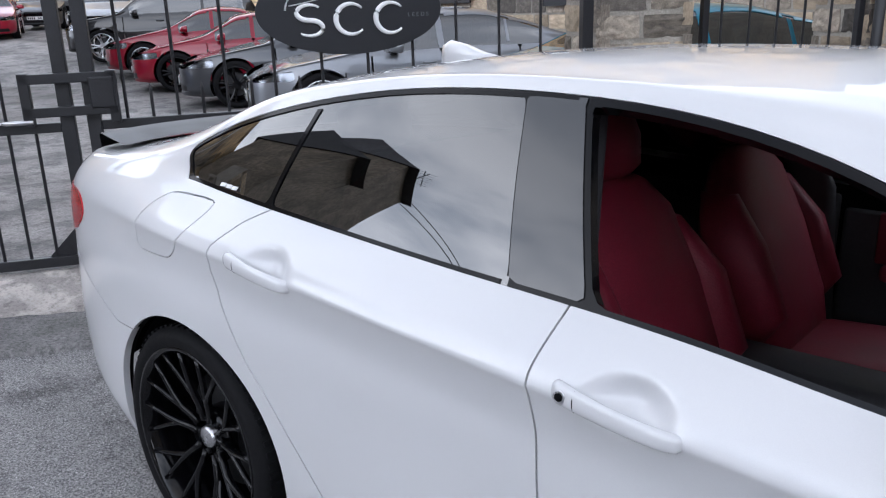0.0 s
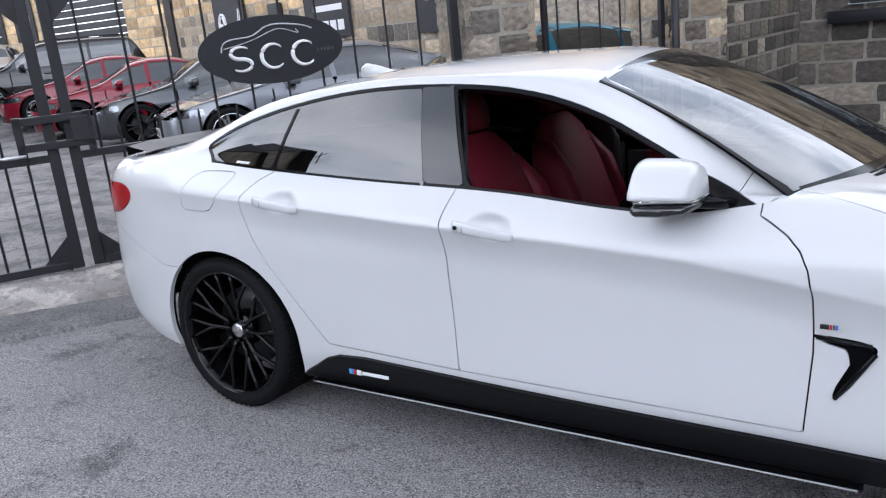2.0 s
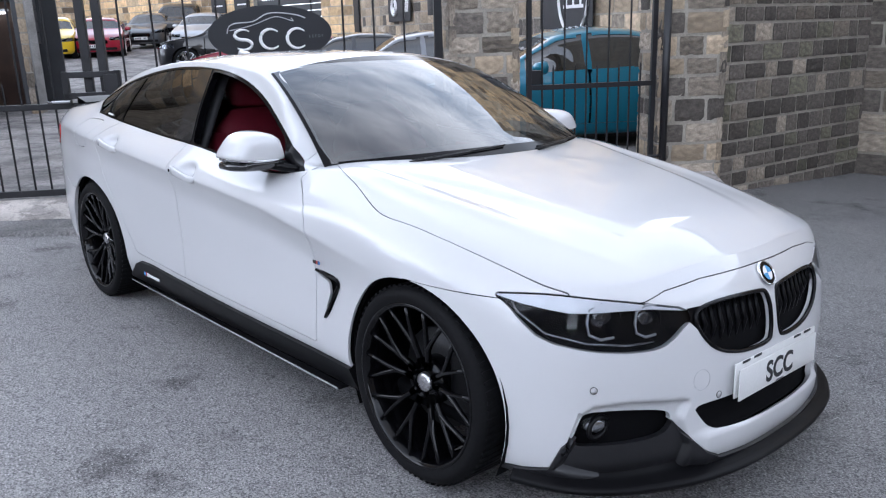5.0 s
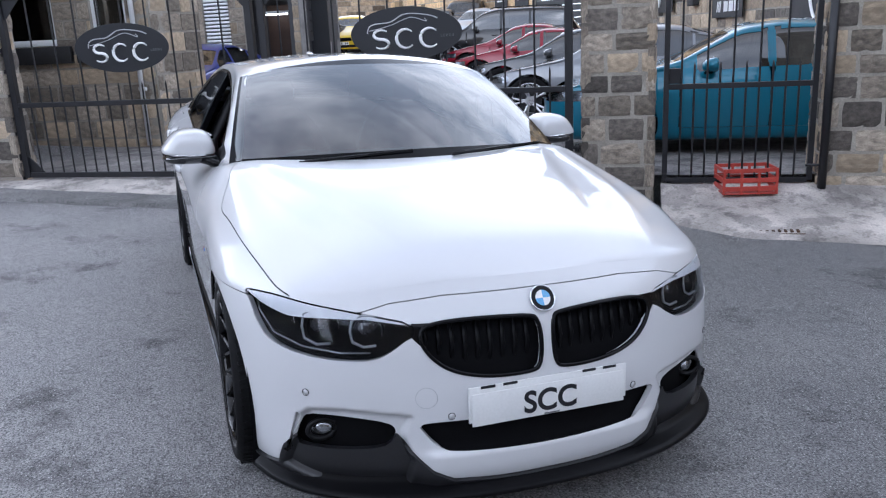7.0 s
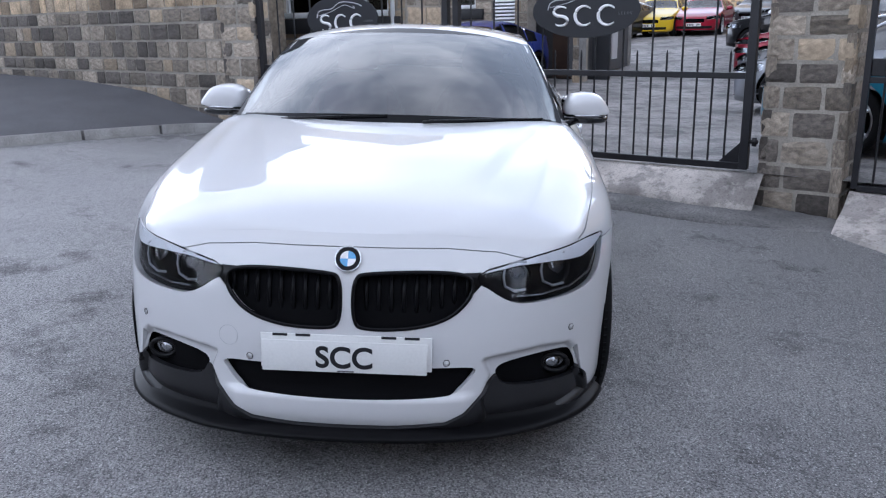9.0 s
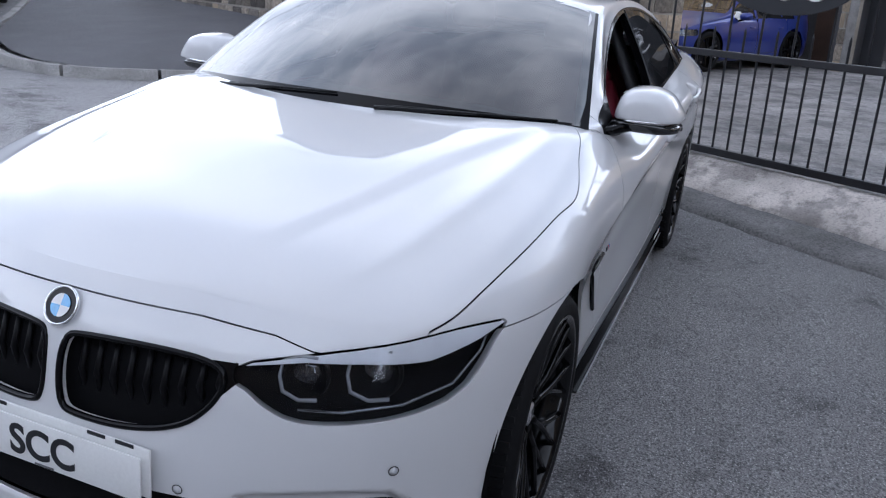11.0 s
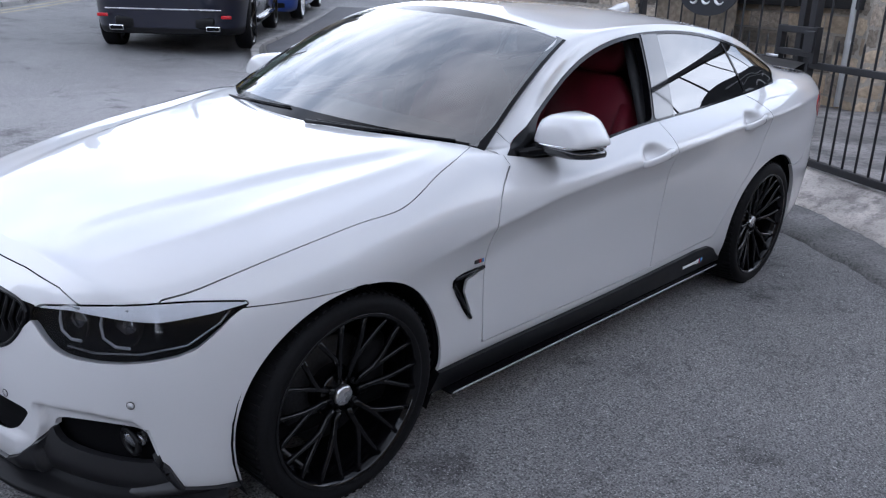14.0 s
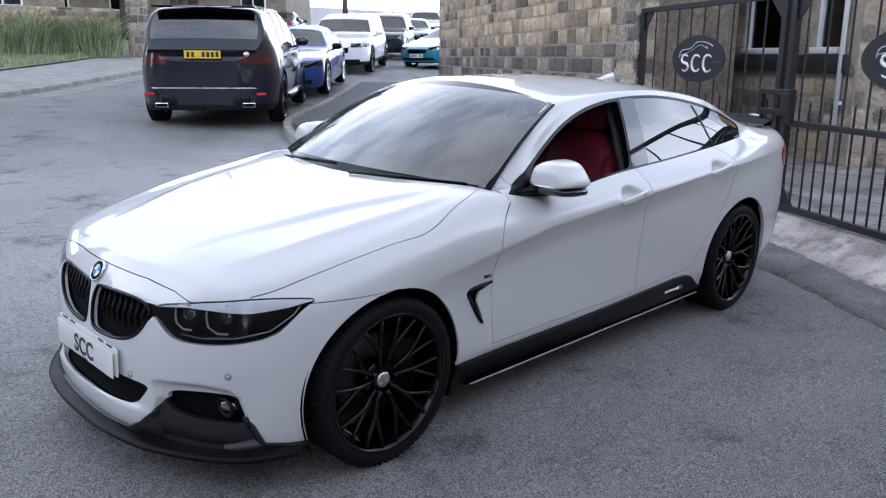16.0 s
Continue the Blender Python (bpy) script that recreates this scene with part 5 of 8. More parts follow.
fin = egg([((-1.03, 0, 1.347), (0, 0.012, 0), (0, 0, 0.004)), ((-1.09, 0, 1.350), (0, 0.024, 0), (0, 0, 0.012)), ((-1.16, 0, 1.355), (0, 0.027, 0), (0, 0, 0.030)), ((-1.22, 0, 1.355), (0, 0.022, 0), (0, 0, 0.042)), ((-1.25, 0, 1.342), (0, 0.013, 0), (0, 0, 0.040))], 16)
part("roof_fin", fin, W, car, "white shark-fin aerial")
sp_rows = []
for q in np.linspace(0, 1, 24):
    y = 0.66 * q
    x = -2.345 + 0.16 * q ** 2.4
    sp_rows.append([(x + 0.15, y, 1.078), (x + 0.06, y, 1.094), (x, y, 1.106), (x - 0.012, y, 1.101), (x - 0.005, y, 1.060)])
ribbon(sp_rows, "boot_spoiler", M["lip"], car, "satin black boot lip spoiler")

# blade along the foot of each skirt, and its lettering as bars
for sg in (1, -1):
    part("skirt_blade", box(1.96, 0.086, 0.008, (0.0, sg * 0.818, 0.190), 0.003), M["black"], car, "black skirt blade")
    part("skirt_edge", tube([(x, sg * 0.863, 0.191) for x in np.linspace(-0.97, 0.97, 5)], 0.0028, 6), M["ring grey"], car, "thin pale edge of the skirt blade")
    for k, (dx, w, mm) in enumerate(((0.0, 0.010, M["skyblue"]), (0.011, 0.010, M["blue"]), (0.022, 0.010, M["badge red"]), (0.036, 0.022, M["sign white"]), (0.062, 0.125, M["sign white"]))):
        part("lettering_bar", box(w, 0.003, 0.020 if k < 4 else 0.013, (-0.77 + dx + w / 2, sg * 0.872, 0.268), 0.0005), mm, car)

# ---------------------------------------------------------------- interior
L, I = M["red leather"], M["interior"]


def seat(x, y, rear=False):
    st = new("rear_seat" if rear else "front_seat")
    st.parent = car
    st["label"] = "red leather bench seat" if rear else "red leather bucket seat with headrest"
    hw = 0.60 if rear else 0.25
    cush = egg([((x - 0.20, y, 0.50), (0, hw * 0.92, 0), (0, 0, 0.07)), ((x - 0.10, y, 0.51), (0, hw, 0), (0, 0, 0.09)), ((x + 0.2, y, 0.535), (0, hw, 0), (0, 0, 0.09)), ((x + 0.32, y, 0.545), (0, hw * 0.95, 0), (0, 0, 0.075)), ((x + 0.35, y, 0.54), (0, hw * 0.9, 0), (0, 0, 0.05))], 24)
    part("seat_cushion", cush, L, st)
    back = egg([((x - 0.16, y, 0.52), (0, hw * 0.92, 0), (0.075, 0, 0.01)), ((x - 0.20, y, 0.66), (0, hw, 0), (0.085, 0, 0.02)), ((x - 0.27, y, 0.86), (0, hw * 1.02, 0), (0.075, 0, 0.02)), ((x - 0.33, y, 1.02), (0, hw * 0.86, 0), (0.06, 0, 0.02)), ((x - 0.355, y, 1.09), (0, hw * 0.55, 0), (0.045, 0, 0.012)), ((x - 0.36, y, 1.105), (0, hw * 0.45, 0), (0.03, 0, 0.006))], 24)
    part("seat_back", back, L, st)
    for yy in ((y,) if not rear else (y - 0.36, y + 0.36)):
        head = egg([((x - 0.36, yy, 1.115), (0, 0.085, 0), (0.035, 0, 0)), ((x - 0.362, yy, 1.135), (0, 0.12, 0), (0.05, 0, 0)), ((x - 0.37, yy, 1.20), (0, 0.125, 0), (0.052, 0, 0)), ((x - 0.385, yy, 1.255), (0, 0.11, 0), (0.045, 0, 0)), ((x - 0.39, yy, 1.268), (0, 0.08, 0), (0.03, 0, 0))], 20)
        part("headrest", head, L, st)
    if not rear:
        for sg in (-1, 1):
            bol = egg([((x - 0.22, y + sg * 0.22, 0.62), (0, 0.04, 0), (0.07, 0, 0)), ((x - 0.20, y + sg * 0.235, 0.70), (0, 0.05, 0), (0.10, 0, 0)), ((x - 0.26, y + sg * 0.235, 0.88), (0, 0.05, 0), (0.09, 0, 0)), ((x - 0.32, y + sg * 0.20, 1.0), (0, 0.03, 0), (0.05, 0, 0))], 14)
            part("bolster", bol, L, st)


seat(-0.10, 0.37)
seat(-0.10, -0.37)
seat(-0.82, 0.0, True)
part("dashboard", egg([((0.62, -0.70, 0.82), (0.16, 0, 0), (0, 0, 0.12)), ((0.62, -0.3, 0.84), (0.20, 0, 0), (0, 0, 0.13)), ((0.62, 0.3, 0.84), (0.20, 0, 0), (0, 0, 0.13)), ((0.62, 0.70, 0.82), (0.16, 0, 0), (0, 0, 0.12))], 24), I, car)
wheel_ring = tube([(0.36 + 0.08 * math.sin(a), -0.37 + 0.175 * math.cos(a), 0.80 + 0.155 * math.sin(a)) for a in np.linspace(0, 2 * math.pi, 37)[:-1]], 0.014, 8, closed=True)
sw = part("steering_wheel", wheel_ring, I, car)
part("wheel_boss", egg([((0.35, -0.37, 0.80), (0, 0.06, 0), (0.02, 0, 0.05)), ((0.40, -0.37, 0.795), (0, 0.05, 0), (0.02, 0, 0.045))], 14), I, sw)
part("cabin_floor", box(2.6, 1.40, 0.04, (-0.35, 0, 0.34), 0.01), I, car)
part("centre_console", box(0.95, 0.20, 0.26, (0.15, 0, 0.52), 0.04), I, car)
part("parcel_shelf", box(0.5, 1.25, 0.03, (-1.45, 0, 0.98), 0.01), I, car)
ribbon([[(x, 0.50 * q, float(zc_roof(x)[0]) - 0.05 - 0.05 * q ** 3) for x in np.linspace(0.1, -1.2, 12)] for q in np.linspace(0, 1, 8)], "headlining", I, car)
for k, sg in ((0, 1), (1, -1)):
    part("door_card", box(0.95, 0.03, 0.40, (0.22, sg * 0.775, 0.68), 0.012), I, doors_f[k])
    part("card_insert", box(0.70, 0.02, 0.16, (0.20, sg * 0.757, 0.80), 0.008), L, doors_f[k], "red leather door insert")
    part("armrest", box(0.45, 0.06, 0.05, (0.10, sg * 0.735, 0.70), 0.015), L, doors_f[k], "red leather armrest")
    part("door_card", box(0.70, 0.03, 0.40, (-0.62, sg * 0.775, 0.72), 0.012), I, doors_r[k])
    part("belt_pillar", egg([((-0.30, sg * 0.73, 0.40), (0.07, 0, 0), (0, 0.03, 0)), ((-0.34, sg * 0.72, 0.95), (0.065, 0, 0), (0, 0.03, 0)), ((-0.43, sg * 0.53, 1.28), (0.06, 0, 0), (0, 0.025, 0))], 12), I, car)
part("rear_view_mirror", box(0.02, 0.22, 0.06, (0.36, -0.02, 1.22), 0.01), I, car)


# ---------------------------------------------------------------- ground
def ground_z(x, y):
    """The road falls across from the house side to the pillar side and climbs slowly up the street."""
    return -0.046 * y + 0.011 * max(0.0, -y - 3.0) + 0.022 * max(0.0, -y - 11.0)


GP, GD, GN = Vector((-2.24, 2.60, 0)), Vector((-0.541, -0.841, 0)), Vector((0.841, -0.541, 0))
GATE_TURN = math.atan2(GD.y, GD.x)


def at_gate(t, off=0.0, z=0.0):
    """The place t metres along the gate line from the stone pillar and off metres out towards the street."""
    p = GP + GD * t + GN * off
    return Vector((p.x, p.y, z))


def gate_pose(t, off=0.0, z=0.0, turn=0.0):
    return Matrix.Translation(at_gate(t, off, z)) @ Matrix.Rotation(GATE_TURN + radians(turn), 4, "Z")


def patch(name, rows_of_points, mat, label, category, parent=None):
    """A sheet of ground lofted through rows of points."""
    bm = bmesh.new()
    grid = [[bm.verts.new(p) for p in r] for r in rows_of_points]
    for a, b in zip(grid, grid[1:]):
        for k in range(len(a) - 1):
            bm.faces.new((a[k], a[k + 1], b[k + 1], b[k]))
    bmesh.ops.recalc_face_normals(bm, faces=bm.faces)
    if sum(f.normal.z for f in bm.faces) < 0:
        bmesh.ops.reverse_faces(bm, faces=bm.faces)
    ob = part(name, bm, mat)
    return tagged(ob, label, category, kind="structure")


def line(a, b, n):
    return [a + (b - a) * i / (n - 1) for i in range(n)]


edges_x = sorted(set(line(-10, 8, 46) + line(-200, -12, 24) + line(10, 200, 20)))
edges_y = sorted(set(line(-10, 8, 46) + line(-200, -11, 30) + line(10, 200, 20)))
patch("road", [[(x, y, ground_z(x, y)) for y in edges_y] for x in edges_x], M["tarmac"], "grey worn tarmac road with damp patches", "road")

# yard behind the gates
yard_z = lambda t, off: float(np.interp(-off, [0, 2, 5.5, 9, 12, 14, 18, 23, 29, 60], [0.165, 0.09, 0.04, 0.05, 0.09, 0.17, 0.45, 0.85, 1.10, 2.0]))
patch("yard", [[at_gate(t, min(off, 0.51 * min(0, t + 2.36) - (0.45 if t < -2.36 else 0)), yard_z(t, off)) for off in (0.0, -1, -2, -3.5, -5.5, -7, -9, -12, -14, -16, -18, -20, -23, -26, -29, -40, -60)] for t in (-14, -10, -7, -5, -4, -3.2, -2.37, -2.35, 0, 4, 8, 12, 16, 20, 24)], M["yard"], "grey worn concrete yard behind the gates", "yard")
# concrete apron and the strip of coarse old tarmac before the gates
rag = lambda t, k: 0.012 * math.sin(t * 5.1 + k) + 0.009 * math.sin(t * 13.7 + 2 * k) + 0.007 * math.sin(t * 37 + k)
ts = line(-0.1, 6.3, 180)


def street(t, off, lift):
    p = at_gate(t, off)
    return Vector((p.x, p.y, ground_z(p.x, p.y) + lift))


apron_rows = []
for t in ts:
    outer = street(t, 0.42 - 0.14 * max(0, 0.25 - t) / 0.35 + rag(t, 1), 0.045 - 0.03 * max(0, 0.25 - t) / 0.35)
    inner = at_gate(t, -0.01, 0.166)
    apron_rows.append([inner, inner.lerp(outer, 0.33) + Vector((0, 0, 0.008)), inner.lerp(outer, 0.66), outer, outer - Vector((0, 0, 0.05))])
patch("apron", apron_rows, M["concrete"], "stained pale concrete apron at the gate", "apron")
strip_rows = []
for t in line(-0.78, 6.3, 210):
    k = min(1.0, max(0.0, (t + 0.75) / 0.9))
    a, b = street(t, 0.03 + 0.37 * min(1, max(0, t + 0.05) / 0.3) + rag(t, 1), 0.004 + 0.036 * k), street(t, 0.50 + 0.36 * k + rag(t, 4), 0.003 + 0.027 * k)
    strip_rows.append([a, a.lerp(b, 0.5), b, b + Vector((0.841, -0.541, 0)) * 0.02 - Vector((0, 0, 0.035))])
patch("tarmac_strip", strip_rows, M["old tarmac"], "raised strip of coarse old tarmac", "road edge")
# slab before the side gate
slab = []
for t in line(-0.74, -2.6, 18):
    o = 0.55 + 0.5 * min(1, (-t - 0.74) / 0.6) + rag(t, 7)
    a, b = at_gate(t, -0.03, 0.085), street(t, o, 0.008)
    slab.append([a, a.lerp(b, 0.35) - Vector((0, 0, 0.03)), a.lerp(b, 0.7), b, b - Vector((0, 0, 0.03))])
patch("side_slab", slab, M["concrete"], "mossy pale concrete slab at the side gate", "apron")


# ---------------------------------------------------------------- stonework
def rough_block(seed):
    """A unit block, its face towards -y broken and its corners worn."""
    rnd = random.Random(seed)
    bm = bmesh.new()
    n = 4
    front = [[None] * (n + 1) for _ in range(n + 1)]
    for i in range(n + 1):
        for j in range(n + 1):
            x, z = i / n - 0.5, j / n - 0.5
            rim = i in (0, n) or j in (0, n)
            corner = i in (0, n) and j in (0, n)
            y = -0.5 + (0.13 if rim else 0.0) + rnd.uniform(-0.08, 0.08)
            k = 0.955 if corner else 0.985 if rim else 1
            front[i][j] = bm.verts.new((x * k + rnd.uniform(-0.012, 0.012), y, z * k + rnd.uniform(-0.016, 0.016)))
    for i in range(n):
        for j in range(n):
            bm.faces.new((front[i][j], front[i + 1][j], front[i + 1][j + 1], front[i][j + 1]))
    ring = [front[i][0] for i in range(n + 1)] + [front[n][j] for j in range(1, n + 1)] + [front[i][n] for i in range(n - 1, -1, -1)] + [front[0][j] for j in range(n - 1, 0, -1)]
    back = [bm.verts.new((v.co.x, 0.5, v.co.z)) for v in ring]
    m = len(ring)
    for k in range(m):
        bm.faces.new((ring[k], back[k], back[(k + 1) % m], ring[(k + 1) % m]))
    bmesh.ops.recalc_face_normals(bm, faces=bm.faces)
    return bm


BLOCKS = {}
for key in ("stone", "dark stone", "tan stone", "moss stone"):
    BLOCKS[key] = []
    for k in range(6):
        me = bpy.data.meshes.new("stone_block")
        b = rough_block(k * 7 + len(key))
        b.to_mesh(me)
        b.free()
        me.materials.append(M[key])
        me.polygons.foreach_set("use_smooth", [False] * len(me.polygons))
        BLOCKS[key].append(me)
BLOCK_RECIPES = []


def courses(parent, m, length, height, row, width, seed, kinds, depth=0.06, limit=300, base=None, holes=()):
    """Remembers a run of coursed blocks on a wall face; m: pose of the face's lower left corner, x along it, -y out of it. Laid at the end of the file."""
    BLOCK_RECIPES.append((parent, m, length, height, row, width, seed, kinds, depth, limit, base, holes))


def lay(parent, m, length, height, row, width, seed, kinds, depth, limit, base, holes=()):
    rnd = random.Random(seed)
    z, count, rest = 0.0, 0, []
    while z < height - 0.03:
        h = min(rnd.uniform(*row), height - z)
        x = -rnd.uniform(0, width[0]) * 0.7
        while x < length - 0.02:
            w = rnd.uniform(*width)
            a, b = max(x, 0), min(x + w, length)
            x += w
            for h0, h1, hz0, hz1 in holes:
                if z + h / 2 > hz0 and z + h / 2 < hz1 and b > h0 and a < h1:
                    if h0 - a > b - h1:
                        b = h0
                    else:
                        a = h1
            if b - a < 0.05 or (base and z + h < base((a + b) / 2)):
                continue
            key = rnd.choices([k for k, _ in kinds], [c for _, c in kinds])[0]
            dep = depth * rnd.uniform(0.85, 1.25)
            mm = m @ Matrix.Translation(((a + b) / 2, dep / 2 - 0.018, z + h / 2)) @ Matrix.Diagonal((b - a - 0.026, dep, h - 0.026, 1))
            me = BLOCKS[key][rnd.randrange(6)]
            if count < limit:
                o = bpy.data.objects.new("stone_block", me)
                scene.collection.objects.link(o)
                o.parent = parent
                o.matrix_world = mm
            else:
                rest.append((me, mm))
            count += 1
        z += h
    if rest:
        bm = bmesh.new()
        back_ = parent.matrix_world.inverted()
        for me, mm in rest:
            mm = back_ @ mm
            tmp = bmesh.new()
            tmp.from_mesh(me)
            bmesh.ops.transform(tmp, matrix=mm, verts=tmp.verts)
            t2 = bpy.data.meshes.new("tmp")
            tmp.to_mesh(t2)
            tmp.free()
            bm.from_mesh(t2)
            bpy.data.meshes.remove(t2)
        ob = part("far_blocks", bm, M["tan mix" if dict(kinds).get("tan stone", 0) > 5 else "stone mix"], parent, smooth=False)
        ob["kind"] = "stuff"


def turned(x, y, z, deg):
    return Matrix.Translation((x, y, z)) @ Matrix.Rotation(radians(deg), 4, "Z")


MIX = (("stone", 6), ("dark stone", 4), ("tan stone", 1))


def pillar(x, y, w, d, deg, z0, h, seed, label, kinds=MIX, width=(0.26, 0.44), row=(0.17, 0.24)):
    """A square stone pillar; x, y its middle, deg the way its front looks."""
    p = thing("gate_pillar", label, "pillar", turned(x, y, z0, deg))
    part("mortar_core", box(w - 0.06, d - 0.06, h, (0, 0, h / 2)), M["mortar"], p, smooth=False)
    bpy.context.view_layer.update()
    for k, (ln, dp) in enumerate(((w, d), (d, w), (w, d), (d, w))):
        mm = p.matrix_world @ Matrix.Rotation(radians(90 * k), 4, "Z") @ Matrix.Translation((-ln / 2 + 0.004, -dp / 2 + 0.035, 0))
        if k != 2:
            courses(p, mm, ln - 0.008, h, row, width, seed, kinds, 0.07)
    return p


# front faces look out along GN: local -y must point to GN
front = math.degrees(math.atan2(GN.y, GN.x)) + 90
P1 = at_gate(-0.37, -0.30)
pillar(P1.x, P1.y, 0.68, 0.62, front - 2, -0.16, 2.75, 11, "square pillar of rough grey-brown gritstone between two gates")
P2 = at_gate(-2.36, -0.26)
pillar(P2.x, P2.y, 0.70, 0.60, front - 2, -0.24, 2.85, 12, "gritstone pillar beside the side gate", (("stone", 4), ("dark stone", 2), ("tan stone", 5)))
P3 = at_gate(6.12, -0.07)
pillar(P3.x, P3.y, 0.66, 0.30, front, 0.0, 2.9, 13, "gritstone pillar at the end of the gate", (("stone", 6), ("dark stone", 3), ("tan stone", 2)))


def stone_wall(name, ax, ay, bx, by, z0, h, thick, seed, label, row, width, kinds, limit=300, depth=0.05, base=None, holes=()):
    """A coursed wall whose face runs from a to b, seen with a on the left."""
    ln = math.hypot(bx - ax, by - ay)
    deg = math.degrees(math.atan2(by - ay, bx - ax))
    w = thing(name, label, "wall", turned(ax, ay, z0, deg), kind="structure")
    cuts = sorted({0.0, ln} | {v for q in holes for v in q[:2]})
    core = bmesh.new()
    for c0, c1 in zip(cuts, cuts[1:]):
        spans = sorted((q[2], q[3]) for q in holes if q[0] < (c0 + c1) / 2 < q[1])
        z_from = 0.0
        for lo, hi in spans + [(h, h)]:
            if lo - z_from > 0.01:
                box(c1 - c0, thick, lo - z_from, ((c0 + c1) / 2, thick / 2 + 0.012, (lo + z_from) / 2), bm=core)
            z_from = hi
    bmesh.ops.remove_doubles(core, verts=core.verts, dist=0.0005)
    part("mortar_core", core, M["mortar"], w, smooth=False)
    bpy.context.view_layer.update()
    courses(w, w.matrix_world @ Matrix.Translation((0, 0.012, 0)), ln, h, row, width, seed, kinds, depth, limit, base, holes)
    return w


stone_wall("wall_east", -0.96, 4.78, -0.64, 7.80, -0.36, 4.4, 0.35, 21, "wall of squared dark gritstone with pale mortar", (0.155, 0.215), (0.16, 0.36), (("stone", 2), ("dark stone", 8), ("moss stone", 2)))
stone_wall("wall_end", -1.10, 7.80, 9.0, 7.80, -0.38, 5.8, 0.35, 22, "wall of long weathered gritstone courses", (0.20, 0.28), (0.35, 0.75), (("stone", 3), ("dark stone", 7)), 160)
W0, W1 = at_gate(17.3, 0.0), at_gate(6.42, 0.0)
stone_wall("wall_west", W0.x, W0.y, W1.x, W1.y, 0.0, 3.6, 0.4, 23, "long wall of squared gritstone along the pavement", (0.165, 0.235), (0.18, 0.42), (("stone", 7), ("dark stone", 5), ("tan stone", 1)), 300)

# ---------------------------------------------------------------- pavement with kerb
kerb_line = [at_gate(*p) for p in ((6.45, 0.02), (6.70, 0.40), (6.86, 1.2), (6.94, 2.1), (7.0, 2.9), (7.18, 3.55), (7.6, 3.92), (8.3, 4.06), (9.75, 4.05), (11.6, 3.52), (13.4, 3.05), (15.2, 2.6), (17.2, 2.1))]
pav = []
for i, p in enumerate(kerb_line):
    t = (p - GP).dot(GD)
    inner = at_gate(max(t, 6.45), 0.0)
    rise = 0.34 * min(1, max(0, (t - 6.4) / 4.0))
    zk = ground_z(p.x, p.y)
    q = Vector((p.x, p.y, zk + 0.10))
    w = Vector((inner.x, inner.y, float(np.interp(t, [6.3, 7.1, 7.9, 8.4, 9.5, 12, 17.3], [0.22, 0.36, 0.52, 0.61, 0.69, 0.75, 0.83]))))
    pav.append([q.lerp(w, f) for f in (0.03, 0.3, 0.6, 1.0)])
patch("pavement", pav, M["dark tarmac"], "dark smooth tarmac pavement rising to the wall", "pavement")


def smooth_path(points, n):
    pts = np.array([tuple(p) for p in points])
    k = np.concatenate([[0], np.cumsum(np.linalg.norm(np.diff(pts, axis=0), axis=1))])
    return spline_matrix(k, np.linspace(0, k[-1], n)) @ pts, k[-1]


kp, klen = smooth_path(kerb_line, 400)
kerb = thing("kerb", "pale concrete kerb stones round the pavement corner", "kerb", kind="structure")
seg = 0.9
count = int(klen / seg)
for i in range(count):
    a, b = int(i * 400 / count), int((i + 1) * 400 / count)
    bm = bmesh.new()
    rings = []
    for j in np.linspace(a + 0.6, min(b, 399) - 0.6, 5):
        p, q = kp[int(j)], kp[min(int(j) + 1, 399)]
        d = Vector((q[0] - p[0], q[1] - p[1], 0)).normalized()
        nrm = Vector((-d.y, d.x, 0))
        z = ground_z(p[0], p[1])
        c = Vector((p[0], p[1], z))
        rings.append([bm.verts.new(c + nrm * o + Vector((0, 0, h))) for o, h in ((-0.065, -0.1), (-0.06, 0.095), (-0.05, 0.108), (0.05, 0.112), (0.06, 0.10), (0.065, -0.1))])
    for r, s2 in zip(rings, rings[1:]):
        for k in range(5):
            bm.faces.new((r[k], r[k + 1], s2[k + 1], s2[k]))
    bm.faces.new(rings[0])
    bm.faces.new(rings[-1][::-1])
    bmesh.ops.recalc_face_normals(bm, faces=bm.faces)
    part("kerb_stone", bm, M["kerb stone"], kerb, sharp=40)


# ---------------------------------------------------------------- gates
IRON = M["iron"]


def bar(parent, x, z0, z1, r=0.009, tip=False):
    o = BAR.get((round(z1 - z0, 3), tip))
    if o is None:
        b = cyl(r, z1 - z0, (0, 0, (z1 - z0) / 2), n=8)
        if tip:
            cyl(r, 0.03, (0, 0, z1 - z0 + 0.015), n=8, r2=0.002, bm=b)
        me = bpy.data.meshes.new("bar")
        b.to_mesh(me)
        b.free()
        me.materials.append(IRON)
        o = BAR[(round(z1 - z0, 3), tip)] = me
    ob = new("bar", o)
    ob.parent = parent
    ob.matrix_local = Matrix.Translation((x, 0, z0))


BAR = {}


def gusset(parent, x, z, sx, sz_, size=0.16):
    b = prism([(0, 0), (sx * size, 0), (0, sz_ * size)], 0.012)
    o = part("gusset", b, IRON, parent, smooth=False)
    o.matrix_local = Matrix.Translation((x, 0, z))


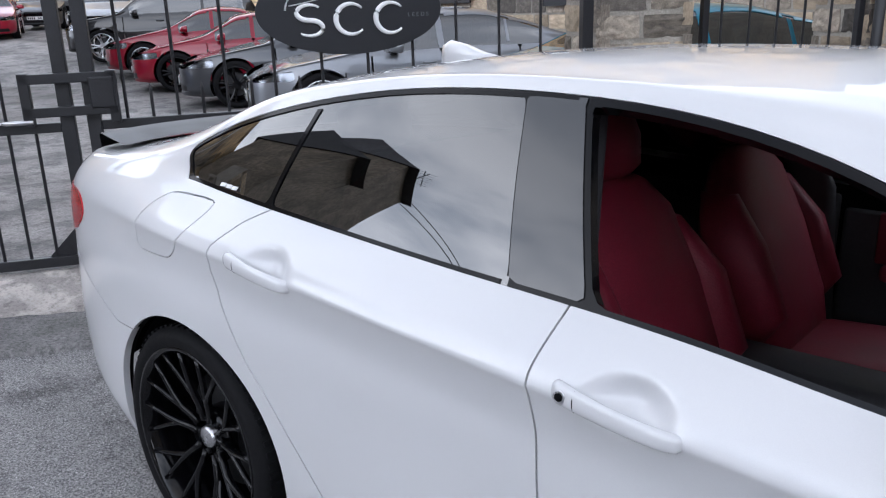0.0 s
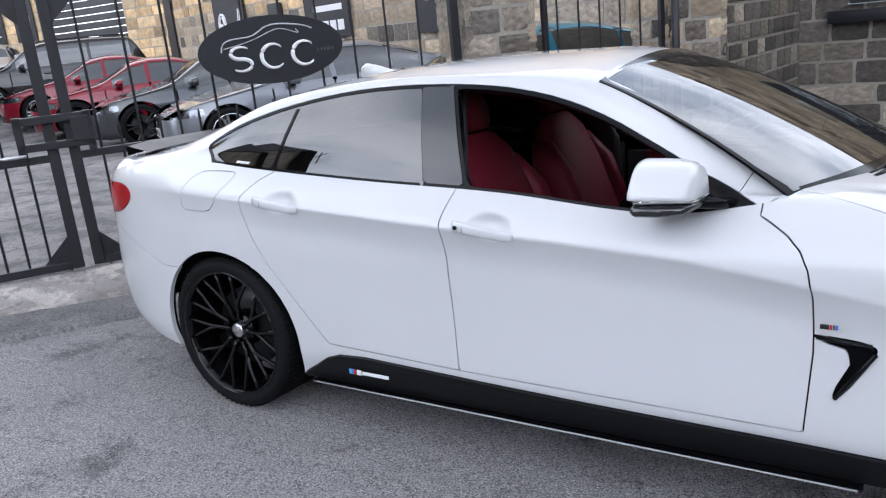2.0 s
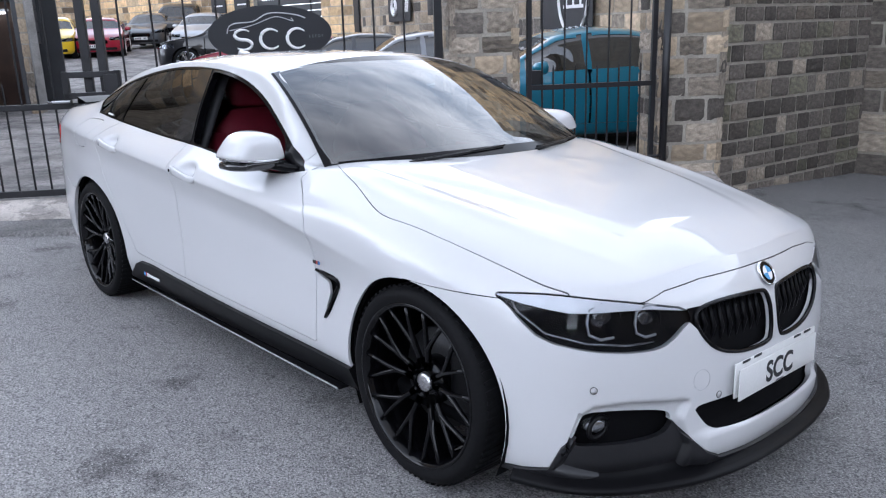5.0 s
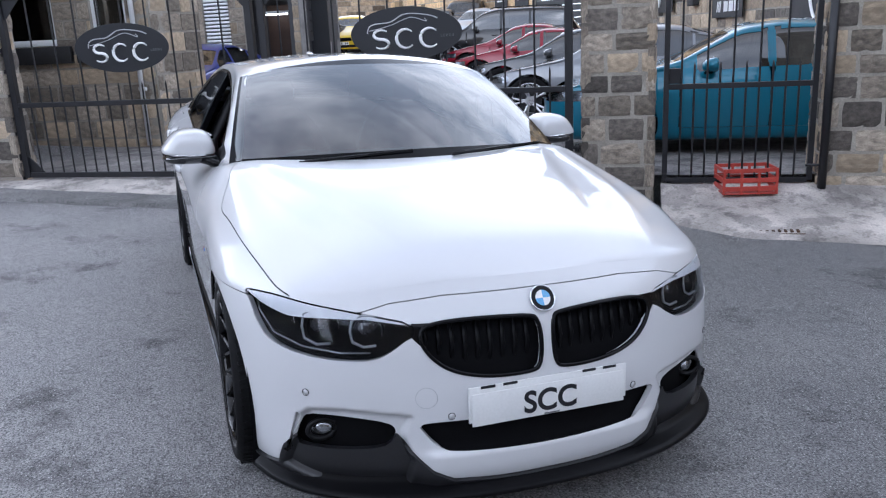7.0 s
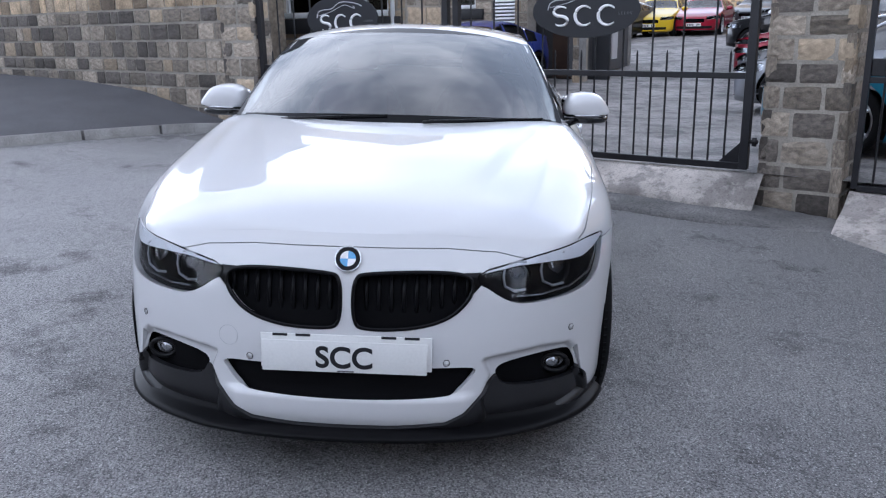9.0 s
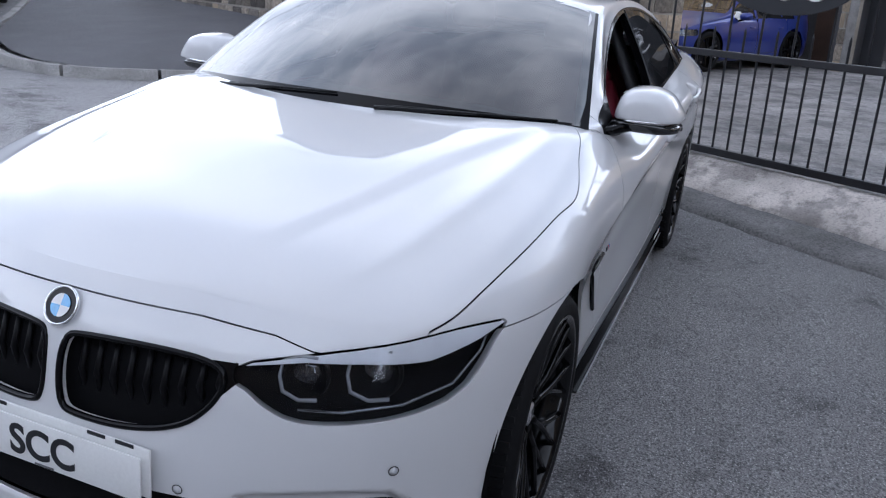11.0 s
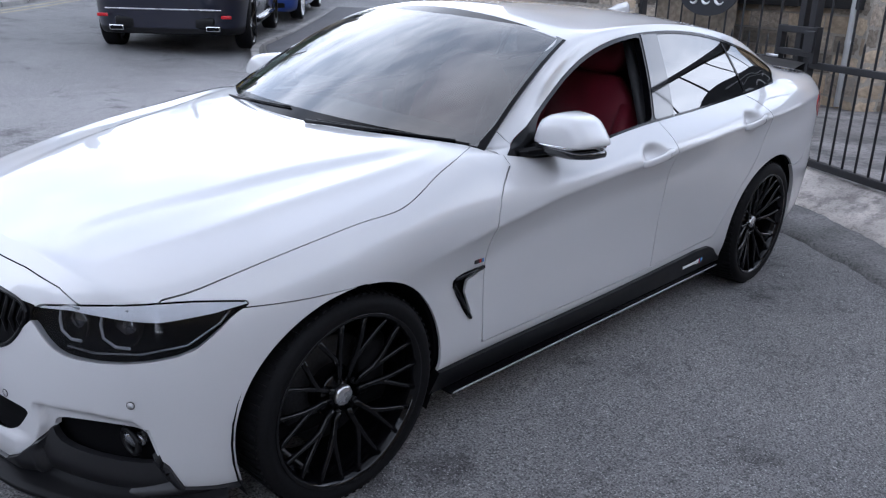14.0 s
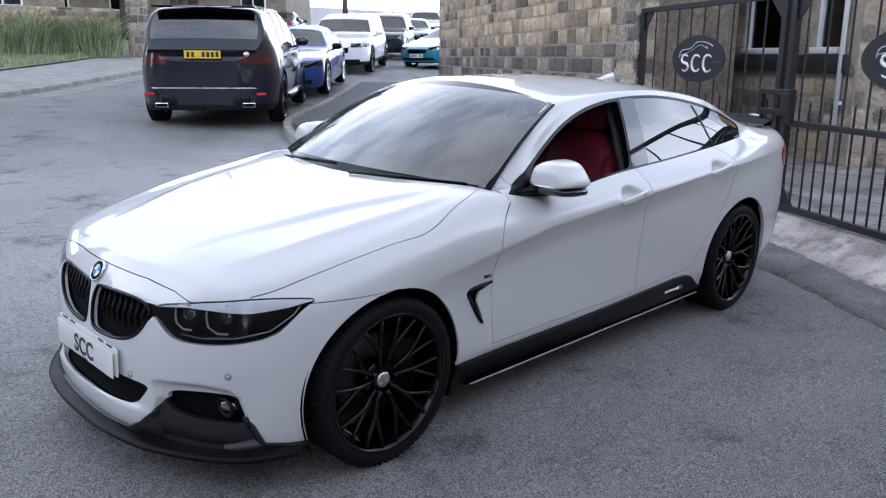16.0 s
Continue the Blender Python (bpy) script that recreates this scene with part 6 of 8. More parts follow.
def gate_leaf(t0, t1, label, top=2.02, mid=0.945, bottom=0.215):
    """One leaf from t0 to t1 along the gate line: frame, mid rail, long bars and dog bars."""
    g = thing("gate_leaf", label, "gate", gate_pose((t0 + t1) / 2), "driveway gates")
    w = t1 - t0
    for s2 in (-1, 1):
        part("stile", box(0.07, 0.06, top - bottom + 0.05, (s2 * (w / 2 - 0.035), 0, (top + bottom) / 2), 0.004), IRON, g, smooth=False)
    for z, h in ((top, 0.055), (mid, 0.05), (bottom, 0.055)):
        part("rail", box(w - 0.14, 0.05, h, (0, 0, z), 0.004), IRON, g, smooth=False)
    for s2 in (-1, 1):
        gusset(g, s2 * (w / 2 - 0.07), top - 0.028, -s2, -1, 0.20)
        gusset(g, s2 * (w / 2 - 0.07), bottom + 0.028, -s2, 1, 0.17)
    n = int((w - 0.14) / 0.128)
    for k in range(1, n):
        x = -w / 2 + 0.07 + (w - 0.14) * k / n
        if k % 2:
            bar(g, x, bottom, mid + 0.17, tip=True)
        else:
            bar(g, x, bottom, top)
    return g


leaf_r = gate_leaf(0.03, 2.96, "tall black steel gate leaf with round bars")
leaf_l = gate_leaf(3.02, 5.80, "tall black steel gate leaf beside the wall")
# hinges on the pillar, drop bolts and the lock frame in the middle
for z in (0.42, 1.86):
    part("hinge", cyl(0.016, 0.12, (-1.47, 0.0, z), "X", 10), IRON, leaf_r)
    part("hinge_pin", cyl(0.02, 0.07, (-1.50, 0.0, z), "Z", 10), IRON, leaf_r)
for lf, x in ((leaf_r, 1.36), (leaf_l, -1.30)):
    part("drop_bolt", cyl(0.008, 0.30, (x, -0.05, 0.20), "Z", 8), IRON, lf)
lock = thing("gate_lock_frame", "black steel lock frame on the gates", "gate lock", gate_pose(3.0, 0.05))
for z in (1.03, 1.20):
    part("lock_bar", box(0.46, 0.05, 0.05, (0.02, 0, z), 0.004), IRON, lock, smooth=False)
for x in (-0.19, 0.23):
    part("lock_upright", box(0.05, 0.05, 0.27, (x, 0, 1.095), 0.004), IRON, lock, smooth=False)
part("lock_case", box(0.12, 0.07, 0.16, (-0.14, 0.0, 1.12), 0.006), IRON, lock, smooth=False)
part("lock_lever", cyl(0.012, 0.18, (0.30, 0.02, 0.985), "X", 10), M["alu"], lock)


def oval_sign(t, z, label, side_=1):
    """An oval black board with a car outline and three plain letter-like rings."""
    s_ = thing("oval_sign", label, "sign", gate_pose(t, 0.045, z) @ Matrix.Rotation(math.pi, 4, "Z"), "oval gate signs")
    part("board", prism([(0.52 * math.cos(a), 0.235 * math.sin(a)) for a in np.linspace(0, 2 * math.pi, 49)[:-1]], 0.012, bevel=0.002), M["sign black"], s_, smooth=False)
    arch = [(-0.36, 0.005), (-0.345, 0.055), (-0.24, 0.09), (-0.12, 0.105), (-0.04, 0.15), (0.06, 0.165), (0.16, 0.155), (0.28, 0.125), (0.30, 0.115)]
    pts, _ = smooth_path([(x, -0.009, z2 + 0.005) for x, z2 in arch], 40)
    part("car_outline", tube([tuple(p) for p in pts], 0.0055, 6), M["sign silver"], s_)
    roof_ = [(-0.34, 0.03), (-0.10, 0.085), (0.02, 0.128), (0.10, 0.128), (0.20, 0.10), (0.18, 0.122)]
    pts, _ = smooth_path([(x, -0.009, z2 + 0.003) for x, z2 in roof_], 40)
    part("car_outline", tube([tuple(p) for p in pts], 0.0035, 6), M["sign silver"], s_)
    for k, cx in enumerate((-0.23, 0.0, 0.225)):
        r = 0.082
        if k == 0:
            arc_pts = [(cx + r * 0.85 * math.cos(a), -0.009, -0.045 + r * 0.5 + r * 0.5 * math.sin(a)) for a in np.linspace(radians(40), radians(262), 14)]
            arc_pts += [(cx + r * 0.85 * math.cos(a), -0.009, -0.045 - r * 0.5 + r * 0.5 * math.sin(a)) for a in np.linspace(radians(82), radians(-140), 14)]
        else:
            arc_pts = [(cx + r * 1.05 * math.cos(a), -0.009, -0.045 + r * math.sin(a)) for a in np.linspace(radians(45), radians(315), 24)]
        n = len(arc_pts)
        part("ring_mark", tube(arc_pts, [0.006 + 0.010 * math.sin(math.pi * j / (n - 1)) for j in range(n)], 6, flat=1.0), M["sign white"], s_)
    lettering("L E E D S", 0.032, 0.385, -0.0075, -0.042, s_, M["sign grey"])
    return s_


oval_sign(1.52, 1.485, "oval black sign with white car outline")
oval_sign(4.42, 1.478, "oval black sign with white car outline")

# side gate between the pillars
sg_ = thing("side_gate", "narrow black steel gate between stone pillars", "gate", gate_pose(-1.37, -0.02))
for x in (-0.60, 0.60):
    part("stile", box(0.045, 0.045, 1.90, (x, 0, 1.06), 0.003), IRON, sg_, smooth=False)
for z in (2.0, 0.93, 0.115):
    part("rail", box(1.16, 0.04, 0.045, (0, 0, z), 0.003), IRON, sg_, smooth=False)
for k in range(1, 11):
    x = -0.58 + 1.16 * k / 11
    bar(sg_, x, 0.115, 2.0 if k % 2 == 0 else 1.10, tip=bool(k % 2))
part("latch", box(0.10, 0.05, 0.13, (0.53, -0.03, 1.02), 0.006), IRON, sg_, smooth=False)
pz = thing("gate_post", "tall black round steel post by the side gate", "gate post", gate_pose(-2.06, 0.06))
part("post", cyl(0.035, 2.2, (0, 0, 0.95), n=16), IRON, pz)
for z in (0.25, 1.80):
    part("post_band", cyl(0.012, 0.16, (0.06, 0, z), "X", 8), IRON, pz)
for t in (5.86,):
    pz = thing("gate_post", "black square steel gate post", "gate post", gate_pose(t, -0.01))
    part("post", box(0.09, 0.09, 2.15, (0, 0, 1.02), 0.004), IRON, pz, smooth=False)

# crate and drain on the slab
crate = thing("plastic_crate", "red plastic crate with slatted sides", "crate", gate_pose(-1.44, 0.10, 0.035, 8))
cw, cd, ch = 0.44, 0.30, 0.22
part("base", box(cw, cd, 0.012, (0, 0, 0.006), 0.003), M["red plastic"], crate, smooth=False)
for z in (0.05, 0.12, 0.205):
    for s2 in (-1, 1):
        part("slat", box(cw, 0.010, 0.04 if z < 0.2 else 0.03, (0, s2 * cd / 2, z), 0.002), M["red plastic"], crate, smooth=False)
        part("slat", box(0.010, cd, 0.04 if z < 0.2 else 0.03, (s2 * cw / 2, 0, z), 0.002), M["red plastic"], crate, smooth=False)
for sx in (-1, -0.33, 0.33, 1):
    for s2 in (-1, 1):
        part("rib", box(0.022, 0.018, ch, (sx * cw / 2 * 0.98, s2 * cd / 2, ch / 2), 0.002), M["red plastic"], crate, smooth=False)
drain = thing("drain_grate", "rusty iron drain grate in the slab", "drain", gate_pose(-1.55, 0.78, -0.135))
part("frame", box(0.46, 0.34, 0.02, (0, 0, -0.004), 0.003), M["rust"], drain, smooth=False)
for k in range(9):
    part("grate_bar", box(0.022, 0.28, 0.02, (-0.18 + 0.045 * k, 0, 0.012), 0.003), M["rust"], drain, smooth=False)

# notice board on the end wall
nb = thing("notice_board", "black notice board with white lettering on the stone wall", "sign", turned(0.95, 7.735, 1.30, 0))
part("board", box(2.1, 0.02, 1.5, (0.0, 0, 0.75), 0.004), M["sign black"], nb, smooth=False)
part("edge", box(2.14, 0.014, 0.02, (0.0, 0.002, 0.0), 0.002), M["sign silver"], nb, smooth=False)


lettering("warranty options", 0.105, -0.80, -0.0125, 0.86, nb, M["sign white"], 0, "LEFT")
lettering("Please call in to view our", 0.105, -0.93, -0.0125, 0.66, nb, M["sign white"], 0, "LEFT")
lettering("or have a look at our website", 0.105, -0.90, -0.0125, 0.53, nb, M["sign white"], 0, "LEFT")
part("rule", box(1.9, 0.003, 0.006, (0.03, -0.012, 0.36), 0.0005), M["sign white"], nb, smooth=False)
part("web_bar", box(1.72, 0.003, 0.042, (-0.06, -0.012, 0.25), 0.0005), M["sign white"], nb, smooth=False)
for x, w in ((-0.52, 0.36), (-0.08, 0.42), (0.42, 0.42)):
    part("number_bar", box(w, 0.003, 0.032, (x, -0.012, 0.14), 0.0005), M["sign white"], nb, smooth=False)
ledge = thing("stone_ledge", "black painted stone ledge under the board", "ledge", turned(1.15, 7.72, 1.16, 0))
part("ledge", box(2.95, 0.12, 0.14, (0, 0, 0), 0.008), M["sign black"], ledge)


# ---------------------------------------------------------------- other parked cars
def paint(name, color, metal=0.3):
    return material(name, color, 0.32, metal, 0.06, 1.5, 600, coat=1.0, spec=0.2, rough_vary=0.03)


PROFILES = {
    "saloon": ((0, .40), (.02, .47), (.10, .56), (.27, .66), (.31, .70), (.43, .945), (.54, 1.0), (.66, .985), (.78, .87), (.87, .755), (.97, .72), (1, .62)),
    "coupe": ((0, .42), (.02, .49), (.10, .575), (.28, .69), (.32, .73), (.45, .96), (.54, 1.0), (.64, .98), (.80, .84), (.92, .755), (.98, .72), (1, .62)),
    "suv": ((0, .42), (.02, .52), (.08, .585), (.24, .645), (.28, .68), (.385, .93), (.47, .995), (.72, 1.0), (.90, .975), (.925, .93), (.965, .70), (.985, .62), (1, .50)),
}
WHEEL_MESHES = {}


def mesh_of(name, bm, mat, sharp=None):
    me = bpy.data.meshes.new(name)
    bm.to_mesh(me)
    bm.free()
    me.materials.append(mat)
    me.polygons.foreach_set("use_smooth", [True] * len(me.polygons))
    if sharp:
        me.set_sharp_from_angle(angle=radians(sharp))
    return me


def road_wheel(parent, x, y, r, rim_mat):
    """A wheel with tyre, rim and five split spokes, its face towards the car's outside."""
    key = (round(r, 3), rim_mat.name)
    if key not in WHEEL_MESHES:
        t = lathe([(r * .74, -.10), (r * .80, -.115), (r * .93, -.115), (r * .985, -.095), (r, -.05), (r, .05), (r * .985, .095), (r * .93, .115), (r * .80, .115), (r * .74, .10)], 48)
        rim = lathe([(r * .74, .095), (r * .765, .112), (r * .75, .114), (r * .70, .09), (r * .68, -.08)], 48)
        for k in range(5):
            for s in (-1, 1):
                pts = []
                for f, w, yy in ((.12, .10, .07), (.40, .13, .085), (.72, .17, .10)):
                    a = 2 * math.pi * k / 5 + s * w * (1 if f > .3 else 2.2)
                    pts.append((f * r * math.cos(a), yy, f * r * math.sin(a)))
                tube(pts, [r * .05, r * .045, r * .05], 6, rim)
        cyl(r * .2, .03, (0, .075, 0), "Y", 20, bm=rim)
        disc = lathe([(0, -.01), (r * .5, -.01), (r * .5, -.03), (0, -.03)], 32)
        WHEEL_MESHES[key] = (mesh_of("tyre", t, M["rubber"]), mesh_of("rim", rim, rim_mat, 50), mesh_of("brake_disc", disc, M["disc"], 40))
    w = new("wheel")
    w.parent = parent
    w.matrix_local = pose(x, y, r, 0, 0, 0 if y > 0 else 180)
    for me in WHEEL_MESHES[key]:
        o = new(me.name, me)
        o.parent = w


def street_car(label, paint_mat, m, L=4.6, wide=1.84, H=1.43, style="saloon", rims=None, plate_mat=None, group="", nose_black=False, fine=True, rails=False, belt_up=0.0, tail_extras=False):
    """A parked car: x forward, its middle over the origin."""
    rims = rims or M["alu"]
    car_ = thing("parked_car", label, "car", m, group)
    nu, nv = (110, 44) if fine else (64, 30)
    s = np.linspace(0, 1, nu)
    u = (1 - np.cos(math.pi * s)) / 2 * 0.85 + s * 0.15
    px, pz_ = zip(*PROFILES[style])
    dense = np.linspace(0, 1, 400)
    raw = np.interp(dense, px, pz_)
    pad = np.pad(raw, 8, mode="edge")
    top = np.interp(u, dense, np.convolve(pad, np.ones(17) / 17, "valid")) * H
    tall = style == "suv"
    bz = ((.60 if tall else .605) + belt_up) * H
    belt_line = np.interp(u, [0, .25, .6, .92, 1], [.50 * H, bz, bz + .015, bz + .05, bz + .02])
    belt_ = np.minimum(belt_line, top - 0.012)
    w = wide / 2 * np.maximum(1 - np.abs(2 * u - 1) ** (9 if tall else 8), 0) ** (1 / 3.6)
    low = (.24 if tall else .17) + .05 * np.abs(2 * u - 1) ** 6
    g = np.clip((top - belt_) / (H - bz), 0, 1)
    wb = w * .945
    ye = wb - (wb - np.minimum(wide / 2 * (.70 if tall else .64), wb * .93)) * g
    ze = belt_ + (top - belt_) * (.90 if tall else .87)
    hip = belt_ - .16 * H / 1.43
    ys = np.stack([w * .86, w * .965, w, w * .985, wb, (wb + ye) / 2 + .012 * g, ye, ye * .55, 0 * w], 1)
    zs = np.stack([low, low + .07, np.maximum(hip - .18, low + .12), np.maximum(hip, low + .2), belt_, (belt_ + ze) / 2 + .004, ze, ze + (top - ze) * .8, top], 1)
    ys = np.concatenate([ys, -ys[:, 7:6:-1]], 1)
    zs = np.concatenate([zs, zs[:, 7:6:-1]], 1)
    kn = np.linspace(0, 8, nv)
    lin = np.stack([np.interp(kn, range(10), np.eye(10)[i]) for i in range(10)], 1)
    mm = .75 * spline_matrix(range(10), kn) + .25 * lin
    p = np.stack([np.repeat((L / 2 - u * L)[:, None], nv, 1), np.maximum(ys @ mm.T, 0), zs @ mm.T], 2)
    sk = grid_skin(p, np.repeat(kn[None], nu, 0))
    a = sk.arr()
    if (a[:, 3:6] * (a[:, :3] - np.array([0, 0, .6]))).sum(1).mean() < 0:
        for v in sk.v:
            v[3:6] *= -1
        sk.f = [f[::-1] for f in sk.f]
    U = lambda q: (L / 2 - q[:, X]) / L
    r = .36 if not tall else .385
    ax_f, ax_r = L / 2 - L * .185, L / 2 - L * (.79 if not tall else .80)
    for hx in (ax_f, ax_r):
        ring = lambda q, hx=hx: np.where(q[:, Y] > wide * .30, np.hypot(q[:, X] - hx, q[:, Z] - r) - (r + .045), 1)
        sk.cut(ring)
        sk.take(ring)
        for sg in (1, -1):
            road_wheel(car_, hx, sg * (wide / 2 - .125), r, rims)
    ws0, ws1 = (.30, .425) if not tall else (.275, .375)
    rw0, rw1 = {"saloon": (.70, .85), "coupe": (.68, .88), "suv": (.918, .962)}[style]
    wind = lambda q: np.maximum.reduce([6.12 - q[:, S], ws0 + .006 - U(q), U(q) - ws1])
    back = lambda q: np.maximum.reduce([6.12 - q[:, S], rw0 - U(q), U(q) - rw1])
    c_end = {"saloon": .80, "coupe": .80, "suv": .90}[style]
    pane_fn = lambda q, lo, hi: np.maximum.reduce([4.30 - q[:, S], q[:, S] - 5.86, lo - U(q), U(q) - hi])
    panes = []
    for lo, hi in ((ws0 + .055, .505), (.522, .70 if style != "suv" else .685), (.708 if style != "suv" else .70, c_end)):
        fn = lambda q, lo=lo, hi=hi: pane_fn(q, lo, hi)
        sk.cut(fn)
        panes.append(sk.take(fn))
    glass_mat = M["tint glass"]
    screen_ = sk.panel(wind, 0)
    rear_ = sk.panel(back, 0)
    skin_mesh("windscreen", screen_.push(-.004), M["car glass"], car_, BOTH, 0)
    skin_mesh("rear_window", rear_.push(-.004), glass_mat, car_, BOTH, 0)
    for pn in panes:
        for sd in (LEFT, RIGHT):
            skin_mesh("side_window", pn.push(-.006), glass_mat, car_, sd, 0)
    # lamps, grille and lower intake
    zl = .475 * H if not tall else .485 * H
    lamp_fn = lambda q: np.maximum.reduce([np.abs(q[:, Z] - zl - .10 * (U(q) - .05)) - .055, wide * .23 - q[:, Y], U(q) - .115])
    tail_z = .60 * H if not tall else .565 * H
    tail_fn = lambda q: np.maximum.reduce([np.abs(q[:, Z] - tail_z) - .065, wide * .24 - q[:, Y], .935 - U(q)])
    head, tail_ = sk.panel(lamp_fn, 0), sk.panel(tail_fn, 0)
    grl = sk.panel(lambda q: np.maximum.reduce([np.abs(q[:, Z] - .40 * H) - .075, q[:, Y] - wide * .20, U(q) - .05]), 0)
    low_in = sk.panel(lambda q: np.maximum.reduce([np.abs(q[:, Z] - .225 * H) - .05, q[:, Y] - wide * .36, U(q) - .06]), 0)
    skin_mesh("grille", grl.push(-.01), M["black"], car_, BOTH, .03, "black radiator grille")
    skin_mesh("lower_intake", low_in.push(-.01), M["satin"], car_, BOTH, .03, "black lower air intake")
    for sd in (LEFT, RIGHT):
        hb = skin_mesh("headlamp", head.push(-.002), M["lamp glass"], car_, sd, .03, "clear headlamp with dark housing")
        skin_mesh("lamp_housing", head.push(-.03), M["lamp silver"], hb, sd, 0)
        skin_mesh("tail_lamp", tail_.push(.003), M["dark tail"], car_, sd, .01, "dark red tail lamp")
    # doors
    if fine:
        d0, d1 = lambda q: np.maximum.reduce([ws0 + .02 - U(q), U(q) - .512, .30 * H / 1.43 + .02 - q[:, Z], q[:, S] - 4.2]), lambda q: np.maximum.reduce([.5125 - U(q), U(q) - .735 + .12 * np.clip(.62 - q[:, Z], 0, 1), .30 * H / 1.43 + .02 - q[:, Z], q[:, S] - 4.2])
        for fn, ux in ((d0, .49), (d1, .70)):
            dr = sk.panel(fn, .0025)
            for sg, sd in ((1, LEFT), (-1, RIGHT)):
                d = skin_mesh("door", dr, paint_mat, car_, sd, .01)
                hx = L / 2 - ux * L
                part("door_handle", egg([((hx + dx, sg * (wide / 2 * .965 + dy), bz - .09), (0, .010, 0), (0, 0, .014)) for dx, dy in ((-.02, .0), (0, .02), (.13, .02), (.16, 0))], 10), paint_mat, d)
    sk2 = sk.panel(lambda q: q[:, Z] - (.36 if tall else .24), 0)
    skin_mesh("body", sk, paint_mat, car_, BOTH, .015)
    skin_mesh("lower_trim", sk2, M["satin"] if tall else paint_mat, car_, BOTH, .02)
    part("underbody", box(L * .88, wide * .74, .08, (0, 0, low[nu // 2] + .05), .02), M["dark"], car_)
    part("cabin_floor", box(L * .50, wide * .82, .06, (-L * .06, 0, bz - .20), .02), M["interior"], car_)
    for sx in (.03, -.19):
        for sg in (1, -1):
            c = Vector((L * sx - .05, sg * wide * .19, bz - .2))
            part("seat_back", egg([(c, (.07, 0, 0), (0, .23, 0)), (c + Vector((-.03, 0, .2)), (.07, 0, 0), (0, .23, 0)), (c + Vector((-.08, 0, .38)), (.05, 0, 0), (0, .17, 0)), (c + Vector((-.09, 0, .42)), (.04, 0, 0), (0, .10, 0)), (c + Vector((-.10, 0, .56)), (.03, 0, 0), (0, .09, 0))], 12), M["interior"], car_)
    mx = L / 2 - L * (ws0 + .085)
    for sg in (1, -1):
        mi = part("door_mirror", egg([((mx + .10, sg * (wide / 2 + .06), bz + .10), (0, .05, 0), (0, 0, .03)), ((mx + .06, sg * (wide / 2 + .06), bz + .11), (0, .10, 0), (0, 0, .06)), ((mx - .03, sg * (wide / 2 + .07), bz + .115), (0, .115, 0), (0, 0, .075)), ((mx - .05, sg * (wide / 2 + .07), bz + .115), (0, .105, 0), (0, 0, .065))], 14), M["black"] if nose_black else paint_mat, car_)
        part("mirror_stem", egg([((mx + .03, sg * (wide / 2 - .08), bz + .02), (.05, 0, 0), (0, 0, .02)), ((mx + .02, sg * (wide / 2 + .04), bz + .06), (.03, 0, 0), (0, 0, .02))], 8), M["black"], mi)
    for front_, mat_ in ((1, M["plate"]), (-1, M["plate yellow"])):
        # plates sit just proud of the bumper or boot
        zc = .30 * H if front_ > 0 else (.60 if tall else .50) * H
        pl = part("number_plate", box(.012, .52, .112, (0, 0, 0), .003), mat_, car_, "number plate with dark marks", smooth=False)
        pl.matrix_local = Matrix.Translation((front_ * (L / 2 + (.012 if front_ > 0 else -.012 if tall else .012)), 0, zc))
        for k in range(7):
            if k != 4:
                part("character_bar", box(.003, .04, .072, (front_ * .007, -.21 + .065 * k + (.02 if k > 4 else 0), 0), .0005), M["sign black"], pl, smooth=False)
    if rails:
        for sg in (1, -1):
            part("roof_rail", tube([(L / 2 - L * f, sg * wide * .335, H - z_) for f, z_ in ((.44, .03), (.47, -.01), (.70, -.015), (.86, -.005), (.89, .04))], .014, 8), M["satin"], car_)
    if tail_extras:
        sp_ = box(.26, wide * .70, .035, (-L / 2 + L * .075, 0, H * .972), .015)
        part("roof_spoiler", sp_, M["black"], car_, "gloss black roof spoiler")
        part("high_brake_lamp", box(.01, wide * .40, .014, (-L / 2 + L * .075 - .132, 0, H * .970), .002), M["alu"], car_)
        part("tailgate_strip", box(.03, wide * .74, .05, (-L / 2 + .030, 0, .625 * H), .008), M["black"], car_, "gloss black tailgate strip")
        part("bumper_strip", box(.03, wide * .72, .018, (-L / 2 + .010, 0, .335 * H), .005), M["alu"], car_, "silver bumper strip")
        part("diffuser", box(.10, wide * .62, .16, (-L / 2 + .06, 0, .235 * H), .03), M["satin"], car_)
        for sg in (1, -1):
            ex = part("exhaust_finisher", box(.14, .19, .075, (-L / 2 + .06, sg * wide * .30, .20 * H), .018), M["chrome"], car_, "chrome exhaust finisher")
            part("exhaust_mouth", box(.02, .16, .045, (-L / 2 - .008, sg * wide * .30, .20 * H), .008), M["dark"], ex)
            part("rear_reflector", box(.02, .14, .045, (-L / 2 + .045, sg * wide * .385, .285 * H), .008), M["tail"], car_, "red rear reflector")
            part("side_step", tube([(ax_f - .5, sg * wide * .47, .36), (ax_f - .6, sg * wide * .495, .36), (ax_r + .6, sg * wide * .495, .36), (ax_r + .5, sg * wide * .47, .36)], .04, 8), M["black"], car_)
        part("tail_badge", cyl(.045, .01, (-L / 2 + .012, -wide * .30, .60 * H), "X", 20), M["alu"], car_)
    return car_


